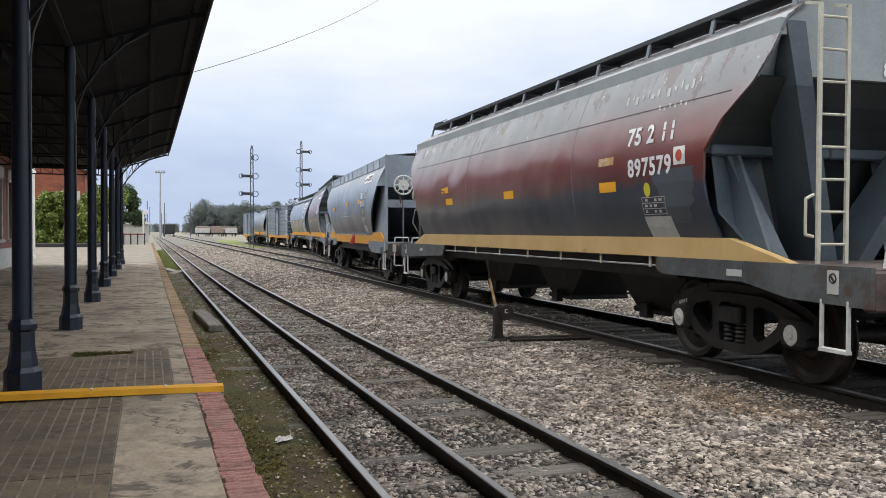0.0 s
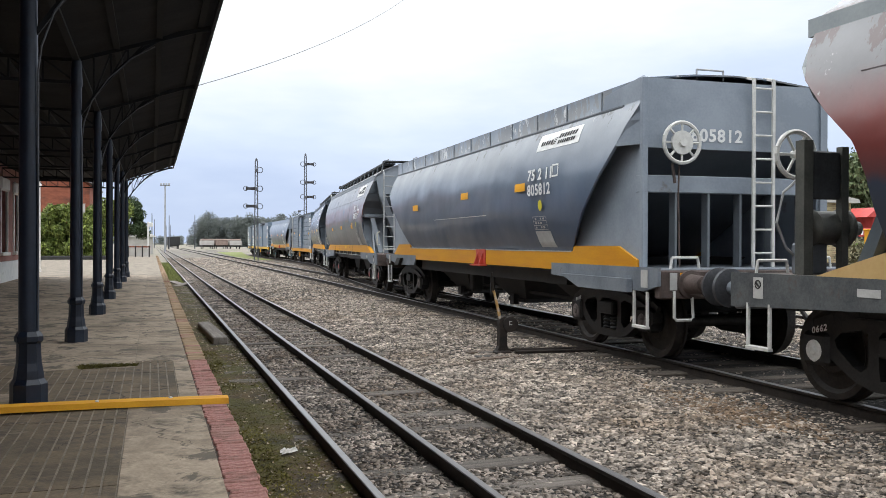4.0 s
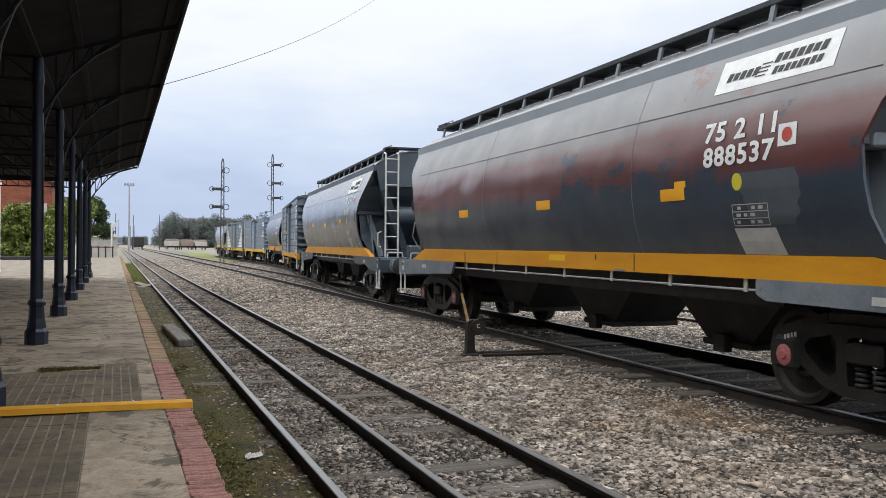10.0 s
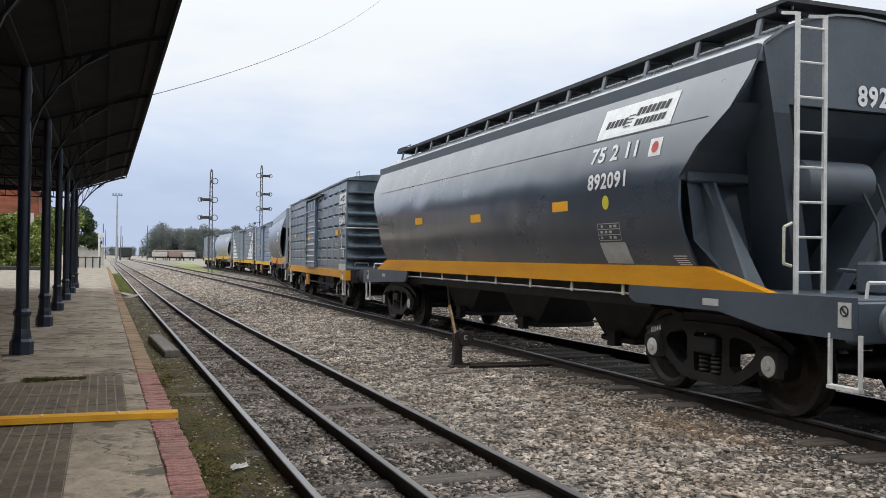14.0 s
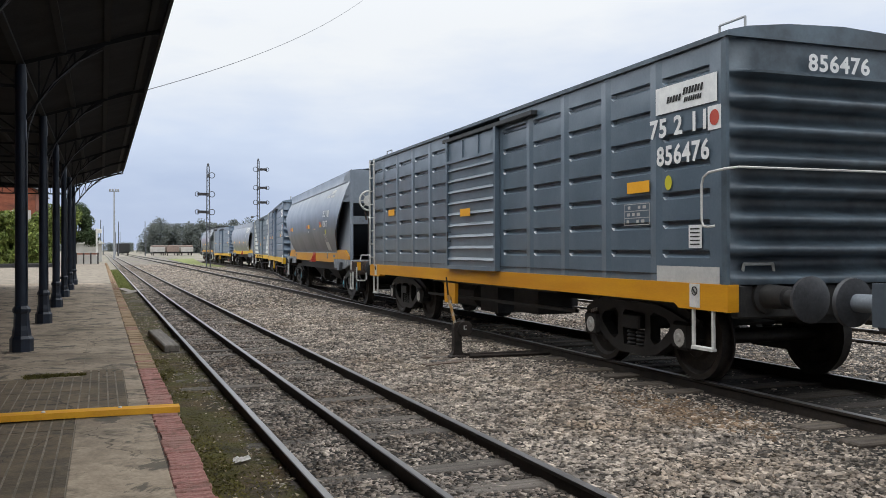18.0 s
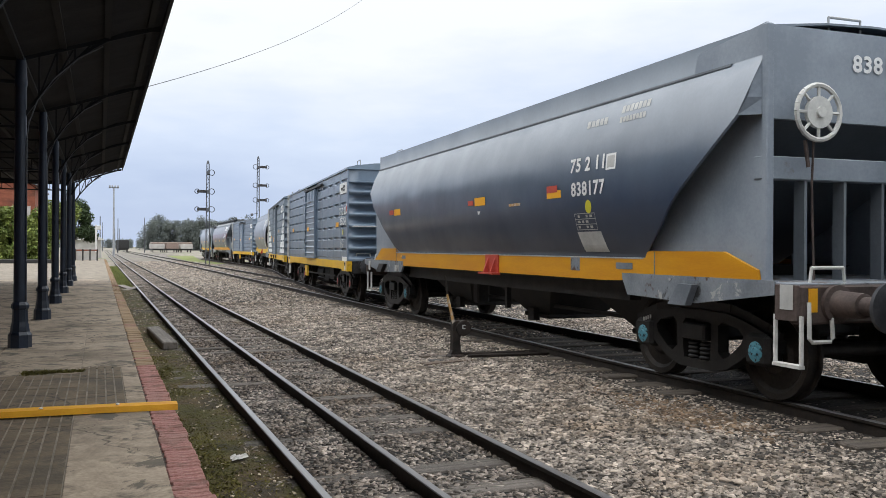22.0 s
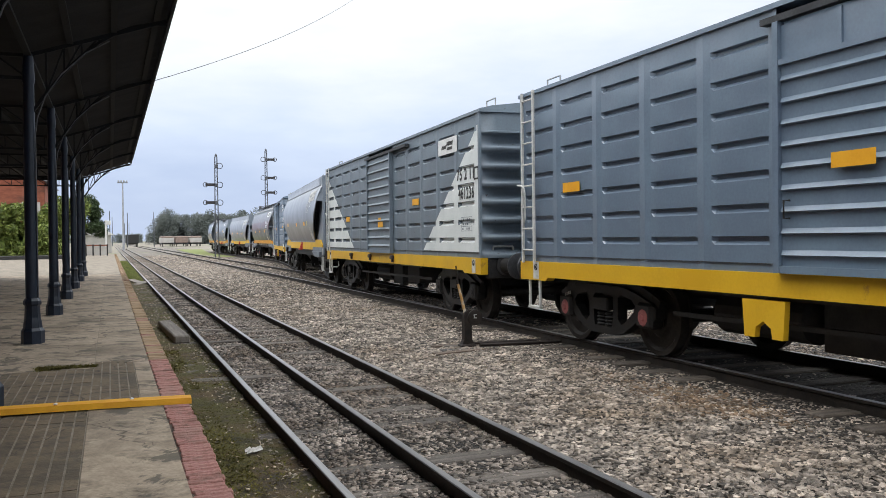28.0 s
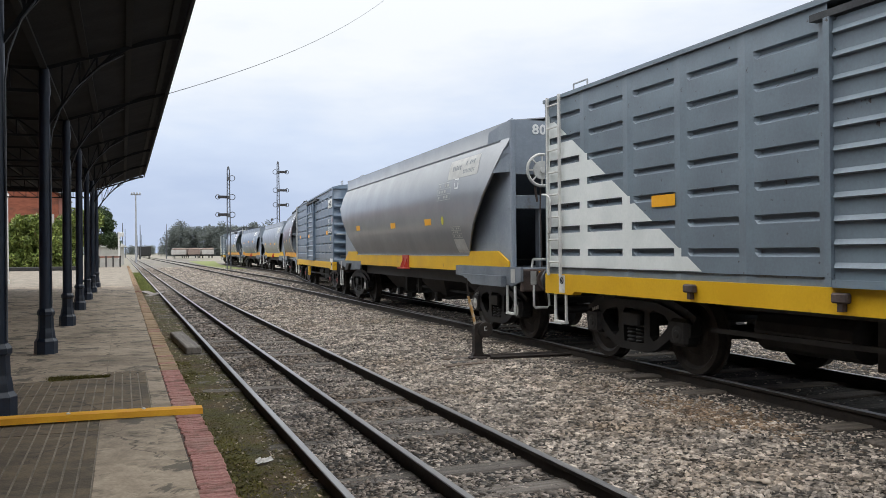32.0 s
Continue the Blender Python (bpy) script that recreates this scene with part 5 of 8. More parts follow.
# white post and sign at the platform end, low fence
wp = thing("mile_post", "slim white painted post with a small plate at the platform end", "post", at=pose(-1.75, 88, 0.0))
part("post", Mesh().cbox(-0.08, 0.08, -0.06, 0.06, 0, 3.6, 0.02), white_paint, wp)
part("plate", Mesh().cbox(0.06, 0.45, -0.03, 0.03, 3.15, 3.55, 0.03), white_paint, wp)
fe = thing("ramp_fence", "low white panelled railing with dark posts at the platform ramp", "fence", at=pose(-3.5, 87, 0.2))
for i in range(4):
    part("post", Mesh().cbox(i * 0.62 - 0.06, i * 0.62 + 0.06, -0.06, 0.06, 0, 1.12, 0.01), frame_dark, fe)
part("panel", Mesh().box(-0.05, 1.9, -0.02, 0.02, 0.1, 0.85), pale_wall, fe)
part("top_rail", Mesh().box(-0.1, 1.95, -0.05, 0.05, 0.95, 1.08), brick_red, fe)
wq = thing("white_pipe_post", "slim white painted post standing past the station wall", "post", at=pose(-6.27, 43.2, 0.2))
part("post", Mesh().lathe([(0, 0.09), (0.2, 0.09), (0.22, 0.06), (3.9, 0.055), (3.95, 0.1), (4.1, 0.1), (4.15, 0.05), (4.6, 0.05)], 12, "z"), white_paint, wq)
solid("low_kerb", Mesh().cbox(-10.5, -4.5, 73.6, 74.2, 0.2, 0.55, 0.04), frame_dark, "dark low bench-height kerb before the hedge", "kerb", kind="structure")

# brick goods shed beyond the hedge
sh = thing("brick_shed", "weathered red brick goods shed with a grey tin roof", "building", at=pose(0, 96, 0))
gab = Mesh().slab([(0, -0.3), (16, -0.3), (16, 7.7), (0, 7.7)], -7.9, -7.5)
part("side_wall", gab, brick_red, sh)
part("front_wall", Mesh().prism([(-24, -0.3), (-7.5, -0.3), (-7.5, 7.7), (-13.5, 9.9), (-24, 9.9)], -0.02, 0.3), brick_red, sh)
part("roof", Mesh().prism([(-24.5, 10.1), (-13.5, 10.1), (-7.0, 7.75), (-7.0, 7.6), (-13.5, 9.92), (-24.5, 9.92)], -0.6, 16.5), tin_roof, sh)
part("door", Mesh().box(-9.6, -7.9, -0.08, -0.03, 0, 5.6), pale_wall, sh, "pale boarded doorway")
wh = thing("white_hut", "small pale hut with a pitched roof past the platform", "building", at=pose(-3.4, 135, 0))
part("wall", Mesh().box(-2.2, 2.2, 0, 5, -0.3, 2.6), pale_wall, wh)
part("roof", Mesh().prism([(-2.6, 2.5), (2.6, 2.5), (0, 4.2)], -0.4, 5.4), white_paint, wh)


def parked_wagon(x, y, w, length, h, material, label, load=False):
    wg = thing("parked_wagon", label, "wagon", "parked wagons", at=pose(x, y, 0))
    part("body", Mesh().cbox(-w / 2, w / 2, 0, length, 1.0, h, 0.06), material, wg)
    part("underframe", Mesh().box(-w / 2 + 0.2, w / 2 - 0.2, 0.3, length - 0.3, 0.65, 1.0), frame_dark, wg)
    for yy in (1.5, 3.2, length - 3.2, length - 1.5):
        for a in (-w / 2 + 0.3, w / 2 - 0.42):
            part("wheel", Mesh().lathe([(a, 0.45), (a + 0.12, 0.45)], 12, "x", (0, yy, 0.4)), wheel_m, wg)
    if load:
        part("load", Mesh().cbox(-w / 2 + 0.1, w / 2 - 0.1, 0.2, length - 0.2, h - 0.1, h + 0.5, 0.2), rust_m, wg)
    return wg


parked_wagon(4.2, 245, 3.2, 13, 3.3, frame_dark, "dark wagon standing far along the line")
for i, x in enumerate((13.5, 17.2, 21.0)):
    parked_wagon(x, 250, 3.3, 14, 2.3, pale_wall if i != 1 else rust_m, "low parked wagon with rusty scrap in the far yard", True)

# telephone wire from the canopy edge out over the yard
wire = Mesh()
pts = []
for i in range(34):
    q = i / 24
    x, y, z = -0.55 + 8.5 * q, 17.29 + 16.25 * q, 4.62 + 6.6 * q - 0.25 * 4 * q * (1 - q)
    pts.append((x, y, z))
solid("overhead_wire", wire.hose(pts, 0.007, 5), steel_dark, "thin dark overhead wire running up from the canopy eave", "wire")


# old plank-sided coach and red locomotive beyond the train
def build_coach():
    co = thing("plank_coach", "derelict cream plank-sided goods van with diagonal braces", "wagon", at=pose(20.9, 24.6, 0))
    m = Mesh().box(-1.4, 1.4, 0.05, 15, 0.95, 3.1)
    part("body", m, frame_dark, co)
    pm = Mesh().cbox(-0.025, 0.0, 0, 3.72, 0.0, 0.135, 0.006).data("plank", plank_cream)
    for b in range(4):
        for k in range(15):
            part("plank", pm, None, co).matrix_basis = pose(-1.4 + random.uniform(-0.008, 0.004), 0.05 + b * 3.74, 0.96 + k * 0.142, random.uniform(-0.15, 0.15), 0, 0)
    for b in range(5):
        part("post", Mesh().box(-1.5, -1.425, b * 3.74 - 0.09, b * 3.74 + 0.09, 0.9, 3.1), board_grey, co)
    for b in range(4):
        y = b * 3.74
        part("brace", Mesh().beam((-1.46, y + 0.15, 3.0) if b % 2 else (-1.46, y + 0.15, 1.0), (-1.46, y + 3.6, 1.0) if b % 2 else (-1.46, y + 3.6, 3.0), 0.06, 0.1, (1, 0, 0)), bark, co)
    em = Mesh().cbox(0, 2.76, -0.025, 0.0, 0.0, 0.135, 0.006).data("plank", plank_cream)
    for k in range(15):
        part("plank", em, None, co).matrix_basis = pose(-1.38, 0.04 + random.uniform(-0.006, 0.004), 0.96 + k * 0.142)
    part("end_post", Mesh().box(-0.12, 0.12, -0.07, 0.01, 0.9, 3.1), board_grey, co)
    part("roof", Mesh().prism([(-1.6, 3.08), (1.6, 3.08), (1.55, 3.2), (0, 3.5), (-1.55, 3.2)], -0.2, 15.2), pale_wall, co)
    part("window", Mesh().box(-1.5, -1.43, 8.9, 9.6, 2.1, 2.95), white_paint, co)
    part("underframe", Mesh().box(-1.3, 1.3, 0, 15, 0.55, 0.94), frame_dark, co)
    for yy in (1.5, 3.3, 11.7, 13.5):
        part("wheel", Mesh().lathe([(-0.9, 0.46), (-0.76, 0.46)], 16, "x", (0, yy, 0.34)), wheel_m, co)


build_coach()
lo = thing("parked_locomotive", "red parked diesel locomotive with a white stripe behind the yard fence", "locomotive", at=pose(56.9, 60, 0.0))
part("hood", Mesh().cbox(0.6, 15, -1.3, 1.3, 1.8, 4.1, 0.12), loco_red, lo)
part("roof", Mesh().add([(-0.3, -1.5, 4.0), (-0.3, 1.5, 4.0), (0.9, 1.5, 4.85), (0.9, -1.5, 4.85), (15, -1.5, 4.95), (15, 1.5, 4.95), (15, -1.5, 4.1), (15, 1.5, 4.1)], [(0, 1, 2, 3), (3, 2, 5, 4), (0, 3, 4, 6), (1, 7, 5, 2), (0, 6, 7, 1), (4, 5, 7, 6)]), loco_red, lo)
part("nose", Mesh().cbox(-1.1, 0.7, -1.2, 1.2, 1.5, 3.05, 0.1), frame_dark, lo)
part("number_board", Mesh().cbox(-1.0, 0.8, -1.32, -1.24, 2.3, 3.05, 0.03), loco_red, lo, "red board with white figures")
part("cab_window", Mesh().box(0.75, 1.6, -1.34, -1.31, 3.1, 3.9), glass_m, lo)
part("name_panel", Mesh().box(5.2, 9.5, -1.54, -1.505, 3.6, 4.1), white_paint, lo)
for k in range(4):
    part("number_bar", Mesh().box(-0.8 + k * 0.38, -0.56 + k * 0.38, -1.345, -1.325, 2.45, 2.9), white_paint, lo)
part("frame", Mesh().box(-1.4, 15.5, -1.5, 1.5, 1.0, 1.6), frame_dark, lo)
for xx in (1, 3, 11, 13):
    part("wheel", Mesh().lathe([(-0.95, 0.5), (-0.8, 0.5)], 14, "y", (xx, 0, 0.45)), wheel_m, lo)
cr = thing("yellow_post", "yellow painted steel post by the yard scrub", "post", at=pose(18.55, 20, -0.1))
part("post", Mesh().cbox(-0.13, 0.13, -0.1, 0.1, 0, 2.14, 0.02).box(-0.04, 0.04, -0.13, -0.1, 0.2, 2.05), sill_yellow, cr)
part("cap", Mesh().cbox(-0.16, 0.1, -0.12, 0.12, 2.1, 2.16, 0.02), sill_yellow, cr)
build_bush("yard_scrub", 18.8, 23.5, 20.3, 22.6, 1.9, scrub_m, "tangled dry brown and green scrub by the yard fence", "scrub", 9, 30, 230, 0.1)


# point lever beside the train's track
def build_lever():
    lv = thing("point_lever", "rusty iron point lever with a flaked orange handle on timber bearers", "lever", at=pose(3.55, 11.9, -0.06))
    part("stand", Mesh().cbox(-0.12, 0.12, -0.1, 0.1, 0.0, 0.06, 0.02).prism([(-0.1, 0.05), (0.1, 0.05), (0.065, 0.12), (0.055, 0.3), (0.08, 0.36), (0.1, 0.42), (0.11, 0.48), (0.1, 0.53), (0.06, 0.56), (0.0, 0.56), (-0.05, 0.53), (-0.065, 0.46), (-0.06, 0.3), (-0.065, 0.12)], -0.05, 0.05).rod((0.06, -0.07, 0.46), (0.06, 0.07, 0.46), 0.05, 14), lever_iron, lv)
    part("handle", Mesh().rod((-0.02, 0, 0.48), (-0.13, 0.02, 0.95), 0.026, 8, 0.02), lever_orange, lv, "flaked orange paint on a bent handle")
    part("handle_tip", Mesh().rod((-0.13, 0.02, 0.95), (-0.16, 0.02, 1.22), 0.014, 8, 0.012), lever_iron, lv)
    part("bearer", Mesh().cbox(-0.5, 1.15, -0.3, -0.12, -0.06, 0.015, 0.015), frame_dark, lv)
    part("bearer", Mesh().cbox(-0.3, 1.25, 0.1, 0.26, -0.06, 0.02, 0.015), timber, lv)
    for x0, y0, x1, y1, w in ((-0.7, -0.5, 0.15, -0.36, 0.16), (-0.45, 0.28, 0.9, 0.34, 0.13), (0.05, -0.46, 1.3, -0.28, 0.1), (0.2, 0.35, 1.5, 0.5, 0.12), (-0.2, -0.02, 1.35, 0.04, 0.1)):
        part("loose_timber", Mesh().beam((x0, y0, -0.01), (x1, y1, 0.0), w, 0.05), timber_brown, lv)
    part("rodding", Mesh().rod((0.1, 0.0, 0.06), (1.9, 0.15, 0.02), 0.025, 6).rod((0.1, -0.25, 0.06), (1.4, -0.3, 0.05), 0.03, 6), lever_iron, lv)
    part("counterweight", Mesh().lathe([(-0.075, 0.09), (-0.07, 0.115), (0.05, 0.115), (0.055, 0.09)], 20, "y", (0.1, -0.02, 0.45)), lever_iron, lv)
    part("painted_mark", Mesh().box(0.07, 0.085, -0.1, -0.096, 0.44, 0.5).box(0.085, 0.12, -0.1, -0.096, 0.44, 0.452).box(0.085, 0.12, -0.1, -0.096, 0.488, 0.5), pale_plate, lv, "worn white painted mark")


build_lever()


# ---- the train ----
CACHE = {}


def cached(key, make):
    if key not in CACHE:
        CACHE[key] = make()
    return CACHE[key]


def wheelset_mesh():
    m = Mesh()
    for s in (-1, 1):
        x = s * 0.838
        prof = [(-0.07, 0.13), (-0.07, 0.2), (-0.03, 0.24), (-0.025, 0.36), (-0.06, 0.4), (-0.06, 0.46), (0.06, 0.455), (0.065, 0.49), (0.09, 0.49), (0.09, 0.4), (0.02, 0.36), (0.02, 0.24), (0.08, 0.2), (0.08, 0.13)]
        m.lathe([(x - s * d, r) for d, r in prof], 28, "x")
    m.lathe([(-1.0, 0.075), (1.0, 0.075)], 12, "x")
    return m.data("wheelset", wheel_m, 40)


from mathutils.geometry import tessellate_polygon


def plate(outer, holes, x0, x1):
    """A flat casting with holes: (y, z) outlines drawn out along x."""
    loops = [outer] + holes
    flat = [p for q in loops for p in q]
    tris = tessellate_polygon([[Vector((y, z, 0)) for y, z in q] for q in loops])
    n = len(flat)
    v = [(x0, *p) for p in flat] + [(x1, *p) for p in flat]
    fs = [tuple(q) for q in tris] + [tuple(k + n for k in q[::-1]) for q in tris]
    k = 0
    for q in loops:
        m = len(q)
        fs += [(k + i, k + (i + 1) % m, n + k + (i + 1) % m, n + k + i) for i in range(m)]
        k += m
    return Mesh().add(v, fs)


def sideframe_mesh(s):
    """One cast side frame: arched top, two windows and the spring opening."""
    half = [(1.2, 0.6), (1.05, 0.67), (0.8, 0.75), (0.5, 0.82), (0.0, 0.83)]
    low = [(0.3, 0.19), (0.5, 0.24), (0.72, 0.36), (0.84, 0.44), (1.12, 0.42), (1.2, 0.48)]
    outer = half + [(-a, b) for a, b in half[-2::-1]] + [(-a, b) for a, b in low[::-1]] + low
    win = [(0.36, 0.4), (0.44, 0.34), (0.54, 0.38), (0.72, 0.52), (0.76, 0.6), (0.68, 0.67), (0.44, 0.72), (0.36, 0.68)]
    hole = [(-0.22, 0.29), (0.22, 0.29), (0.24, 0.4), (0.24, 0.68), (0.2, 0.72), (-0.2, 0.72), (-0.24, 0.68), (-0.24, 0.4)]
    x = s * 1.02
    m = plate(outer, [win, [(-a, b) for a, b in win[::-1]], hole], x - 0.07, x + 0.07)
    for a, b in zip(outer[:8], outer[1:9]):
        m.beam((x, *a), (x, *b), 0.19, 0.05, (1, 0, 0))
    for y in (-0.98, 0.98):
        m.cbox(x - 0.11, x + 0.11, y - 0.17, y + 0.17, 0.34, 0.66, 0.04)
    return m.data("side_frame", bogie_m)


def spring_mesh():
    m = Mesh()
    for k in range(4):
        m.lathe([(0.292 + k * 0.048, 0.05), (0.298 + k * 0.048, 0.072), (0.312 + k * 0.048, 0.08), (0.328 + k * 0.048, 0.072), (0.34 + k * 0.048, 0.05)], 14, "z")
    return m.data("spring", bogie_m, 60)


def cap_mesh(mat, s):
    return Mesh().lathe([(s * 1.08, 0.11), (s * 1.125, 0.11), (s * 1.135, 0.095), (s * 1.135, 0.05), (s * 1.15, 0.035)], 16, "x").data("axle_cap", mat, 40)


def build_bogie(parent, y, cap, number=""):
    bolster = cached("bolster", lambda: Mesh().cbox(-1.0, 1.0, -0.2, 0.2, 0.5, 0.8, 0.04).data("bogie", bogie_m))
    bg = part("bogie", bolster, None, parent)
    bg.matrix_basis = pose(0, y, 0)
    wheels = []
    for s in (-1, 1):
        part("side_frame", cached(("sf", s), lambda: sideframe_mesh(s)), None, bg)
        part("bolster_end", cached(("be", s), lambda: Mesh().cbox(min(s * 0.9, s * 1.15), max(s * 0.9, s * 1.15), -0.2, 0.2, 0.5, 0.68, 0.02).data("bolster_end", bogie_m)), None, bg)
        for yy in (-0.1, 0.1):
            part("spring", cached("sp", spring_mesh), None, bg).matrix_basis = pose(s * 1.03, yy, 0)
        for yy in (-0.98, 0.98):
            part("axle_cap", cached(("cap", cap.name, s), lambda: cap_mesh(cap, s)), None, bg).matrix_basis = pose(0, yy, 0.48)
    part("brake_beam", cached("bbeam", lambda: Mesh().box(-0.7, 0.7, -0.5, -0.42, 0.4, 0.5).data("brake_beam", frame_dark)), None, bg)
    if number:
        tv, fs = text_mesh(number, 0.062)
        me = bpy.data.meshes.new("cast_number")
        me.from_pydata([(-1.118, 0.92 - p, 0.688 + q + 0.25 * p) for p, q in tv], [], fs)
        part("cast_number", me, pale_plate, bg, "white painted bogie number")
    for k in range(0 if number else 4):
        part("cast_figure", cached("cast", lambda: Mesh().box(-1.122, -1.116, -0.013, 0.013, 0.665, 0.71).data("cast_figure", pale_plate)), None, bg).matrix_basis = pose(0, 0.84 + k * 0.045, 0.0 - 0.012 * k)
    for yy in (-0.98, 0.98):
        w = part("wheelset", cached("wheelset", wheelset_mesh), None, bg)
        w.matrix_basis = pose(0, yy, 0.46)
        wheels.append(w)
    return wheels


def end_gear(parent, L, hopper=True, painted=None, front_step=True, steps=(0.42, 0.42)):
    """Buffers, coupler, hoses, step irons and small handrails at both ends."""
    for e in (-1, 1):
        y = e * L / 2
        for x in (-0.98, 0.98):
            key = ("buffer", e)
            paint = painted or ((deck_rust if e < 0 else deck_grey) if hopper else frame_dark)
            bf = part("buffer", cached((key, paint.name), lambda: Mesh().lathe([(0, 0.17), (e * 0.04, 0.17), (e * 0.05, 0.125), (e * 0.1, 0.12), (e * 0.32, 0.11), (e * 0.33, 0.08), (e * 0.56, 0.08)], 20, "y").data("buffer", paint, 40)), None, parent)
            part("buffer_head", cached(("bhead", e), lambda: Mesh().lathe([(e * 0.55, 0.1), (e * 0.575, 0.215), (e * 0.615, 0.22), (e * 0.64, 0.16)], 24, "y").data("buffer_head", buffer_m, 40)), None, bf)
            bf.matrix_basis = pose(x, y, 1.0)
            if e > 0 or front_step:
                st = part("step_iron", cached("step", lambda: Mesh().pipe([(0, -0.16, 0.44), (0, -0.16, 0.0), (0, 0.16, 0.0), (0, 0.16, 0.44)], 0.022, 6).box(-0.03, 0.03, -0.17, 0.17, -0.02, 0.01).data("step_iron", white_rail)), None, parent)
                st.matrix_basis = pose((1 if x > 0 else -1) * 1.4, e * (L / 2 - steps[e > 0]), 0.46)
            hr = part("handrail", cached("deck_rail", lambda: Mesh().pipe([(-0.2, 0, 0), (-0.18, 0, 0.14), (0.18, 0, 0.14), (0.2, 0, 0)], 0.017, 6).data("handrail", white_rail)), None, parent)
            hr.matrix_basis = pose(x, e * (L / 2 - 0.1), 1.18)
        cp = part("coupler", cached(("cpl", e), lambda: Mesh().cbox(-0.12, 0.12, min(0, e * 0.6), max(0, e * 0.6), -0.13, 0.13, 0.03).cbox(-0.22, 0.18, min(e * 0.4, e * 0.68), max(e * 0.4, e * 0.68), -0.17, 0.17, 0.05).data("coupler", frame_dark)), None, parent)
        cp.matrix_basis = pose(0, y, 0.9)
        ho = part("brake_hose", cached(("hose", e), lambda: Mesh().pipe([(0, 0, 0), (0, e * 0.2, -0.1), (0, e * 0.4, -0.3), (-0.05, e * 0.6, -0.35)], 0.03, 6).data("brake_hose", frame_dark)), None, parent)
        ho.matrix_basis = pose(0.42, y, 0.86)


def pieces(v, fs):
    """Splits flat outlines into their separate figures."""
    up = list(range(len(v)))

    def root(k):
        while up[k] != k:
            k = up[k]
        return k

    for q in fs:
        for k in q[1:]:
            up[root(k)] = root(q[0])
    out = {}
    for q in fs:
        out.setdefault(root(q[0]), []).append(q)
    res = []
    for r in sorted(out):
        use = sorted({k for q in out[r] for k in q})
        at = {k: i for i, k in enumerate(use)}
        res.append(([v[k] for k in use], [[at[k] for k in q] for q in out[r]]))
    return res


def side_marks(parent, L, half_at, marks, name="marking"):
    """Flat paint marks laid on the near side. marks: (kind, distance from the front, height, width, tall, material)."""
    flat = []
    for kind, d, z, w, h, mat in marks:
        if kind == "bars":
            # a ruled stencil block: three boxed lines of small print
            flat += [("bar", d, z + h * (0.5 - r / 3), w, 0.008, mat) for r in range(4)]
            flat += [("bar", d + w * k, z, 0.008, h, mat) for k in (-0.5, 0.5)]
            flat += [("bar", d + w * (0.3 - 0.2 * k + 0.03 * r), z + h * (1 / 3 - r / 3), w * (0.1 + 0.03 * ((k + r) % 2)), h * 0.15, mat) for r in range(3) for k in range(4) if (k + 2 * r) % 4 != 1]
        else:
            flat.append((kind, d, z, w, h, mat))
    for kind, d, z, w, h, mat in flat:
        y = -L / 2 + d
        if kind == "disc":
            v = [(y + w / 2 * math.cos(a), z + h / 2 * math.sin(a)) for a in (2 * math.pi * i / 14 for i in range(14))]
            fs = [tuple(range(14))]
        elif kind == "slant":
            n = max(1, int(h / 0.04))
            v = [(y + k * w / 2 + h * (-0.3 if mat is black_letter else 0.24) * r / n, z - h / 2 + h * r / n) for r in range(n + 1) for k in (-1, 1)]
            fs = [(2 * r, 2 * r + 1, 2 * r + 3, 2 * r + 2) for r in range(n)]
        elif kind == "square":
            b = 0.13
            o = [(y - w / 2, z - h / 2), (y + w / 2, z - h / 2), (y + w / 2, z + h / 2), (y - w / 2, z + h / 2)]
            i_ = [(y + (p - y) * (1 - 2 * b), z + (q - z) * (1 - 2 * b)) for p, q in o]
            v, fs = o + i_, [(k, (k + 1) % 4, 4 + (k + 1) % 4, 4 + k) for k in range(4)]
        elif kind == "patch":
            n, v = 24, []
            for r in range(n + 1):
                q = z - h / 2 + h * r / n
                v += [(y + k * w / 2 + 0.25 * noise.noise((q * 2.5, y + k, 1.0)) + 0.12 * noise.noise((q * 9, y + k, 2.0)) + 0.25 * k * (q - z), q) for k in (-1, 1)]
            fs = [(2 * r, 2 * r + 1, 2 * r + 3, 2 * r + 2) for r in range(n)]
        elif kind.startswith("text:"):
            tv, fs = text_mesh(kind[5:], h)
            a, b = min(p for p, q in tv), max(p for p, q in tv)
            v = [(y - (p - (a + b) / 2) * w / (b - a), z + q) for p, q in tv]
        else:
            n = max(1, int(h / 0.04))
            v, fs = [], []
            for r in range(n + 1):
                q = z - h / 2 + h * r / n
                v += [(y - w / 2, q), (y + w / 2, q)]
            fs = [(2 * r, 2 * r + 1, 2 * r + 3, 2 * r + 2) for r in range(n)]
        lift = 0.01 if mat in (black_letter, red_mark) else (0.009 if kind.startswith("text") else (0.002 if kind == "patch" else 0.005))
        if kind.startswith("text:"):
            for gv, gf in pieces(v, fs):
                me = bpy.data.meshes.new("figure")
                me.from_pydata([(-half_at(q) - lift, p, q) for p, q in gv], [], gf)
                me.materials.append(mat)
                part("figure", me, None, parent)
            continue
        me = bpy.data.meshes.new(name)
        me.from_pydata([(-half_at(q) - lift, p, q) for p, q in v], [], fs)
        me.materials.append(mat)
        part("lettering" if kind.startswith("text") or kind == "bar" else "marking", me, None, parent)


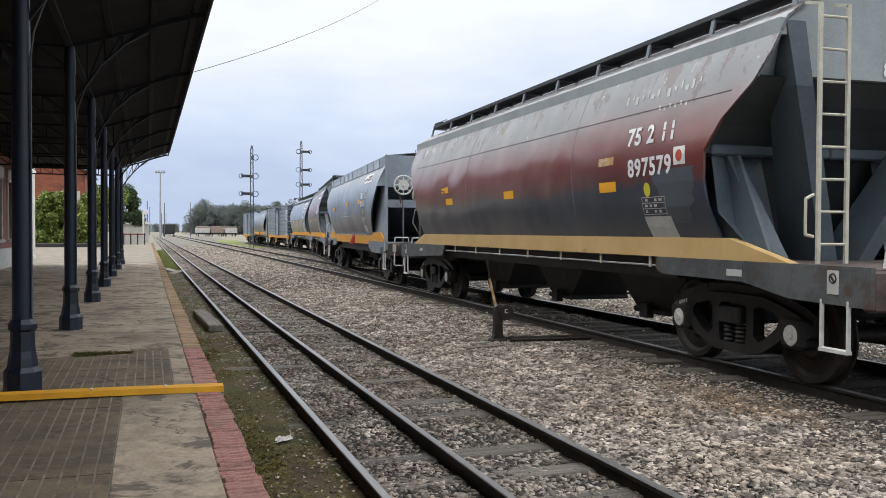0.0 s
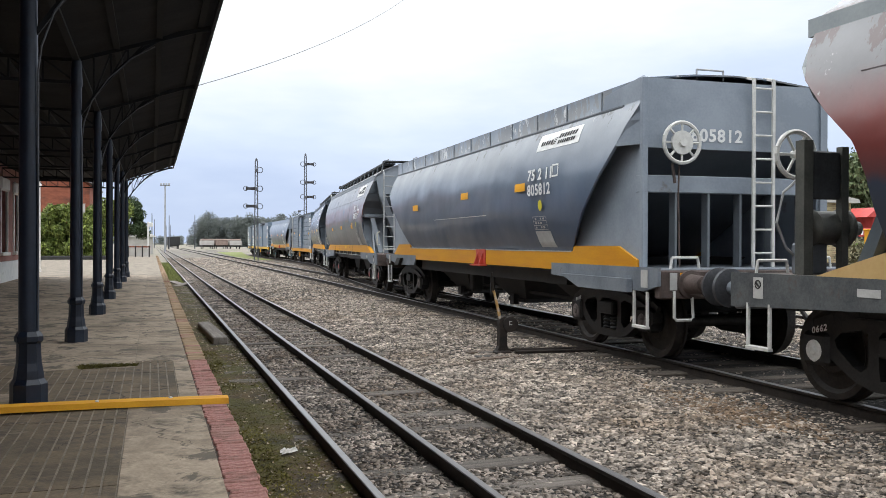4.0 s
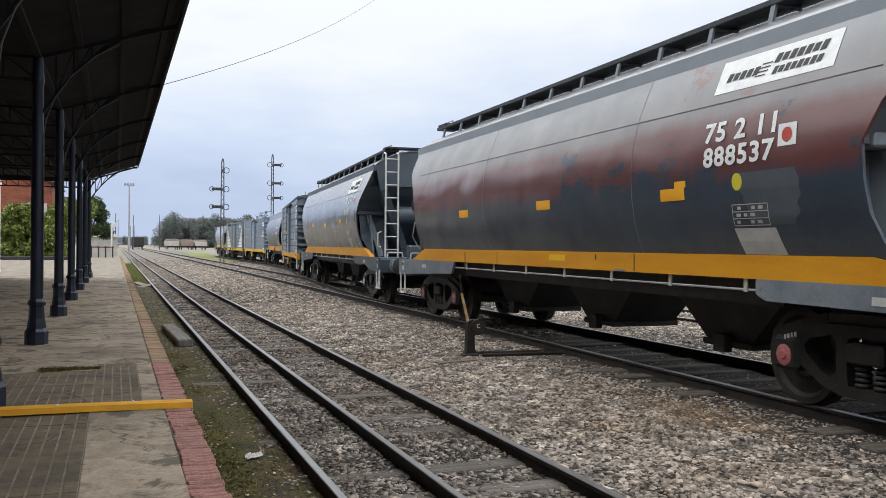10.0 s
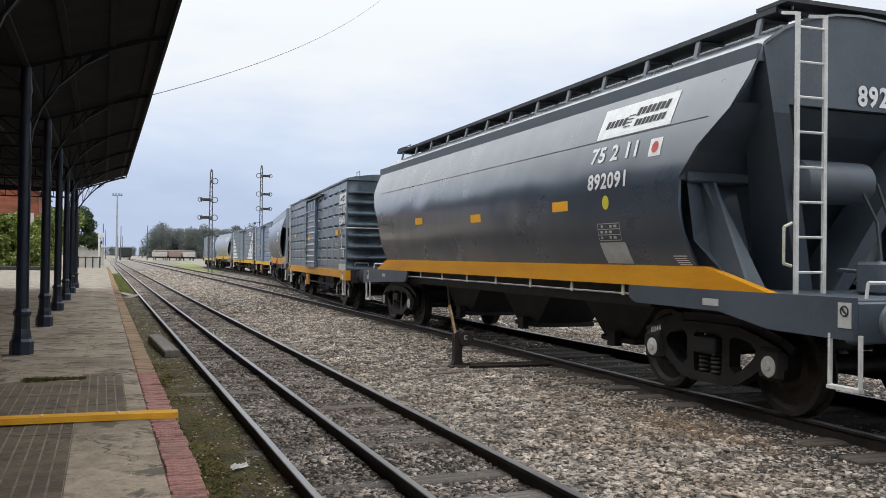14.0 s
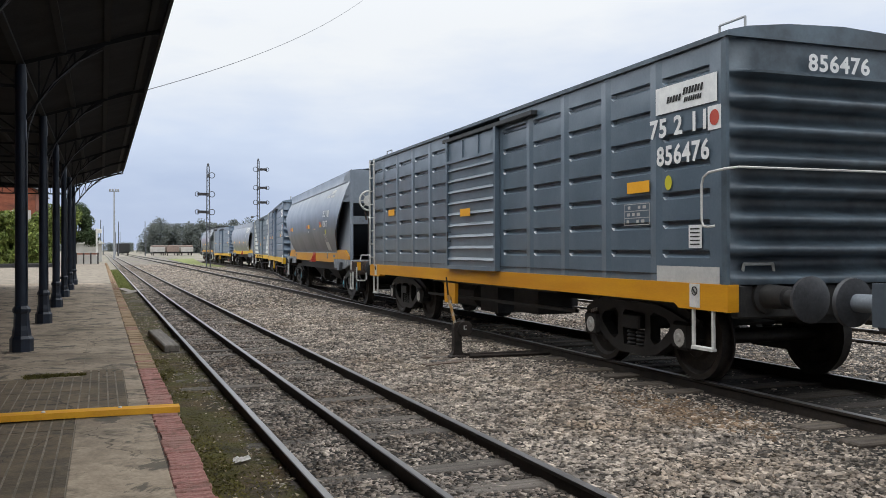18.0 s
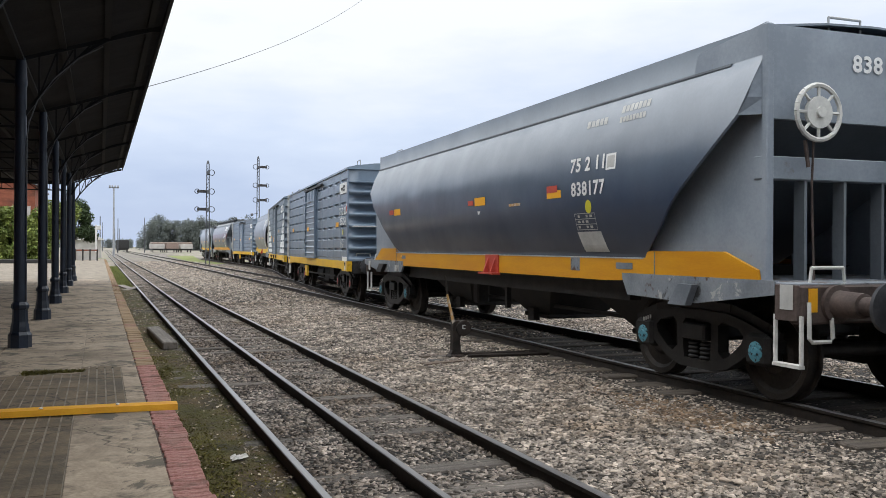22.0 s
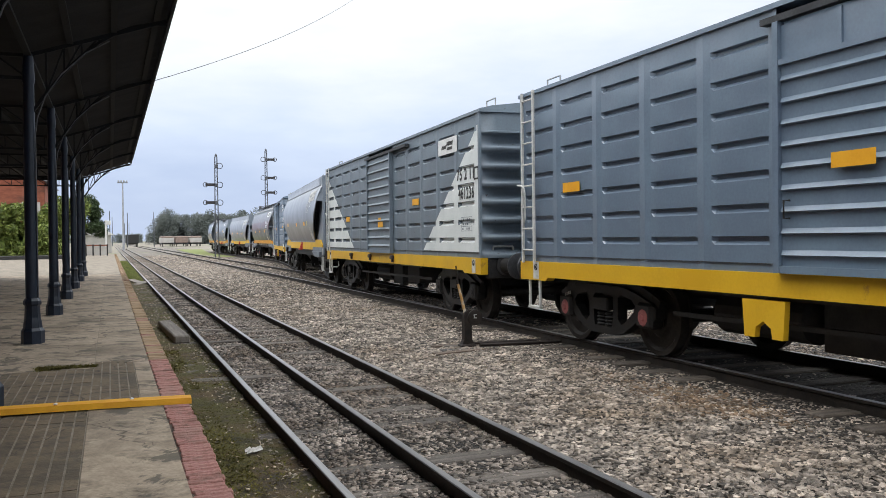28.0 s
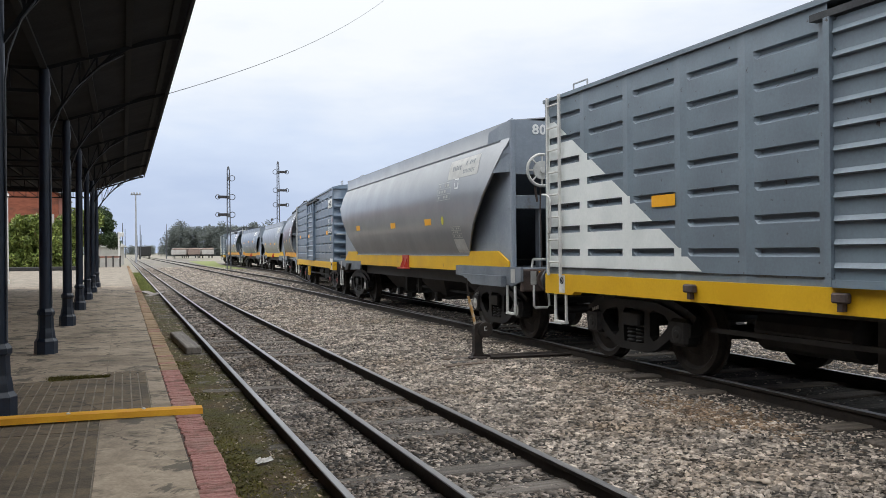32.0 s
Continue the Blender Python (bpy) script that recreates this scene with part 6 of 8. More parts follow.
def end_text(parent, body, x, y, z, h, mat=None, tall=1.0):
    tv, fs = text_mesh(body, h * 0.8)
    for gv, gf in pieces(tv, fs):
        me = bpy.data.meshes.new("end_figure")
        me.from_pydata([(x + p, y - 0.012, z + q * tall) for p, q in gv], [], gf)
        me.materials.append(mat or letter)
        part("end_figure", me, None, parent)


def ladder_mesh(h, w, steps, hook=True):
    m = Mesh()
    for x in (-w / 2, w / 2):
        m.beam((x, 0, 0), (x, 0, h), 0.04, 0.03, (0, 1, 0))
        if hook:
            m.beam((x, -0.012, h - 0.01), (x, 0.2, h + 0.05), 0.04, 0.03)
    for k in range(steps):
        z = h * (k + 0.6) / steps
        m.rod((-w / 2, 0, z), (w / 2, 0, z), 0.014, 6)
    return m


def handwheel_mesh(r, spokes=6):
    m = Mesh().ring((0, 0, 0), r, 0.025, "y", 22, 6)
    for k in range(spokes):
        a = k * 2 * math.pi / spokes
        m.rod((0, 0, 0), (r * math.cos(a), 0, r * math.sin(a)), 0.016, 5)
    return m.lathe([(-0.05, 0.05), (0.03, 0.05)], 10, "y")


# -- round-topped grain hopper --
HA = [(1.385, 1.40), (1.45, 1.55), (1.525, 1.78), (1.565, 2.05), (1.58, 2.3), (1.582, 2.36), (1.56, 2.65), (1.475, 2.98), (1.355, 3.28), (1.24, 3.54)]
HA_ROOF = [(1.24, 3.54), (1.21, 3.61), (0.98, 3.77), (0.66, 3.90), (0.33, 3.97), (0.0, 3.99)]


def half_a(z):
    return float(np.interp(z, [p[1] for p in HA], [p[0] for p in HA]))


# distance of the tank's front edge from the wagon's front, by height
EDGE_Z = [1.4, 1.7, 1.9, 2.16, 2.4, 2.5, 2.6, 2.8, 3.04, 3.4]
EDGE_USUAL = [2.07, 2.13, 2.18, 2.17, 2.14, 2.08, 1.95, 1.68, 1.42, 1.32]
EDGE_SHORT = [1.75, 1.86, 1.9, 1.91, 1.91, 1.88, 1.8, 1.54, 1.4, 1.28]


def rear_a(z):
    return float(np.interp(z, [1.4, 1.88, 2.16, 2.41, 2.85, 3.14, 3.4], [0.75, 0.66, 0.61, 0.46, -0.08, -0.29, -0.26]))


def rear_short(z):
    return float(np.interp(z, [1.4, 1.88, 2.54, 3.08, 3.4], [0.39, 0.36, 0.28, -0.29, -0.27]))


def shell(prof, y0, y1, thick=0.03, cut=None, rear=None):
    """A thin sheet along y that follows (half width, height), both sides and roof; cut gives each height its own end."""
    ring = [(-x, z) for x, z in prof] + [(x, z) for x, z in prof[::-1]]
    m = Mesh()
    n = len(ring)
    seg = 10
    v = []
    for k in range(seg + 1):
        for x, z in ring:
            a = y0 + (cut(z) if cut else 0.0)
            b = y1 - ((rear or cut)(z) if cut else 0.0)
            v.append((x, a + (b - a) * k / seg, z))
    for k in range(seg + 1):
        for x, z in ring:
            a = y0 + (cut(z) if cut else 0.0)
            b = y1 - ((rear or cut)(z) if cut else 0.0)
            v.append((x * (1 - thick / 1.5), a + (b - a) * k / seg, z - thick * (z - 2) * 0.4))
    o = (seg + 1) * n
    fs = []
    for k in range(seg):
        for i in range(n - 1):
            fs.append((k * n + i, k * n + i + 1, (k + 1) * n + i + 1, (k + 1) * n + i))
            fs.append((o + k * n + i, o + (k + 1) * n + i, o + (k + 1) * n + i + 1, o + k * n + i + 1))
    for k in (0, seg):
        for i in range(n - 1):
            fs.append((k * n + i, k * n + i + 1, o + k * n + i + 1, o + k * n + i))
    return m.add(v, fs)


def end_sheet(Y, cut):
    """The sheet that slopes in under the hood to the lip, then on down to the chutes."""
    m = Mesh()
    v = []
    for z in (3.02, 2.8, 2.6, 2.4, 2.33):
        h = half_a(z) - 0.012
        v += [(-h, Y(1.29 + cut(z)), z), (h, Y(1.29 + cut(z)), z)]
    v += [(-1.5, Y(2.3), 2.3), (1.5, Y(2.3), 2.3), (-1.15, Y(2.95), 1.2), (1.15, Y(2.95), 1.2)]
    n = len(v) // 2
    w = [(x, y + (0.02 if y < 0 else -0.02), z + 0.02) for x, y, z in v]
    k = len(v)
    fs = [(2 * i, 2 * i + 1, 2 * i + 3, 2 * i + 2) for i in range(n - 1)] + [(k + 2 * i, k + 2 * i + 2, k + 2 * i + 3, k + 2 * i + 1) for i in range(n - 1)]
    return m.add(v + w, fs)


def strut_mesh(s, Y, h):
    """A folded strut: flush with the end plate from the eave to a kink, then leaning in and back to the deck."""
    front = [(1.22, h, 3.56), (1.0, h, 3.56), (0.9, h, 2.93), (0.14, h + 0.5, 1.19), (0.34, h + 0.5, 1.19), (1.1, h, 2.93)]
    back = [(1.22, h + 0.06, 3.56), (1.0, h + 0.06, 3.56), (0.9, h + 0.42, 2.93), (0.14, h + 1.15, 1.19), (0.34, h + 1.15, 1.19), (1.1, h + 0.42, 2.93)]
    v = [(s * x, Y(d), z) for x, d, z in front + back]
    return Mesh().add(v, [(0, 1, 2, 5), (5, 2, 3, 4), (6, 11, 8, 7), (11, 10, 9, 8), (0, 5, 11, 6), (5, 4, 10, 11), (1, 7, 8, 2), (2, 8, 9, 3), (3, 9, 10, 4), (0, 6, 7, 1)])


def wing_mesh(s, Y, h, cut):
    """The facet that closes the tank's flared edge against the strut, from the eave down to its level lower edge."""
    zs = (3.5, 3.38, 3.24, 3.12, 3.02)
    v = []
    for z in zs:
        q = (3.56 - z) / 0.63
        v += [(s * (1.21 - 0.12 * q), Y(h + 0.04 + 0.3 * q), z), (s * (half_a(z) - 0.004), Y(1.3 + cut(z) - 0.004), z)]
    n = len(v)
    w = [(x * 0.985, y + (0.02 if y < 0 else -0.02), z) for x, y, z in v]
    k = len(zs)
    fs = [(2 * i, 2 * i + 1, 2 * i + 3, 2 * i + 2) for i in range(k - 1)] + [(n + 2 * i, n + 2 * i + 2, n + 2 * i + 3, n + 2 * i + 1) for i in range(k - 1)]
    return Mesh().add(v + w, fs + [(2 * k - 2, 2 * k - 1, n + 2 * k - 1, n + 2 * k - 2), (0, n, n + 1, 1)])


def chutes(parent, key, positions, top, w, reach):
    me = cached(key, lambda: Mesh().add([(-w, -reach, top), (w, -reach, top), (w, reach, top), (-w, reach, top), (-0.5, -0.4, 0.42), (0.5, -0.4, 0.42), (0.5, 0.4, 0.42), (-0.5, 0.4, 0.42)], [(0, 1, 5, 4), (1, 2, 6, 5), (2, 3, 7, 6), (3, 0, 4, 7), (4, 5, 6, 7), (3, 2, 1, 0)]).cbox(-0.55, 0.55, -0.44, 0.44, 0.35, 0.43, 0.02).box(-0.64, -0.53, -0.1, 0.1, 0.3, 0.5).data("discharge_chute", chute_m))
    for y in positions:
        part("discharge_chute", me, None, parent).matrix_basis = pose(0, y, 0)


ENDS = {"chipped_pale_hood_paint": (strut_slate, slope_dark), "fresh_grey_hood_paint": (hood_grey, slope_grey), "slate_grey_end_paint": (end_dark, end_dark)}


def hopper_round(label, body, hood, sill, cap, front_text, marks, rear_gear, piping=False, L=15.2):
    edge, back = (EDGE_SHORT, rear_short) if hood is hood_grey else (EDGE_USUAL, rear_a)
    cut_a = lambda z: float(np.interp(z, EDGE_Z, edge)) - 1.3
    keep = lambda k, m: cached((L, k), m)
    f = -L / 2
    wg = thing("round_hopper_wagon", label, "hopper wagon", "wagons of the moving train")
    key = ("ra", body.name)
    arm, slope = ENDS[hood.name]
    ramp = 1.0 if hood is hood_grey else 1.2
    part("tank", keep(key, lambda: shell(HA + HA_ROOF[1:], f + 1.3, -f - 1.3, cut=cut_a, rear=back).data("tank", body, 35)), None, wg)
    for d in (() if body is body_slate else (5.3, 9.9)):
        part("weld_seam", keep(("wsA", d), lambda: shell([(x + 0.003, z) for x, z in HA], f + d, f + d + 0.008, 0.01).data("weld_seam", deck_grey)), None, wg)
    # end hoods, slope sheets, struts
    hood_ring = [(-0.95, 3.03), (-1.16, 3.5), (-1.2, 3.55)] + [(-x * 0.94, z) for x, z in HA_ROOF[1:]] + [(x * 0.94, z) for x, z in HA_ROOF[-2:0:-1]] + [(1.2, 3.55), (1.16, 3.5), (0.95, 3.03)]
    for e in (-1, 1):
        Y = lambda d: e * (L / 2 - d)
        # the end plate stands h back from the beam, and the lip under it l back
        h, l = (1.35, 1.3 + cut_a(2.36)) if e < 0 else (1.24, 1.3 + back(2.36) + 0.3)
        edge_at = cut_a if e < 0 else back
        part("end_hood", keep(("hood", hood.name, e), lambda: Mesh().prism(hood_ring if e < 0 else [(x * 0.97, z - 0.02) for x, z in hood_ring], Y(h), Y(h + 0.25)).data("end_hood", hood)), None, wg)
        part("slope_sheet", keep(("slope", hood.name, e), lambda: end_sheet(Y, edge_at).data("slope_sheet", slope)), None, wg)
        for s in (-1, 1):
            part("strut", keep(("strut", hood.name, e, s), lambda: strut_mesh(s, Y, h - 0.04).data("strut", arm)), None, wg)
            part("end_wing", keep(("wing", hood.name, e, s), lambda: wing_mesh(s, Y, h, edge_at).data("end_wing", hood)), None, wg)
            part("side_strut", keep(("ss", hood.name, e, s), lambda: Mesh().beam((s * 1.24, Y(l + 0.02), 2.3), (s * 1.0, Y(1.64), 1.19), 0.14, 0.1, (0, 1, 0)).data("side_strut", arm)), None, wg)
            part("side_beam", keep(("sb", hood.name, e, s), lambda: Mesh().cbox(min(s * 1.5, s * 0.002), max(s * 1.5, s * 0.002), min(Y(l - 0.06), Y(l + 0.16)), max(Y(l - 0.06), Y(l + 0.16)), 2.3, 2.42, 0.02).data("side_beam", arm)), None, wg)
            part("side_sheet", keep(("sh", hood.name, e, s), lambda: Mesh().slab([(Y(1.45), 1.19), (Y(2.02), 2.3), (Y(3.0), 2.3), (Y(3.1), 1.19)], s * 1.25, s * 1.21).add([(s * 1.24, Y(1.6), 1.19), (s * 0.7, Y(2.0), 1.19), (s * 0.75, Y(2.3), 2.3), (s * 1.5, Y(2.12), 2.3), (s * 1.46, Y(2.05), 1.7)], [(0, 1, 2, 3, 4)]).data("side_sheet", arm)), None, wg)
        part("deck", keep(("deckA", body is body_slate, e), lambda: Mesh().cbox(-1.4, 1.4, min(Y(0.02), Y(3.3)), max(Y(0.02), Y(3.3)), 1.12, 1.19, 0.01).data("deck", end_dark if body is body_slate else deck_rust)), None, wg)
        part("end_beam", keep(("eb", body is body_slate, e), lambda: Mesh().cbox(-1.38, 1.38, min(Y(0), Y(0.14)), max(Y(0), Y(0.14)), 0.82, 1.17, 0.02).data("end_beam", end_dark if body is body_slate else (deck_rust if e < 0 else deck_grey))), None, wg)
        for s in (-1, 1):
            part("side_plate", keep(("spA", body.name, e, s), lambda: Mesh().slab([(Y(0.0), 0.85), (Y(1.0), 0.87), (Y(1.7), 0.99), (Y(3.2), 1.0), (Y(3.34), 1.06), (Y(3.34), 1.2), (Y(0.0), 1.2)] if e < 0 else [(Y(0.0), 0.85), (Y(2.7), 0.95), (Y(3.45), 0.97), (Y(3.6), 1.17), (Y(3.6), 1.2), (Y(0.0), 1.2)], s * 1.415, s * 1.37).data("side_plate", end_dark if body is body_slate else (deck_grime if body is body_red1 else deck_grey))), None, wg)
            tag = 0.02 if e < 0 and body is body_slate else (0.27 if e > 0 and hood is hood_grey else 0.36)
            for a, c, p, q in ((tag, tag + 0.14, 0.95, 1.16), (1.7, 1.95, 1.04, 1.11)):
                if a < 1:
                    part("label_disc", keep(("ldA", e, s), lambda: Mesh().ring((s * 1.422, Y(tag + 0.07), 1.09), 0.04, 0.007, "x", 14, 5).beam((s * 1.422, Y(tag + 0.07) - 0.025, 1.065), (s * 1.422, Y(tag + 0.07) + 0.025, 1.115), 0.03, 0.008).data("label_disc", frame_dark)), None, wg)
                part("label_plate", keep(("lb", e, s, a), lambda: Mesh().box(s * 1.416, s * 1.421, min(Y(a), Y(c)), max(Y(a), Y(c)), p, q).data("label_plate", pale_plate)), None, wg)
    for s in (-1, 1):
        part("side_sill", keep(("sillA", sill.name, s), lambda: Mesh().slab([(f + 1.0, 1.2), (f + 1.95, 1.43), (-f - 0.82 - ramp, 1.43), (-f - ramp, 1.2)], s * 1.41, s * 1.3).data("side_sill", sill)), None, wg)
        # near-black beam behind the sill, filling in the sill's shadow
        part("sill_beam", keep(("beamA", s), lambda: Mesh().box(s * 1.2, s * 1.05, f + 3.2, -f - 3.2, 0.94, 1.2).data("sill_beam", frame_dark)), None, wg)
        rodm = lambda: Mesh().pipe([(s * 1.36, f + 3.3, 1.09), (s * 1.36, -f - 3.3, 1.09)], 0.013, 6).data("foot_rail", grey_rail)
        part("foot_rail", keep(("foot", s), rodm), None, wg)
        for k in range(7):
            part("stanchion", keep(("stan", s), lambda: Mesh().box(s * 1.375 - 0.008, s * 1.375 + 0.008, -0.025, 0.025, 1.07, 1.21).data("stanchion", cream_rail)), None, wg).matrix_basis = pose(0, f + 3.53 + k * 1.27, 0)
        part("eave_beam", keep(("eave", hood.name, s), lambda: Mesh().slab([(f + 1.33, 3.42), (-f - 0.95, 3.42), (-f - 0.95, 3.585), (f + 1.33, 3.585)], s * 1.285, s * 1.2).data("eave_beam", hood)), None, wg)
        part("seam", keep(("seam", body.name, s), lambda: Mesh().slab([(f + 1.8, 2.936), (-f - 1.8, 2.936), (-f - 1.8, 2.943), (f + 1.8, 2.943)], s * (half_a(2.94) + 0.006), s * half_a(2.94) - s * 0.02).data("seam", body)), None, wg)
        # roof walk on brackets
        part("roof_walk", keep(("walk", s), lambda: Mesh().box(s * 0.95, s * 0.58, f + 1.45, -f - 1.25, 3.95, 3.99).box(s * 0.96, s * 0.93, f + 1.45, -f - 1.25, 3.955, 4.01).data("roof_walk", roofwalk_m)), None, wg)
        steps = [-f - 1.19 - 1.41 * k for k in range(10)] if hood is hood_chipped else [f + 1.7 + k * (L - 3.4) / 12 for k in range(13)]
        for y in steps:
            part("walk_bracket", keep(("wb", s), lambda: Mesh().beam((s * 0.98, 0, 3.74), (s * 0.93, 0, 3.955), 0.07, 0.03, (1, 0, 0)).beam((s * 0.93, 0, 3.94), (s * 0.6, 0, 3.94), 0.04, 0.03).data("walk_bracket", end_grey)), None, wg).matrix_basis = pose(0, y, 0)
    part("hatch_cover", keep("hatch", lambda: Mesh().cbox(-0.4, 0.4, f + 2.0, -f - 2.0, 3.97, 4.03, 0.03).data("hatch_cover", roofwalk_m)), None, wg)
    for e in (-1, 1):
        part("cross_walk", keep(("xw", e), lambda: Mesh().box(-0.95, 0.95, min(e * (L / 2 - 1.3), e * (L / 2 - 1.75)), max(e * (L / 2 - 1.3), e * (L / 2 - 1.75)), 4.02, 4.06).data("cross_walk", roofwalk_m)), None, wg)
        part("roof_handle", keep("rh", lambda: Mesh().pipe([(-0.2, 0, 0), (-0.2, 0, 0.13), (0.2, 0, 0.13), (0.2, 0, 0)], 0.013).data("roof_handle", grey_rail)), None, wg).matrix_basis = pose(-0.8, e * (L / 2 - 1.6), 3.98, 0, 0, 90)
    rails = grey_rail if hood is hood_grey else (cream_rail if hood is hood_chipped else white_rail)
    tall = 2.66 if hood is end_dark else 2.5

    def front_ladder():
        if hood is not hood_grey:
            return ladder_mesh(tall, 0.33, 8).data("ladder", rails)
        # one rail reaches up to the hood's rim, the other ends at its lower edge
        m = Mesh().hose([(-0.16, 0, 0), (-0.16, 0, 2.42), (-0.16, 0.02, 2.5), (-0.16, 0.09, 2.55), (-0.16, 0.22, 2.56)], 0.022, 6).beam((0.16, 0, 0), (0.16, 0, 1.8), 0.035, 0.03, (0, 1, 0))
        for k in range(8):
            z = 0.2 + 0.31 * k
            m.rod((-0.16, 0, z), (0.16, 0, z), 0.014, 6)
            if z > 1.85:
                m.rod((0.16, 0, z), (0.16, 0.2, z), 0.014, 6)
        return m.data("ladder", rails)

    part("ladder", keep(("ladderF", rails.name), front_ladder), None, wg).matrix_basis = pose(-0.84, f + 1.1, 1.19)
    part("grab_iron", keep("gi", lambda: Mesh().pipe([(0.0, 0, 0), (-0.09, 0, 0.02), (-0.09, 0, 0.36), (0.0, 0, 0.4)], 0.016).data("grab_iron", cream_rail)), None, wg).matrix_basis = pose(-1.13, f + 1.02, 1.45)
    part("ladder", keep(("ladderA", rails.name), lambda: ladder_mesh(2.5, 0.38, 8).data("ladder", rails)), None, wg).matrix_basis = pose(0.93, -f - 1.02, 1.19, 0, 0, 180)
    for e in (-1, 1):
        part("stub_sill", keep(("csA", e), lambda: Mesh().box(-0.3, 0.3, min(e * (L / 2 - 0.1), e * (L / 2 - 3.6)), max(e * (L / 2 - 0.1), e * (L / 2 - 3.6)), 0.75, 1.12).data("stub_sill", frame_dark)), None, wg)
    chutes(wg, "chuteA", (-2.75, 0.2, 3.15), 1.38, 0.6, 1.46)
    if hood is hood_grey:
        for d0, d1, z0, z1, m_ in ((7.26, 7.75, 1.3, 1.385, lime_sill), (11.125, 11.155, 1.08, 1.38, deck_rust), (5.48, 5.5, 1.21, 1.42, deck_rust), (9.655, 9.665, 1.21, 1.42, deck_rust), (6.395, 6.425, 1.33, 1.4, frame_dark), (5.7, 5.95, 1.2, 1.225, deck_grey)):
            part("paint_patch", Mesh().box(-1.4145, -1.4115, f + d0, f + d1, z0, z1), m_, wg)
    if rear_gear:
        Yr = -f
        part("brake_post", keep("bs", lambda: Mesh().box(-1.12, -1.01, Yr - 0.72, Yr - 0.6, 1.19, 2.5).data("brake_post", brake_olive)), None, wg)
        part("brake_post", keep("bs2", lambda: Mesh().box(-0.66, -0.58, Yr - 0.72, Yr - 0.64, 1.19, 2.45).data("brake_post", brake_olive)), None, wg)
        part("brake_box", keep("bb", lambda: Mesh().cbox(-1.005, -0.665, Yr - 0.71, Yr - 0.63, 1.93, 2.4, 0.015).data("brake_box", roofwalk_m)), None, wg)
        part("valve_box", keep("vbR", lambda: Mesh().cbox(-1.0, -0.72, Yr - 0.6, Yr - 0.4, 1.19, 1.5, 0.015).data("valve_box", end_grey)), None, wg, "pale grey box")
        part("hand_wheel", keep(("hwA", hood.name), lambda: handwheel_mesh(0.23).data("hand_wheel", white_rail if hood is hood_chipped else roofwalk_m)), None, wg).matrix_basis = pose(-1.03, Yr - 0.5, 2.38)
        part("air_reservoir", keep("ar", lambda: Mesh().lathe([(-0.98, 0.1), (-0.94, 0.165), (-0.9, 0.185), (-0.86, 0.17), (-0.56, 0.17), (-0.53, 0.2), (-0.49, 0.2), (-0.46, 0.16), (-0.38, 0.08), (-0.3, 0.07), (-0.29, 0.03)], 20, "x", (0, Yr - 0.55, 1.65)).data("air_reservoir", brake_olive, 40)), None, wg)
        part("brake_pipe", keep("bpR", lambda: Mesh().hose([(-1.0, Yr - 0.6, 2.2), (-1.22, Yr - 0.55, 2.0), (-1.26, Yr - 0.5, 1.7), (-1.1, Yr - 0.45, 1.45), (-0.85, Yr - 0.4, 1.3)], 0.014, 6).data("brake_pipe", grey_rail)), None, wg)
    if piping:
        part("end_reservoir", keep("er", lambda: Mesh().lathe([(-0.5, 0.1), (-0.42, 0.22), (0.42, 0.22), (0.5, 0.1)], 18, "x", (-0.2, f + 1.55, 2.3)).data("end_reservoir", end_dark, 50)), None, wg)
        part("end_pipe", keep("ep", lambda: Mesh().pipe([(0.05, f + 1.4, 2.3), (0.2, f + 1.3, 1.9), (0.15, f + 1.2, 1.5), (-0.2, f + 1.1, 1.4), (-0.6, f + 1.0, 1.42)], 0.02).data("end_pipe", roofwalk_m)), None, wg)
        part("end_pipe", keep("ep2", lambda: Mesh().pipe([(0.3, f + 1.4, 2.3), (0.42, f + 1.3, 1.8), (0.3, f + 1.1, 1.35), (-0.5, f + 0.9, 1.3)], 0.02).data("end_pipe", roofwalk_m)), None, wg)
        part("valve_box", keep("vb", lambda: Mesh().cbox(-0.5, -0.1, f + 0.6, f + 0.9, 1.19, 1.5, 0.03).data("valve_box", end_dark)), None, wg)
        part("valve_box", keep("vb2", lambda: Mesh().cbox(0.35, 0.55, f + 0.4, f + 0.6, 1.19, 1.75, 0.03).data("valve_box", end_dark)), None, wg)
    end_gear(wg, L, True, deck_grey if body is body_slate else None, True, (0.1 if body is body_slate else 0.42, 0.27 if hood is hood_grey else 0.42))
    wheels = build_bogie(wg, f + 2.3, cap, "0346" if body is body_slate else "") + build_bogie(wg, -f - 1.85, cap, "0662" if body is body_red1 else "")
    side_marks(wg, L, half_a, marks)
    if front_text:
        end_text(wg, front_text, 0.39 if body is body_slate else 0.35, f + 1.35, 3.165 if body is body_slate else 3.14, 0.215 if body is body_slate else 0.19, None, 1.18 if body is body_slate else 1.0)
    return wg, L, wheels


# -- square-ended hopper --
HB = [(1.36, 1.36), (1.44, 1.5), (1.52, 1.75), (1.57, 1.95), (1.58, 2.1), (1.59, 2.4), (1.56, 2.75), (1.47, 3.05), (1.36, 3.28)]
HB_TOP = [(1.36, 3.28), (1.34, 3.31), (1.34, 3.58), (0.6, 3.66), (0.0, 3.68)]


def half_b(z):
    return float(np.interp(z, [p[1] for p in HB], [p[0] for p in HB]))


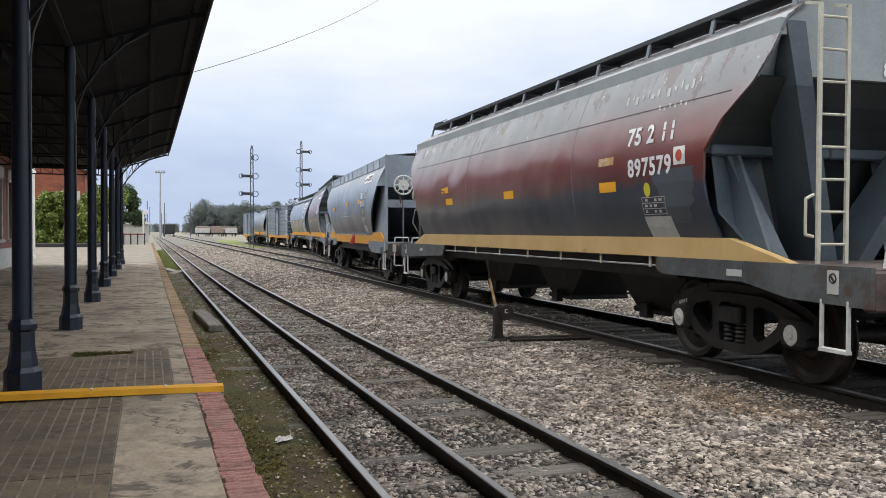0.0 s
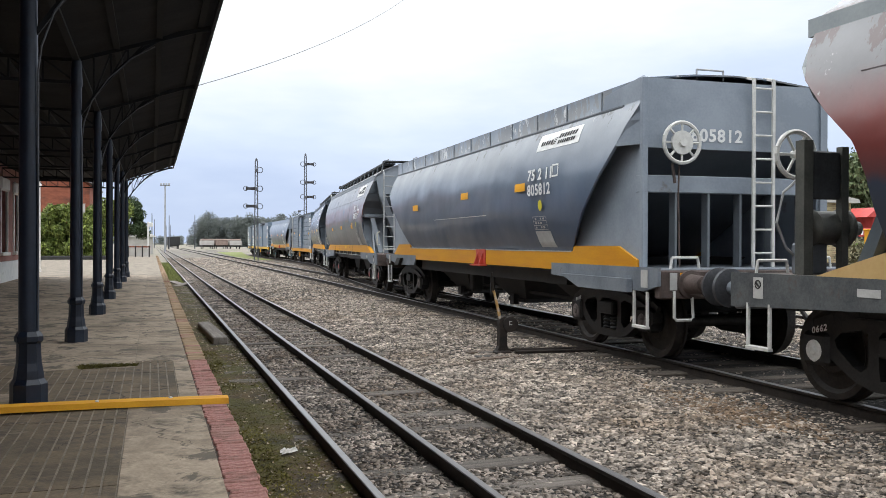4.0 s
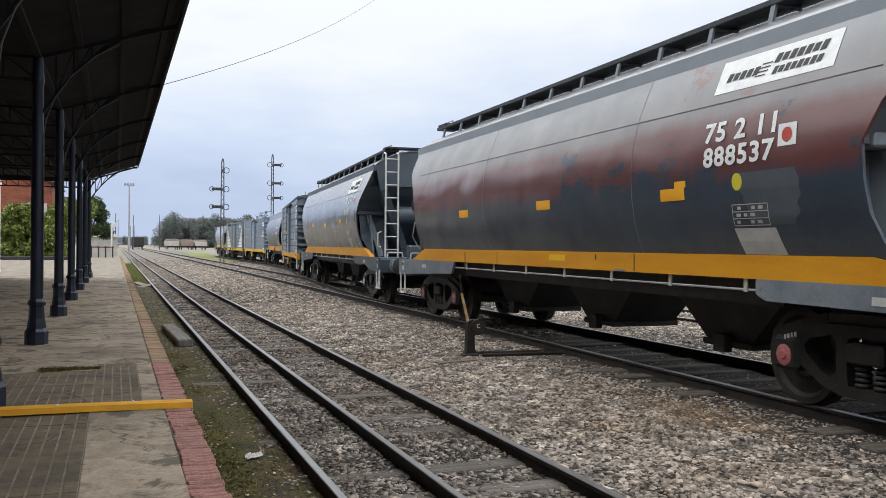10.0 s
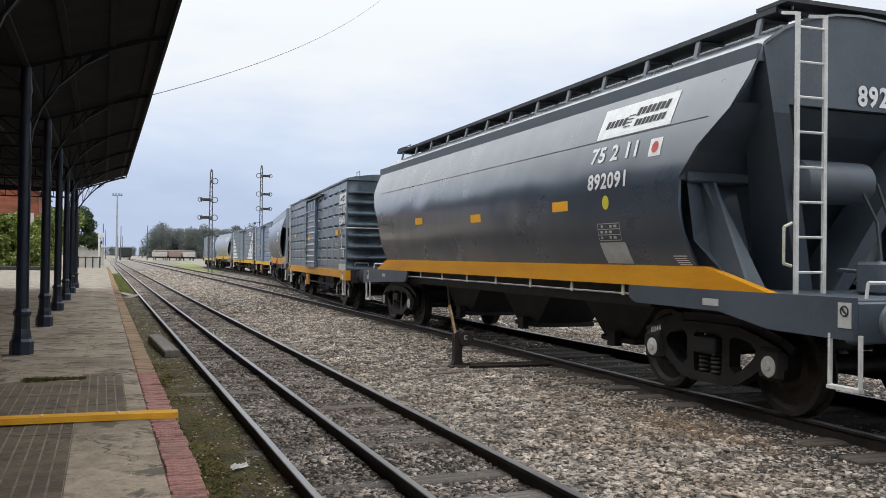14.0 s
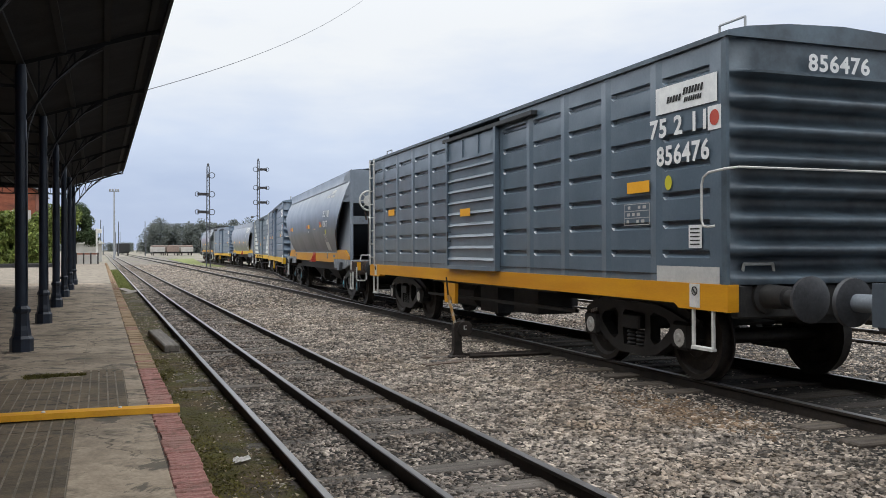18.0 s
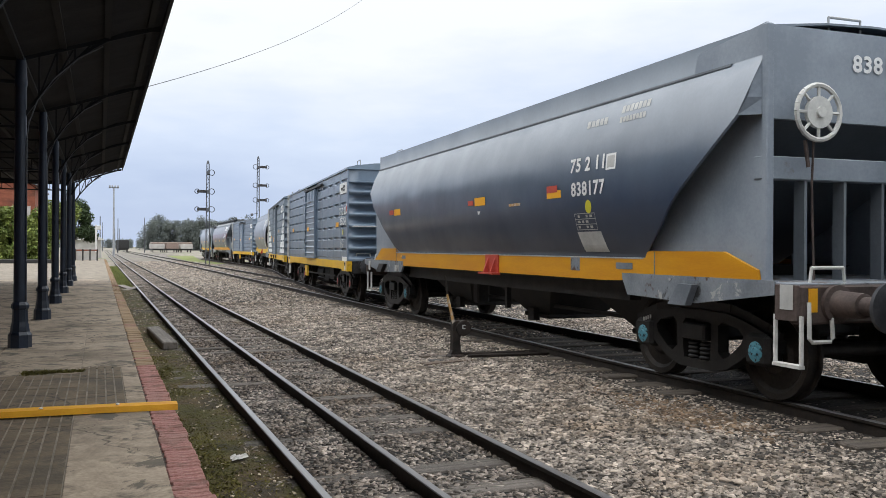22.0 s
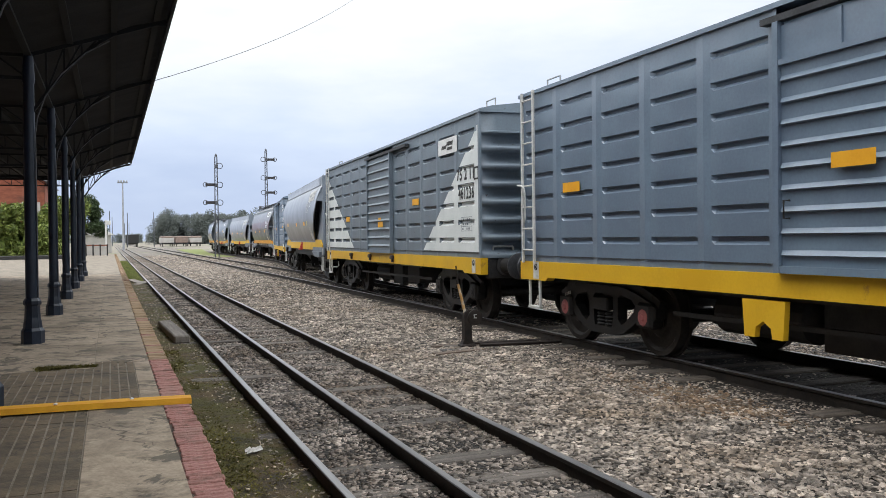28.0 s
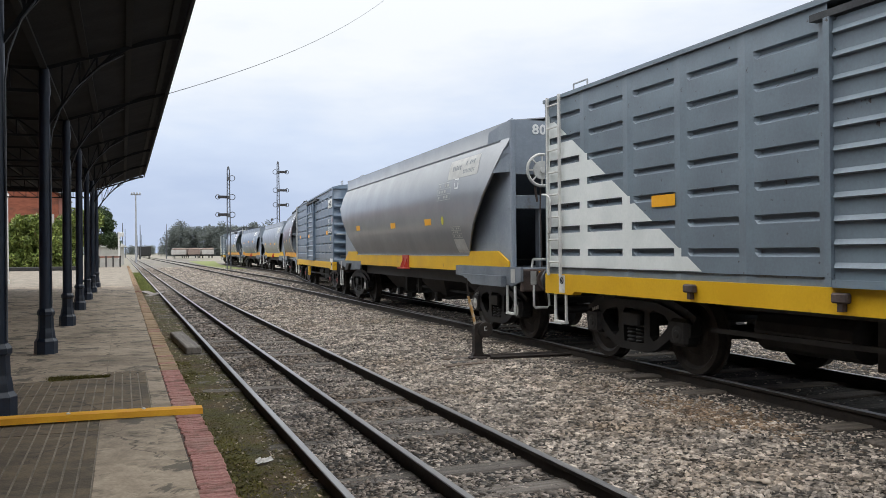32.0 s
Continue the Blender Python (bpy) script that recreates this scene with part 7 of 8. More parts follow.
# distance of the tank's front edge from the wagon's front, by height
CUT_Z = [1.36, 1.42, 1.5, 1.61, 1.79, 2.04, 2.3, 2.54, 2.73, 2.91, 3.2]
CUT_STEEP = [2.5, 2.42, 2.25, 2.1, 1.92, 1.62, 1.33, 1.05, 0.82, 0.74, 0.5]
CUT_DEEP = [2.45, 2.36, 2.22, 2.09, 1.84, 1.58, 1.2, 0.87, 0.63, 0.54, 0.5]



def rear_b(z):
    return float(np.interp(z, [1.36, 1.5, 1.7, 2.02, 2.3, 2.5, 2.62, 2.75, 2.9, 3.25, 3.6], [2.0, 1.72, 1.5, 1.1, 0.68, 0.36, 0.2, 0.12, 0.13, 0.19, 0.22]))


shared = cached


def square_wing(s, Y, cut):
    """The facet between the corner post and the tank's flared edge, ending level with the hood's lower edge."""
    zs = (3.32, 3.2, 3.05, 2.9, 2.74)
    v = [p for z in zs for p in ((s * 1.36, Y(0.49), z), (s * (half_b(z) - 0.004), Y(0.9 + cut(z) - 0.004), z))]
    n, k = len(v), len(zs)
    w = [(x * 0.985, y + 0.02, z) for x, y, z in v]
    fs = [(2 * i, 2 * i + 1, 2 * i + 3, 2 * i + 2) for i in range(k - 1)] + [(n + 2 * i, n + 2 * i + 2, n + 2 * i + 3, n + 2 * i + 1) for i in range(k - 1)]
    return Mesh().add(v + w, fs + [(2 * k - 2, 2 * k - 1, n + 2 * k - 1, n + 2 * k - 2), (0, n, n + 1, 1)])


def hopper_square(label, body, hood, sill, cap, front_text, marks, bracket, dents=0.0, L=14.4, cuts=CUT_STEEP):
    cut_b = lambda z: float(np.interp(z, CUT_Z, cuts)) - 0.9
    cached = lambda k, m: shared((L, k), m)
    f = -L / 2
    worn = body is body_blue2
    wg = thing("square_hopper_wagon", label, "hopper wagon", "wagons of the moving train")

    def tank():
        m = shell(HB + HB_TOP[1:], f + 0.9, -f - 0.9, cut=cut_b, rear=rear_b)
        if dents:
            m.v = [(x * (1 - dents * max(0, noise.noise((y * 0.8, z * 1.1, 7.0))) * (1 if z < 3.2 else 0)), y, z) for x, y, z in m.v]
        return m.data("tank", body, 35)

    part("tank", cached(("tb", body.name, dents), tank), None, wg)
    for s in (-1, 1):
        part("lap_strip", cached(("lapB", s), lambda: Mesh().slab([(f + 0.95, 3.275), (-f - 1.1, 3.275), (-f - 1.1, 3.3), (f + 0.95, 3.3)], s * 1.372, s * 1.33).data("lap_strip", end_grey)), None, wg)
        part("bottom_strip", cached(("botB", s), lambda: Mesh().slab([(f + 2.4, 1.368), (-f - 2.64, 1.368), (-f - 2.64, 1.384), (f + 2.4, 1.384)], s * 1.415, s * 1.37).data("bottom_strip", grey_rail)), None, wg)
        for k in range(11 if dents else 0):
            part("top_stiffener", cached(("tsB", s), lambda: Mesh().box(min(s * 1.34, s * 1.348), max(s * 1.34, s * 1.348), -0.012, 0.012, 3.32, 3.57).data("top_stiffener", end_grey)), None, wg).matrix_basis = pose(0, f + 1.6 + k * 1.12, 0)
    for e in (-1, 1):
        Y = lambda d: e * (L / 2 - d)
        if e < 0:
            part("end_hood", cached(("hoodB", hood.name), lambda: Mesh().box(-1.36, 1.36, Y(0.45), Y(0.51), 2.7, 3.575).data("end_hood", hood)), None, wg)
            part("cross_beam", cached(("xbB", hood.name), lambda: Mesh().cbox(-1.36, 1.36, Y(0.49), Y(0.64), 2.14, 2.36, 0.01).data("cross_beam", hood)), None, wg)
        else:
            part("end_sheet", cached(("hoodR", hood.name), lambda: Mesh().box(-1.33, 1.33, Y(1.12), Y(1.06), 3.22, 3.6).data("end_sheet", hood)), None, wg)
            part("lower_sheet", cached(("hoodS", hood.name), lambda: Mesh().box(-1.3, 1.3, Y(1.16), Y(1.1), 2.6, 3.218).data("lower_sheet", hood)), None, wg)
        a, b = (0.55, 0.22) if e < 0 else (1.12, 0.4)
        part("slope_sheet", cached(("slopeB", hood.name, e), lambda: Mesh().add([(-1.34, Y(a), 2.75), (1.34, Y(a), 2.75), (1.2, Y(3.2), 1.3), (-1.2, Y(3.2), 1.3), (-1.34, Y(a + 0.06), 2.78), (1.34, Y(a + 0.06), 2.78), (1.2, Y(3.26), 1.3), (-1.2, Y(3.26), 1.3)], [(0, 1, 2, 3), (4, 7, 6, 5), (0, 4, 5, 1), (2, 6, 7, 3), (0, 3, 7, 4), (1, 5, 6, 2)]).data("slope_sheet", slope_mid)), None, wg)
        for s in (-1, 1):
            if e < 0:
                part("corner_post", cached(("cpB", hood.name, s), lambda: Mesh().cbox(s * 1.385, s * 1.3, Y(0.42), Y(0.5), 1.19, 3.58, 0.012).data("corner_post", hood)), None, wg)
                part("end_wing", cached(("wgB", body.name, s), lambda: square_wing(s, Y, cut_b).data("end_wing", hood)), None, wg)
                part("gusset", cached(("gs", hood.name, s), lambda: Mesh().slab([(Y(0.48), 1.19), (Y(0.48), 3.6), (Y(1.5), 3.5), (Y(1.8), 2.6), (Y(3.1), 1.42), (Y(3.1), 1.19)], s * 1.345, s * 1.32).data("gusset", hood)), None, wg)
            else:
                part("gusset", cached(("gsR", hood.name, s), lambda: Mesh().slab([(Y(0.93), 1.19), (Y(0.9), 2.62), (Y(1.5), 2.7), (Y(1.8), 2.6), (Y(3.1), 1.42), (Y(3.1), 1.19)], s * 1.375, s * 1.345).data("gusset", hood)), None, wg)
            if worn or e > 0:
                part("side_plate", cached(("spF", e, s, worn), lambda: Mesh().slab([(Y(0.28), 1.07), (Y(1.45), 0.925), (Y(2.72), 0.95), (Y(2.84), 1.14), (Y(2.84), 1.2), (Y(0.28), 1.2)] if e < 0 else [(Y(0.0), 1.1), (Y(0.15), 1.075), (Y(1.45), 0.925), (Y(3.0), 0.965), (Y(3.14), 1.12), (Y(3.14), 1.2), (Y(0.0), 1.2)], s * 1.415, s * 1.37).data("side_plate", deck_worn if worn else deck_grey)), None, wg, "scraped grey plate with rust patches" if worn else "")
                fold = [(1.38, 1.12), (1.62, 1.12), (1.8, 0.9), (1.5, 0.9)] if e < 0 else [(1.6, 1.12), (1.95, 1.12), (1.7, 0.93), (1.31, 0.93)]
                part("step_bracket", cached(("fbF", e, s), lambda: Mesh().slab([(Y(d), z) for d, z in fold], s * 1.5, s * 1.418).data("step_bracket", frame_dark if e > 0 else deck_grey)), None, wg)
            else:
                part("side_plate", cached(("spB", e, s), lambda: Mesh().slab([(Y(0.0), 0.98), (Y(0.35), 0.9), (Y(2.6), 1.0), (Y(3.1), 1.02), (Y(3.1), 1.2), (Y(0.0), 1.2)], s * 1.415, s * 1.37).slab([(Y(0.6), 0.88), (Y(2.0), 0.88), (Y(2.6), 1.05), (Y(0.6), 1.05)], s * 1.5, s * 1.42).data("side_plate", deck_grey)), None, wg)
            if worn and e < 0:
                b = 0.04
                part("corner_plate", cached(("crF", s), lambda: Mesh().cbox(min(s * 1.382, s * 1.418), max(s * 1.382, s * 1.418), Y(0.0), Y(0.275), 0.85, 1.17, 0.006).data("corner_plate", deck_rust)), None, wg)
            part("label_plate", cached(("lbB", e, s), lambda: Mesh().box(s * 1.42, s * 1.425, min(Y(b), Y(b + 0.16)), max(Y(b), Y(b + 0.16)), 0.95, 1.17).data("label_plate", pale_plate)), None, wg)
        for x in (-0.85, -0.37, 0.11, 0.59, 1.07):
            part("end_stay", cached(("stay", e, x), lambda: Mesh().box(x - 0.017, x + 0.017, min(Y(a - 0.04), Y(a + 0.1)), max(Y(a - 0.04), Y(a + 0.1)), 1.19, 2.6 if e > 0 else 2.2).data("end_stay", end_grey)), None, wg)
        part("deck", cached(("deckB", e, worn), lambda: Mesh().cbox(-1.4, 1.4, min(Y(0.02), Y(3.0)), max(Y(0.02), Y(3.0)), 1.12, 1.19, 0.01).data("deck", deck_worn if worn else deck_grey)), None, wg)
        if e < 0:
            for x, m_ in (((-1.24, orange_mark),) if worn else ((-1.2, pale_plate), (-1.06, orange_mark))):
                part("label_plate", cached(("elB", x), lambda: Mesh().box(x - 0.05, x + 0.05, Y(0) - 0.006, Y(0) - 0.001, 0.93, 1.14).data("label_plate", m_)), None, wg)
            part("end_step", cached("esB", lambda: Mesh().hose([(-0.12, 0, 0.32), (-0.13, -0.02, 0.0), (-0.1, -0.02, -0.03), (0.1, -0.02, -0.03), (0.13, -0.02, 0.0), (0.12, 0, 0.32)], 0.02, 6).data("end_step", white_rail)), None, wg).matrix_basis = pose(-1.18 if worn else -1.08, Y(0) - 0.02, 0.7 if worn else 0.6)
        part("end_beam", cached(("ebB", e), lambda: Mesh().cbox(-1.38, 1.38, min(Y(0), Y(0.14)), max(Y(0), Y(0.14)), 0.82, 1.17, 0.02).data("end_beam", deck_rust)), None, wg)
    for s in (-1, 1):
        part("side_sill", cached(("sillB", sill.name, s), lambda: Mesh().slab([(f + 0.5, 1.2), (f + 0.52, 1.29), (f + 1.0, 1.46), (f + 2.32, 1.46), (f + 2.36, 1.38), (-f - 2.62, 1.38), (-f - 2.6, 1.467), (-f - 1.48, 1.467), (-f - 0.94, 1.2), (-f - 3.2, 1.1), (f + 3.2, 1.1)], s * 1.41, s * 1.375).data("side_sill", sill)), None, wg)
        # dark beam again stands in for the shadow below the sill
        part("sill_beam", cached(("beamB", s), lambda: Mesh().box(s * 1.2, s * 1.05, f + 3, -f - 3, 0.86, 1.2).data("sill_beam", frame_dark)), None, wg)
    if worn:
        # scraped patches and welded joints of the sill, paper label on the rear plate
        for d0, d1, z0, z1, m_ in ((2.62, 2.98, 1.245, 1.32, deck_grey), (11.3, 11.57, 1.25, 1.32, deck_grey), (3.86, 4.1, 1.2, 1.37, deck_worn), (11.54, 11.64, 1.285, 1.325, orange_mark), (2.165, 2.185, 1.2, 1.455, end_grey), (11.945, 11.965, 1.2, 1.455, end_grey)):
            part("paint_patch", Mesh().box(-1.4145, -1.4115, f + d0, f + d1, z0, z1), m_, wg)
        lb = part("label_plate", Mesh().box(-1.422, -1.416, f + 11.76, f + 12.05, 0.975, 1.11), pale_plate, wg)
        for k in range(5):
            part("printed_line", Mesh().box(-1.4245, -1.4225, f + 11.79, f + 11.93, 0.99 + 0.024 * k, 0.999 + 0.024 * k), frame_dark, lb)
    part("ladder", cached("ladderB", lambda: ladder_mesh(2.44, 0.3, 8).data("ladder", white_rail)), None, wg).matrix_basis = pose(0.36, f + 0.38, 1.19)
    part("roof_handle", cached("rh", lambda: Mesh().pipe([(-0.2, 0, 0), (-0.2, 0, 0.13), (0.2, 0, 0.13), (0.2, 0, 0)], 0.013).data("roof_handle", grey_rail)), None, wg).matrix_basis = pose(-0.95, -f - 1.35, 3.62, 0, 0, 90)
    part("roof_handle", cached("rh", None), None, wg).matrix_basis = pose(-0.3, f + 0.6, 3.62)
    part("hand_wheel", cached("hwB", lambda: handwheel_mesh(0.255, 8).lathe([(-0.02, 0.15), (0.02, 0.15)], 18, "y").data("hand_wheel", white_rail)), None, wg).matrix_basis = pose(-0.9, f + 0.3, 2.755)
    part("brake_chain", cached("ch", lambda: Mesh().pipe([(-0.9, f + 0.36, 2.5), (-0.9, f + 0.38, 2.1), (-0.89, f + 0.36, 1.2)], 0.012).pipe([(-1.0, f + 0.36, 2.5), (-0.96, f + 0.36, 2.25)], 0.02).data("brake_chain", deck_rust)), None, wg)
    part("centre_sill", cached("csB", lambda: Mesh().box(-0.3, 0.3, f + 0.1, -f - 0.1, 0.75, 1.12).data("centre_sill", frame_dark)), None, wg)
    chutes(wg, "chuteB", (-3.75, -0.42, 2.9), 1.3, 1.1, 1.65)
    part("air_reservoir", cached("arB", lambda: Mesh().lathe([(-0.5, 0.1), (-0.42, 0.2), (0.42, 0.2), (0.5, 0.1)], 14, "y", (0.7, 3.6, 0.66)).data("air_reservoir", frame_dark, 50)), None, wg)
    part("brake_rigging", cached("br", lambda: Mesh().beam((-0.5, -4, 0.55), (-0.5, 4, 0.6), 0.05, 0.05).beam((-1.0, -0.3, 0.5), (-1.0, -0.3, 1.1), 0.08, 0.08, (0, 1, 0)).cbox(-0.75, -0.5, 1.62, 1.85, 0.45, 0.9, 0.03).data("brake_rigging", frame_dark)), None, wg)
    if bracket:
        jb = part("jacking_bracket", cached("jb", lambda: Mesh().box(-1.43, -1.412, -0.26, 0.26, 1.1, 1.38).data("jacking_bracket", red_mark)), None, wg, "red painted bracket")
        jb.matrix_basis = pose(0, bracket, 0)
        for y in (-0.16, 0.12):
            part("gusset_plate", cached(("jbg", y), lambda: Mesh().add([(-1.43, y, 1.34), (-1.52, y, 1.1), (-1.43, y, 1.1), (-1.43, y + 0.03, 1.34), (-1.52, y + 0.03, 1.1), (-1.43, y + 0.03, 1.1)], [(0, 1, 2), (3, 5, 4), (0, 3, 4, 1), (1, 4, 5, 2), (0, 2, 5, 3)]).data("gusset_plate", red_mark)), None, jb)
        part("bracket_foot", cached("jbf", lambda: Mesh().box(-1.55, -1.41, -0.3, 0.28, 1.07, 1.098).data("bracket_foot", red_mark)), None, jb)
    end_gear(wg, L, True, None, True, (0.12 if worn else 0.42, 0.42))
    wheels = build_bogie(wg, f + 1.85, cap, "") + build_bogie(wg, -f - 1.42, cap, "5291" if worn else "")
    side_marks(wg, L, half_b, marks)
    if front_text:
        x, z = {"805812": (-0.3, 2.87), "8064": (-0.75, 3.42)}.get(front_text, (0.03, 3.27))
        end_text(wg, front_text, x, f + 0.45, z, 0.2)
    return wg, L, wheels


# -- corrugated boxcar --
BOX_L = 13.2
SLOTS = [1.44 + 0.3125 * k for k in range(7)]


def panel_mesh(w, mats, lead=0.12):
    """A pressed side panel with seven recessed slots that begin lead from its front edge."""
    ys = [0.0, lead - 0.025, lead + 0.025, w - 0.155, w - 0.105, w]
    zs = [1.12]
    for z in SLOTS:
        zs += [z - 0.062, z - 0.022, z + 0.016, z + 0.024]
    zs += [3.44, 3.46, 3.57]
    v, fs = [], []
    for y in ys:
        for z in zs:
            slot = any(-0.03 < z - q < 0.02 for q in SLOTS) and lead < y < w - 0.13
            x = 0.05 if slot else (-0.012 if y in (ys[0], ys[-1]) else 0.0)
            v.append((x, y, z))
    k = len(zs)
    for i in range(len(ys) - 1):
        for j in range(k - 1):
            fs.append((i * k + j, (i + 1) * k + j, (i + 1) * k + j + 1, i * k + j + 1))
    me = bpy.data.meshes.new("side_panel")
    me.from_pydata(v, [], fs)
    for m in mats:
        me.materials.append(m)
    return me


def boxcar(label, body, body_end, sill, cap, number, marks, triangles=False, end_number=True):
    L = BOX_L
    f = -L / 2
    dark = body is box_slate
    wg = thing("boxcar", label, "covered wagon", "wagons of the moving train")
    spans = [(0.06, 1.24)] + [(1.24 + i * 1.0675, 1.24 + (i + 1) * 1.0675) for i in range(4)] + [(7.78 + i * 1.072, 7.78 + (i + 1) * 1.072) for i in range(5)]
    for s in (-1, 1):
        for a, b in spans:
            me = cached(("panel", body.name, round(b - a, 3)), lambda: panel_mesh(b - a, [body], 0.275 if a < 0.1 else 0.145))
            ob = part("side_panel", me, None, wg)
            ob.matrix_basis = pose(-1.4, f + a, 0) if s < 0 else pose(1.4, f + b, 0, 0, 0, 180)
        # sliding door with louvres
        dr = part("door", cached(("door", body.name), lambda: Mesh().box(-1.46, -1.41, 5.56, 7.7, 1.14, 3.36).data("door", body)), None, wg)
        dr.matrix_basis = pose(0, f, 0) if s < 0 else pose(0, -f, 0, 0, 0, 180)
        lou = cached(("louvre", body.name), lambda: Mesh().add([(-1.462, 5.575, 0.0), (-1.462, 7.665, 0.0), (-1.5, 7.64, 0.01), (-1.5, 5.6, 0.01), (-1.462, 5.575, 0.056), (-1.462, 7.665, 0.056)], [(0, 1, 2, 3), (3, 2, 5, 4), (0, 3, 4), (1, 5, 2)]).data("louvre", body))
        for k in range(11 if triangles else 9):
            part("louvre", lou, None, dr).matrix_basis = pose(0, 0, 1.28 + k * 0.196)
        for k, q in enumerate(((-1.502, -1.42, 5.5, 5.57, 1.13, 3.4), (-1.502, -1.42, 7.67, 7.74, 1.13, 3.4), (-1.5, -1.42, 5.58, 7.66, 3.0, 3.05), (-1.48, -1.42, 6.24, 6.29, 3.05, 3.36), (-1.48, -1.42, 6.95, 7.0, 3.05, 3.36), (-1.5, -1.42, 5.58, 7.66, 1.125, 1.19))):
            if triangles and k in (2, 3, 4):
                continue
            part("door_rail" if k in (2, 5) else "door_post", cached(("dpost", body.name, k), lambda: Mesh().box(*q).data("door_post", body)), None, dr)
        if not triangles:
            part("door_handle", cached("dhand", lambda: Mesh().hose([(-1.47, 7.56, 1.62), (-1.53, 7.57, 1.62), (-1.53, 7.57, 1.78), (-1.47, 7.56, 1.78)], 0.01, 6).data("door_handle", frame_dark)), None, dr)
        tk = part("door_track", cached("dtrack", lambda: Mesh().box(-1.5, -1.41, 4.2, 7.9, 3.4, 3.46).data("door_track", roofwalk_m)), None, wg)
        tk.matrix_basis = pose(0, f, 0) if s < 0 else pose(0, -f, 0, 0, 0, 180)
        part("side_sill", cached(("sillC", sill.name, triangles, s), lambda: Mesh().slab([(f, 0.85), (f + 0.8, 0.85), (f + 0.88, 0.9), (-f - 0.88, 0.9), (-f - 0.8, 0.85), (-f, 0.85), (-f, 1.13 if triangles else 1.12), (f, 1.13 if triangles else 1.12)], s * 1.43, s * 1.3).data("side_sill", sill)), None, wg)
        part("panel_seam", cached(("pseam", s), lambda: Mesh().box(min(s * 1.4, s * 1.416), max(s * 1.4, s * 1.416), f + 0.08, -f - 0.08, 1.2, 1.206).data("panel_seam", frame_dark)), None, wg)
        for e in (-1, 1):
            y = e * (L / 2 - (0.52 if dark or e > 0 else 0.33))
            part("label_plate", cached(("lbC", s, e, dark), lambda: Mesh().box(min(s * 1.431, s * 1.435), max(s * 1.431, s * 1.435), y - 0.085, y + 0.085, 0.87, 1.115).data("label_plate", cap_white)), None, wg)
            part("label_disc", cached(("ldC", s, e, dark), lambda: Mesh().ring((s * 1.436, y, 1.04), 0.042, 0.007, "x", 14, 5).beam((s * 1.436, y - 0.025, 1.015), (s * 1.436, y + 0.025, 1.065), 0.03, 0.008).data("label_disc", frame_dark)), None, wg)
        if not triangles:
          part("door_sill_bracket", cached(("brC", sill.name, s), lambda: Mesh().slab([(-0.29, 0.86), (0.29, 0.86), (0.26, 0.5), (0.12, 0.5), (0.1, 0.6), (0.0, 0.66), (-0.1, 0.6), (-0.12, 0.5), (-0.26, 0.5)], s * 1.42, s * 1.36).data("door_sill_bracket", sill)), None, wg).matrix_basis = pose(0, f + (7.76 if dark else 7.97), 0)
    part("body_core", cached(("core", body.name), lambda: Mesh().box(-1.345, 1.345, f + 0.34, -f - 0.34, 1.1, 3.5).data("body_core", body)), None, wg)
    part("roof", cached(("roofC", body_end.name), lambda: Mesh().prism([(-1.44, 3.55), (-1.44, 3.6), (-1.2, 3.66), (-0.7, 3.72), (0, 3.75), (0.7, 3.72), (1.2, 3.66), (1.44, 3.6), (1.44, 3.55)], f - 0.02, -f + 0.02).data("roof", body_end)), None, wg)
    for e in (-1, 1):
        def end_wall():
            m = Mesh()
            prof = []
            for k in range(7):
                z0 = 1.12 + k * 0.298
                prof += [(z0, 0.115), (z0 + 0.05, 0.13), (z0 + 0.066, 0.12), (z0 + 0.095, 0.05), (z0 + 0.125, -0.03), (z0 + 0.16, -0.085), (z0 + 0.24, -0.11), (z0 + 0.282, -0.07)]
            prof += [(3.206, 0.12), (3.232, 0.12), (3.25, 0.03), (3.62, 0.03)]
            xs = [-1.4, -1.3, -1.1, 0, 1.1, 1.3, 1.4]
            v = []
            for x in xs:
                k = 0.0 if abs(x) > 1.35 else (0.35 if abs(x) > 1.2 else 1.0)
                for z, d in prof:
                    v.append((x, e * (L / 2 - 0.06 + d * k), z))
            n = len(prof)
            m.add(v, [(i * n + j, (i + 1) * n + j, (i + 1) * n + j + 1, i * n + j + 1) for i in range(len(xs) - 1) for j in range(n - 1)])
            m.add([(-1.4, e * (L / 2 - 0.03), 3.62), (1.4, e * (L / 2 - 0.03), 3.62), (0.7, e * (L / 2 - 0.03), 3.7), (0, e * (L / 2 - 0.03), 3.735), (-0.7, e * (L / 2 - 0.03), 3.7)], [(0, 1, 2, 3, 4)])
            return m.data("end_wall", body_end, 70)
        part("end_wall", cached(("endC", body_end.name, e), end_wall), None, wg)
        part("end_beam", cached(("ebC", e), lambda: Mesh().cbox(-1.3, 1.3, min(e * L / 2, e * (L / 2 - 0.14)), max(e * L / 2, e * (L / 2 - 0.14)), 0.78, 1.12, 0.02).data("end_beam", frame_dark)), None, wg)
        gd = lambda d: e * (L / 2 - d)
        gr = cached(("grab", e), lambda: Mesh().hose([(-1.44, gd(0.18), 1.7), (-1.49, gd(0.22), 1.69), (-1.5, gd(0.28), 1.7), (-1.5, gd(0.31), 1.75), (-1.5, gd(0.31), 2.12), (-1.5, gd(0.28), 2.19), (-1.5, gd(0.2), 2.23), (-1.47, gd(0.0), 2.25), (-1.4, gd(-0.12), 2.26), (1.3, gd(-0.13), 2.26)], 0.013, 6).data("grab_rail", white_rail))
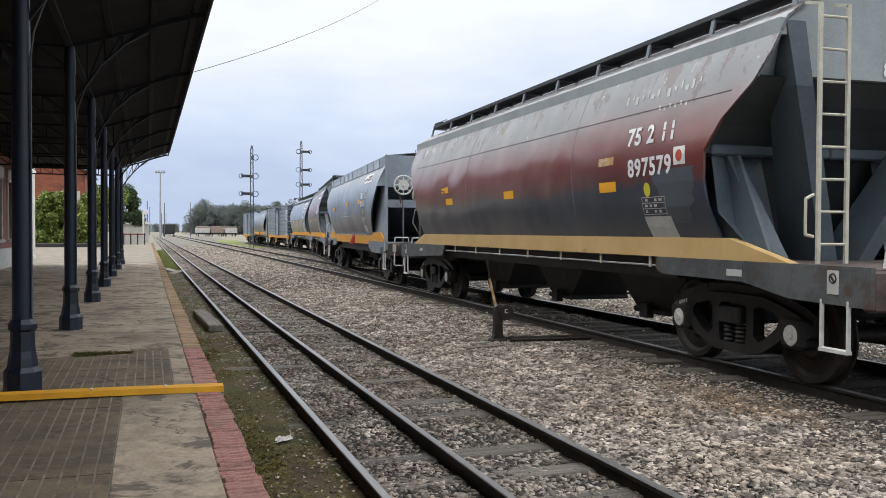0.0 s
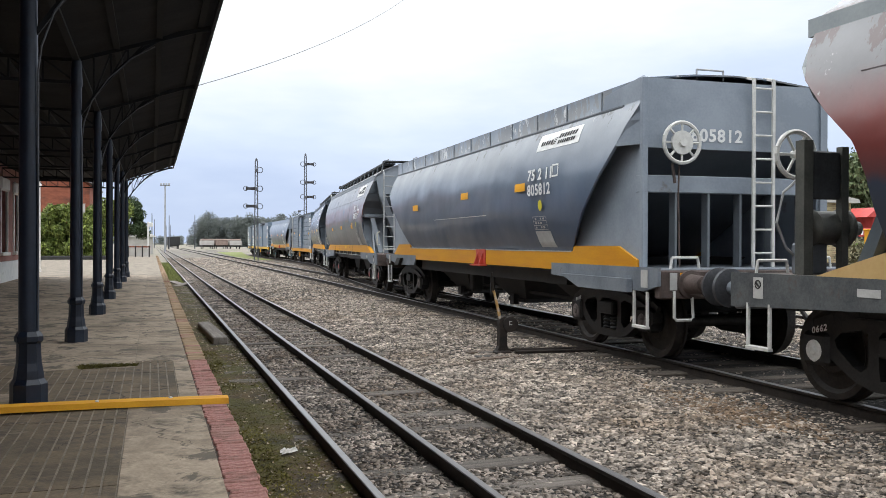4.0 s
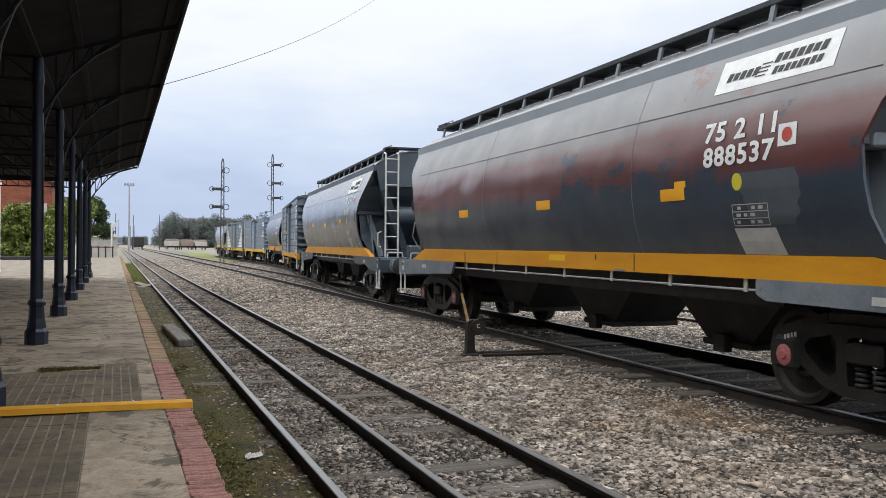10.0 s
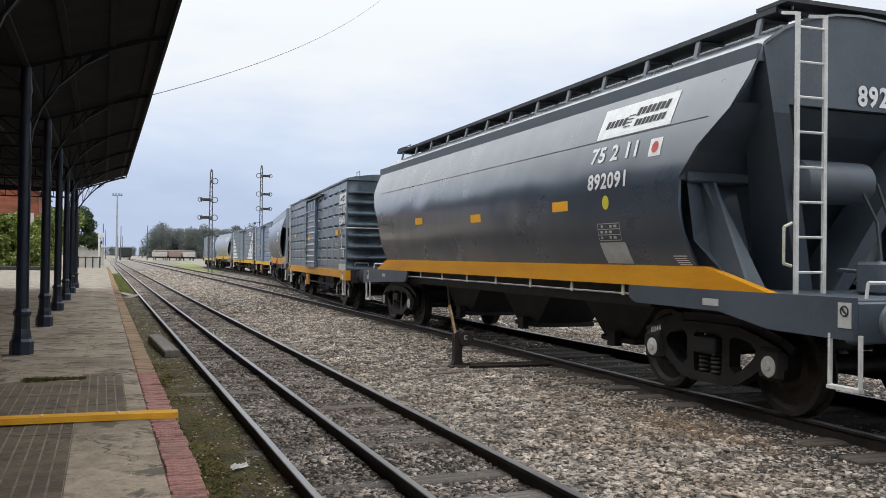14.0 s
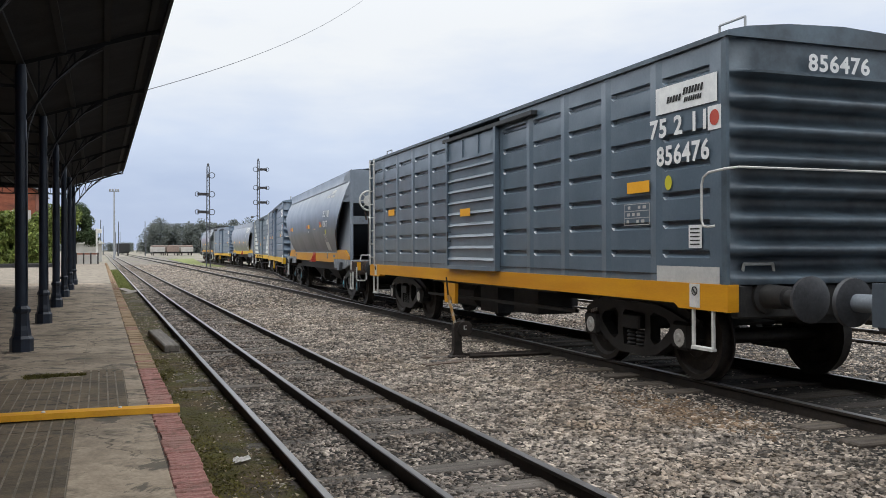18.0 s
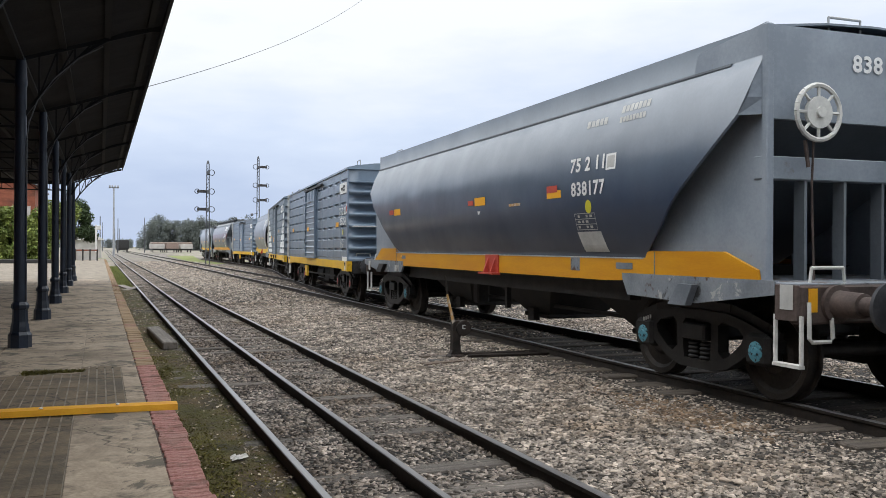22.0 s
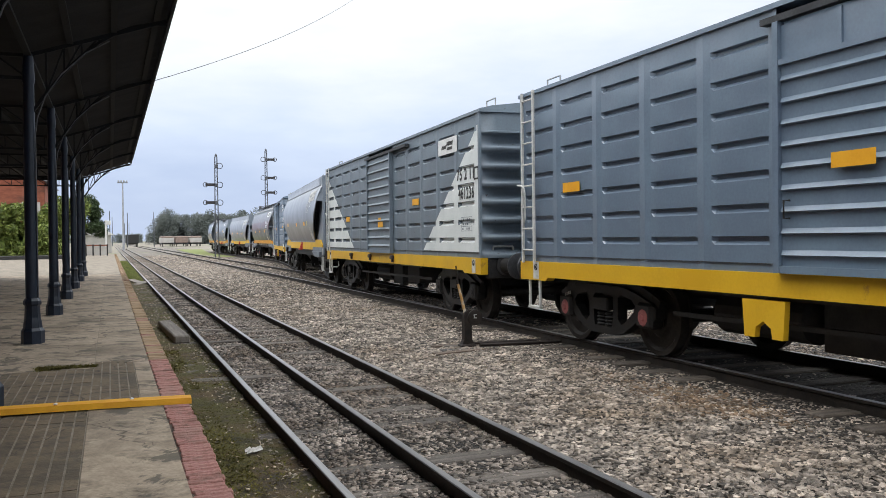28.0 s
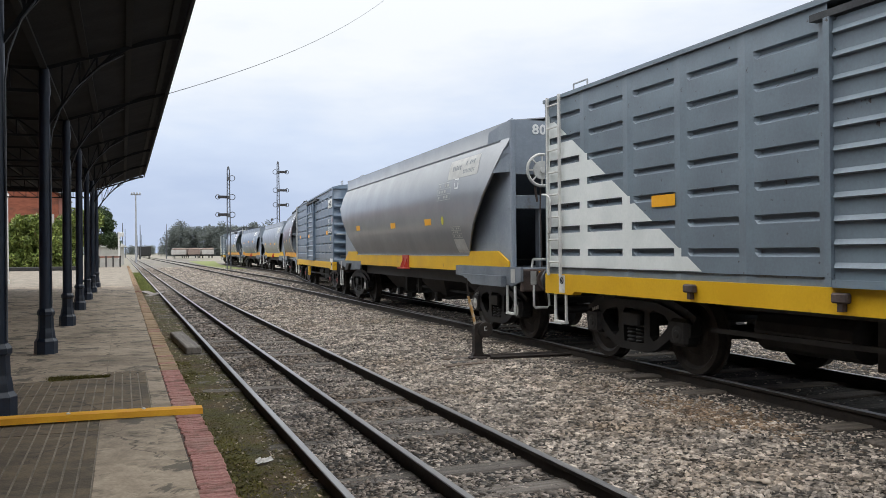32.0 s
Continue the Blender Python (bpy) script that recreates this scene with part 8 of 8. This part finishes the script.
        if e < 0 and body is box_blue:
            gr = cached("grab_end", lambda: Mesh().hose([(-1.3, gd(-0.02), 2.04), (-1.3, gd(-0.1), 2.04), (1.3, gd(-0.1), 2.04), (1.3, gd(-0.02), 2.04)], 0.013, 6).data("grab_rail", white_rail))
        if not triangles or e > 0:
            part("grab_rail", gr, None, wg)
        for s in (-1, 1):
            part("corner_strip", cached(("cs", body_end.name, e, s), lambda: Mesh().box(min(s * 1.425, s * 1.39), max(s * 1.425, s * 1.39), min(e * (L / 2 - 0.02), e * (L / 2 - 0.1)), max(e * (L / 2 - 0.02), e * (L / 2 - 0.1)), 1.12, 3.6).data("corner_strip", body_end)), None, wg)
    for x, y, r in ((-1.47, -f - 0.36, 90), (1.47, f + 0.36, -90)):
        part("ladder", cached("ladderC", lambda: ladder_mesh(2.5, 0.36, 8, False).data("ladder", white_rail)), None, wg).matrix_basis = pose(x, y, 1.1, 0, 0, r)
    for y in (f + 0.4, -f - 0.4):
        part("roof_handle", cached("rh", lambda: Mesh().pipe([(-0.2, 0, 0), (-0.2, 0, 0.13), (0.2, 0, 0.13), (0.2, 0, 0)], 0.013).data("roof_handle", grey_rail)), None, wg).matrix_basis = pose(-1.05, y, 3.69, 0, 0, 90)
    part("under_gear", cached("ugC", lambda: Mesh().box(-0.35, 0.35, f + 0.1, -f - 0.1, 0.7, 1.1).box(-1.25, 1.25, f + 3.9, -f - 3.9, 0.85, 1.0).box(-0.9, -0.3, -1.4, -0.5, 0.45, 0.9).box(0.3, 0.9, 0.6, 1.7, 0.42, 0.9).box(-0.75, -0.1, 0.5, 1.3, 0.34, 0.9).lathe([(1.5, 0.08), (1.56, 0.24), (2.9, 0.24), (2.96, 0.08)], 16, "y", (-0.55, 0, 0.6)).lathe([(2.2, 0.08), (2.26, 0.21), (3.3, 0.21), (3.36, 0.08)], 16, "y", (0.5, 0, 0.6)).cbox(-0.3, 0.2, 1.2, 3.3, 0.5, 0.9, 0.03).beam((-1.1, -3, 0.62), (-1.1, 3.2, 0.58), 0.05, 0.05).data("under_gear", frame_dark)), None, wg)
    half = lambda z: 1.412
    if triangles:
        # white painted wedge over both ends of the side, split round the slots
        for sgn in (1, -1):
            for me in cached(("wedge", sgn), lambda: wedge_meshes(sgn)):
                part("painted_wedge", me, None, wg, "chipped white painted wedge")
    side_marks(wg, L, half, [m for m in marks if not 5.5 < m[1] < 7.75])
    side_marks(wg, L, lambda z: 1.515, [m for m in marks if 5.5 < m[1] < 7.75])
    if triangles:
        for d in (5.5, 7.6, 9.7):
            part("sill_latch", cached("latch", lambda: Mesh().cbox(-1.5, -1.43, -0.09, 0.09, 1.0, 1.09, 0.015).box(-1.48, -1.43, -0.03, 0.03, 0.93, 1.0).data("sill_latch", deck_rust)), None, wg).matrix_basis = pose(0, f + d, 0)
    if end_number:
        end_text(wg, number, -0.07, f - 0.03, 3.34, 0.21)
    if triangles:
        # this wagon's body stands a little taller on the same frame
        up = Matrix.Translation((0, 0, 1.128)) @ Matrix.Diagonal((1, 1, 1.014, 1)) @ Matrix.Translation((0, 0, -1.12))
        for ob in wg.children:
            if ob.name.split(".")[0] not in ("side_sill", "label_plate", "label_disc", "end_beam", "under_gear", "sill_latch"):
                ob.matrix_basis = up @ ob.matrix_basis
    end_gear(wg, L, False, None, dark)
    wheels = build_bogie(wg, f + 2.2, cap) + build_bogie(wg, -f - 1.8, cap)
    return wg, L, wheels


def wedge_meshes(sgn):
    """Paint film lying 4 mm proud of the flat bands between the slots, cut by the slanting line."""
    L = BOX_L
    bands, prev = [], 1.22
    for z in SLOTS:
        bands.append((prev, z - 0.064))
        prev = z + 0.028
    bands.append((prev, 3.43))
    v, fs = [], []
    reach = lambda z: max(0.1, 3.17 * (3.43 - z) / 2.16) if sgn > 0 else max(0.1, 0.5 + 1.65 * (3.13 - z))
    def quad(a, b, z0, z1, c=None, d=None):
        k = len(v)
        c, d = (b if c is None else c), (a if d is None else d)
        ys = [sgn * (-L / 2 + q) for q in (a, b, c, d)]
        v.extend([(-1.416, ys[0], z0), (-1.416, ys[1], z0), (-1.416, ys[2], z1), (-1.416, ys[3], z1)])
        fs.append((k, k + 1, k + 2, k + 3))
    for z0, z1 in bands:
        if z1 > (3.4 if sgn > 0 else 3.15):
            z1 = min(z1, 3.39)
        if z1 - z0 > 0.01:
            quad(0.07, reach(z0), z0, z1, reach(z1), 0.07)
    gaps = [(0.07, 0.3), (1.13, 1.36), (2.2, 2.43), (3.26, 3.5)] if sgn > 0 else [(0.06 + i * 1.072 - 0.12, 0.06 + i * 1.072 + 0.09) for i in range(5)]
    for z in SLOTS:
        for p, q in gaps:
            a, b = p, min(q, reach(z))
            a = max(a, 0.07)
            if b > a + 0.02:
                quad(a, b, z - 0.064, z + 0.03)
    # and into the slots themselves
    starts = [(0.335, 1.11), (1.385, 2.17), (2.4525, 3.24)] if sgn > 0 else []
    for z in SLOTS:
        for a, b in starts:
            b = min(b, reach(z) - 0.02)
            if b < a + 0.12:
                continue
            for (xa, za), (xb, zb) in (((-1.404, z - 0.062), (-1.354, z - 0.021)), ((-1.354, z - 0.021), (-1.354, z + 0.013)), ((-1.354, z + 0.013), (-1.4, z + 0.02))):
                k = len(v)
                v.extend([(xa, -L / 2 + a, za), (xa, -L / 2 + b, za), (xb, -L / 2 + b, zb), (xb, -L / 2 + a, zb)])
                fs.append((k, k + 1, k + 2, k + 3))
    out = []
    for q in fs:
        me = bpy.data.meshes.new("painted_wedge")
        me.from_pydata([v[k] for k in q], [], [(0, 1, 2, 3)])
        me.materials.append(box_white)
        out.append(me)
    return out


def word(d, z, w, h, n):
    """A dark name on a panel, as a row of plain slanted blocks."""
    return [("slant", d + w / 2 - (k + 0.5) * w / n, z, w / n * 0.76, h * (1.0, 0.86, 1.0, 0.92)[k % 4], black_letter) for k in range(n)]


def logo(d, z, w=1.55, h=0.38):
    """A white name board: one dark word low, two stacked beside it, with thin speed lines."""
    m = [("panel", d, z, w, h, letter)] + word(d + 0.27 * w, z - 0.02, w * 0.3, h * 0.25, 5) + word(d - 0.2 * w, z + h * 0.17, w * 0.42, h * 0.26, 7) + word(d - 0.2 * w, z - h * 0.18, w * 0.4, h * 0.22, 8)
    return m + [("panel", d + (0.06 + 0.012 * k) * w, z + h * (0.1 - 0.11 * k), 0.09 * w, 0.012, black_letter) for k in range(4)]


def hopper_marks(num, seven, number, square, oranges, disc, slant, panel=None, hgt=0.185, widths=(1.0, 1.0), dot=False):
    """Stencilled figures and reflector patches by (distance from the front, height)."""
    m = [("text:75 2 11", *seven, widths[0], hgt, letter), ("square", *square, 0.22, 0.19, letter)]
    if dot:
        m[-1] = ("panel", *square, 0.23, 0.2, letter)
        m.append(("disc", *square, 0.13, 0.13, red_mark))
    if num:
        m.append(("text:" + num, *number, widths[1], hgt, letter))
    m += [("panel", d, z, 0.44, 0.13, orange_mark) for d, z in oranges]
    m += [("disc", *disc, 0.15, 0.17, lime_mark), ("slant", *slant, 0.58, 0.25, pale_plate), ("bars", slant[0] + 0.08, slant[1] + 0.25, 0.5, 0.2, pale_plate)]
    if panel:
        m += logo(*panel)
    return m


def box_marks(num, text_mat, seven, number, square, oranges, disc, panel, plate=True, dot=False, low=False):
    wide = 0.96 if low else (1.0 if dot else 0.86)
    m = [("text:75 2 11", *seven, wide, 0.2, text_mat), ("text:" + num, *number, wide * 0.92, 0.205, text_mat)]
    if dot:
        m += [("panel", *square, 0.22, 0.24, letter), ("disc", square[0], square[1], 0.15, 0.16, red_mark)]
    else:
        m.append(("square", *square, 0.2, 0.22, text_mat))
    m += [("panel", d, z, 0.46, 0.13, orange_mark) for d, z in oranges]
    if disc:
        m.append(("disc", *disc, 0.13, 0.16, lime_mark))
    m += [("bars", 0.9 if low else (0.7 if not plate else 1.62), 1.6 if low else (1.7 if not plate else 1.87), 0.52, 0.24, pale_plate if text_mat is letter else deck_grey)]
    if plate and not low:
        m += [("panel", 0.53, 1.6, 0.22, 0.24, letter)] + [("panel", 0.53, 1.68 - 0.04 * k, 0.16, 0.014, black_letter) for k in range(5)]
    m += [("panel", *panel, 1.06, 0.29, letter)] + word(panel[0] + 0.2, panel[1] - 0.01, 0.26, 0.07, 5) + word(panel[0] - 0.13, panel[1] + 0.04, 0.34, 0.075, 7) + word(panel[0] - 0.13, panel[1] - 0.05, 0.3, 0.055, 8)
    if plate:
        m += [("panel", 0.49, 1.16, 0.72, 0.15, letter)] if low else [("panel", 0.68, 1.2, 1.08, 0.18, pale_plate)]
    return m


def build_train():
    """Each wagon with where its front stood before the train rolled."""
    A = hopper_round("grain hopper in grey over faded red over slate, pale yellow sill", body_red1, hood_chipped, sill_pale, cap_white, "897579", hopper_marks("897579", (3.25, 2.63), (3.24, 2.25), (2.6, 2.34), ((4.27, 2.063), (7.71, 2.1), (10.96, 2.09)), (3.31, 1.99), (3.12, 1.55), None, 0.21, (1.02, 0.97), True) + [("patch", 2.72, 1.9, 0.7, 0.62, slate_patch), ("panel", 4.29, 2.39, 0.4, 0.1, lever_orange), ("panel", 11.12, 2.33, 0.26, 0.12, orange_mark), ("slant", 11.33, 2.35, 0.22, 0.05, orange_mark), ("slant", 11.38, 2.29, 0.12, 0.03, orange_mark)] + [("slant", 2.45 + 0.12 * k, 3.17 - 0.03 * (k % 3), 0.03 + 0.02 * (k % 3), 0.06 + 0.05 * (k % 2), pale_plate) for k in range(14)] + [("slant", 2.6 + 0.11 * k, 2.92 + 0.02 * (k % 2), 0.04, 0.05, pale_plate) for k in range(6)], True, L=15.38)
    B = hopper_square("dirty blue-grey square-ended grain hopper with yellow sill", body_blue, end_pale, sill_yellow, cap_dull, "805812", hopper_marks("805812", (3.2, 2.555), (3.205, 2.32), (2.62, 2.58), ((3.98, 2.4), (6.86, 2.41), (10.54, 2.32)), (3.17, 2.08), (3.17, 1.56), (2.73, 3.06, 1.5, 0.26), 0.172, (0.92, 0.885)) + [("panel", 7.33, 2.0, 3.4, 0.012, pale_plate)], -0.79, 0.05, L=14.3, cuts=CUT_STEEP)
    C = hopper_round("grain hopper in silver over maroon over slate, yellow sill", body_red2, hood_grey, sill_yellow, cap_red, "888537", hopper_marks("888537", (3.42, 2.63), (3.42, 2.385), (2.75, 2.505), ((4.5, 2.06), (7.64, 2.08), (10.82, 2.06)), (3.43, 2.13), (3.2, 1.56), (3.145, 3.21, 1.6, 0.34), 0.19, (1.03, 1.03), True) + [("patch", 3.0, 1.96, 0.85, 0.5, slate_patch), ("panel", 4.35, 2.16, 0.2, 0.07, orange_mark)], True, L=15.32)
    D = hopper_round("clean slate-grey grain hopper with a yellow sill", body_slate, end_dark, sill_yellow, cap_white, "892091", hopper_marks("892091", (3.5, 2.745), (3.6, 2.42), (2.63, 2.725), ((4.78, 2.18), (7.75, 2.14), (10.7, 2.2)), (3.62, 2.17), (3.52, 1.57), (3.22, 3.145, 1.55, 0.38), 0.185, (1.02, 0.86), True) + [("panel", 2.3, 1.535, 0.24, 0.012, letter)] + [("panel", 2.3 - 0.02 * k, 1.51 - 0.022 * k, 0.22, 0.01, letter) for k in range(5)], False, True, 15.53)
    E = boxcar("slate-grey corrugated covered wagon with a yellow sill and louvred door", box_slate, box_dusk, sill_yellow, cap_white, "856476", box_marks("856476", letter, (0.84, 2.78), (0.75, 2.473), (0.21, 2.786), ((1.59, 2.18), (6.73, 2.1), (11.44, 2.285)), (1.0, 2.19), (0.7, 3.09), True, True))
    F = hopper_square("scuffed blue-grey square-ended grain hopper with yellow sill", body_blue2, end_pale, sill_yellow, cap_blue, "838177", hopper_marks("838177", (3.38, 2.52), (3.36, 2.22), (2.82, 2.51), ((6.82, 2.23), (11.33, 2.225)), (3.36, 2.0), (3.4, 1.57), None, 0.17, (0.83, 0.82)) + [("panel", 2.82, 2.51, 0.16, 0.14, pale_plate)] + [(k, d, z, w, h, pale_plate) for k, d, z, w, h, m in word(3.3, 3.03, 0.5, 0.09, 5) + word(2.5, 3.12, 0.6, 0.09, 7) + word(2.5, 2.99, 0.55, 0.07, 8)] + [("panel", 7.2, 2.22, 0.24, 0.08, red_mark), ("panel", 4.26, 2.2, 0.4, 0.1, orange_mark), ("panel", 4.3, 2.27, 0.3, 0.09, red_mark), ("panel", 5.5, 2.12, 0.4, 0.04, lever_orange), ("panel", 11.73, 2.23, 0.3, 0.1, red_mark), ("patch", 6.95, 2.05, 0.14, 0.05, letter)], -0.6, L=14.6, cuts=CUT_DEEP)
    G = boxcar("blue-grey corrugated covered wagon with a bright yellow sill", box_blue, box_blue, sill_yellow2, cap_red, "855254", box_marks("855254", letter, (0.765, 2.457), (0.75, 2.188), (0.194, 2.517), ((1.645, 2.123), (6.8, 2.09), (11.65, 2.14)), (0.74, 1.9), (0.725, 3.09), True, True, True))
    H = boxcar("grey corrugated covered wagon with chipped white painted wedges", box_grey, box_grey, sill_yellow2, frame_dark, "461236", box_marks("461236", black_letter, (0.74, 2.56), (0.7, 2.23), (0.2, 2.55), ((3.76, 2.21), (6.29, 1.79), (10.25, 2.0)), None, (1.69, 3.15), False) + [("panel", 6.35, 1.92, 0.24, 0.06, orange_mark)], True, False)
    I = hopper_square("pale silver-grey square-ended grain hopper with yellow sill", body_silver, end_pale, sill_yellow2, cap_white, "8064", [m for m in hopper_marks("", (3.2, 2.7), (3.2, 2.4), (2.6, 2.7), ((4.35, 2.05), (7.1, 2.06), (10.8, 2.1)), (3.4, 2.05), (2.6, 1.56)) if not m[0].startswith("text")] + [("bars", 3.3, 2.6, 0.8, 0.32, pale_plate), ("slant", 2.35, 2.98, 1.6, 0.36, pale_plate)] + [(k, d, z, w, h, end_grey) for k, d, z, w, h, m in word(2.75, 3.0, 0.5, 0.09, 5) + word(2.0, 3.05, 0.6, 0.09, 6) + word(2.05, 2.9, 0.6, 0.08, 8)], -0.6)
    fronts = [(A, 5.5), (B, 22.3), (C, 37.92), (D, 54.77), (E, 71.96), (F, 86.73), (G, 102.87), (H, 117.64), (I, 131.74)]
    far = []
    at = 131.74 + 14.4 + 1.35
    for src in (G, C, I, B, D, H, I, B):
        ob, L, _ = src
        cp = copy_thing(ob, pose(0, 0, 0))
        wh = [o for o in cp.children_recursive if o.name.startswith("wheelset")]
        far.append(((cp, L, wh), at))
        at += L + 1.35
    return fronts, far


NEAR, FAR = build_train()
build_platform()


def motions():
    """The train rolls past; the wheels of the wagons that pass near turn with it."""
    for (ob, L, wheels), c in NEAR + FAR:
        walk(ob, [(t, wagon_pose(c, L, t)) for t in np.arange(0, 32.5, 1.0)])
    steps = [i * 0.16 for i in range(201)]
    for (ob, L, wheels), c in NEAR:
        for w in wheels:
            x, y, z = w.location
            walk(w, [(t, pose(x, y, z, math.degrees(rolled(t) / 0.46) % 360, 0, 0)) for t in steps])


motions()
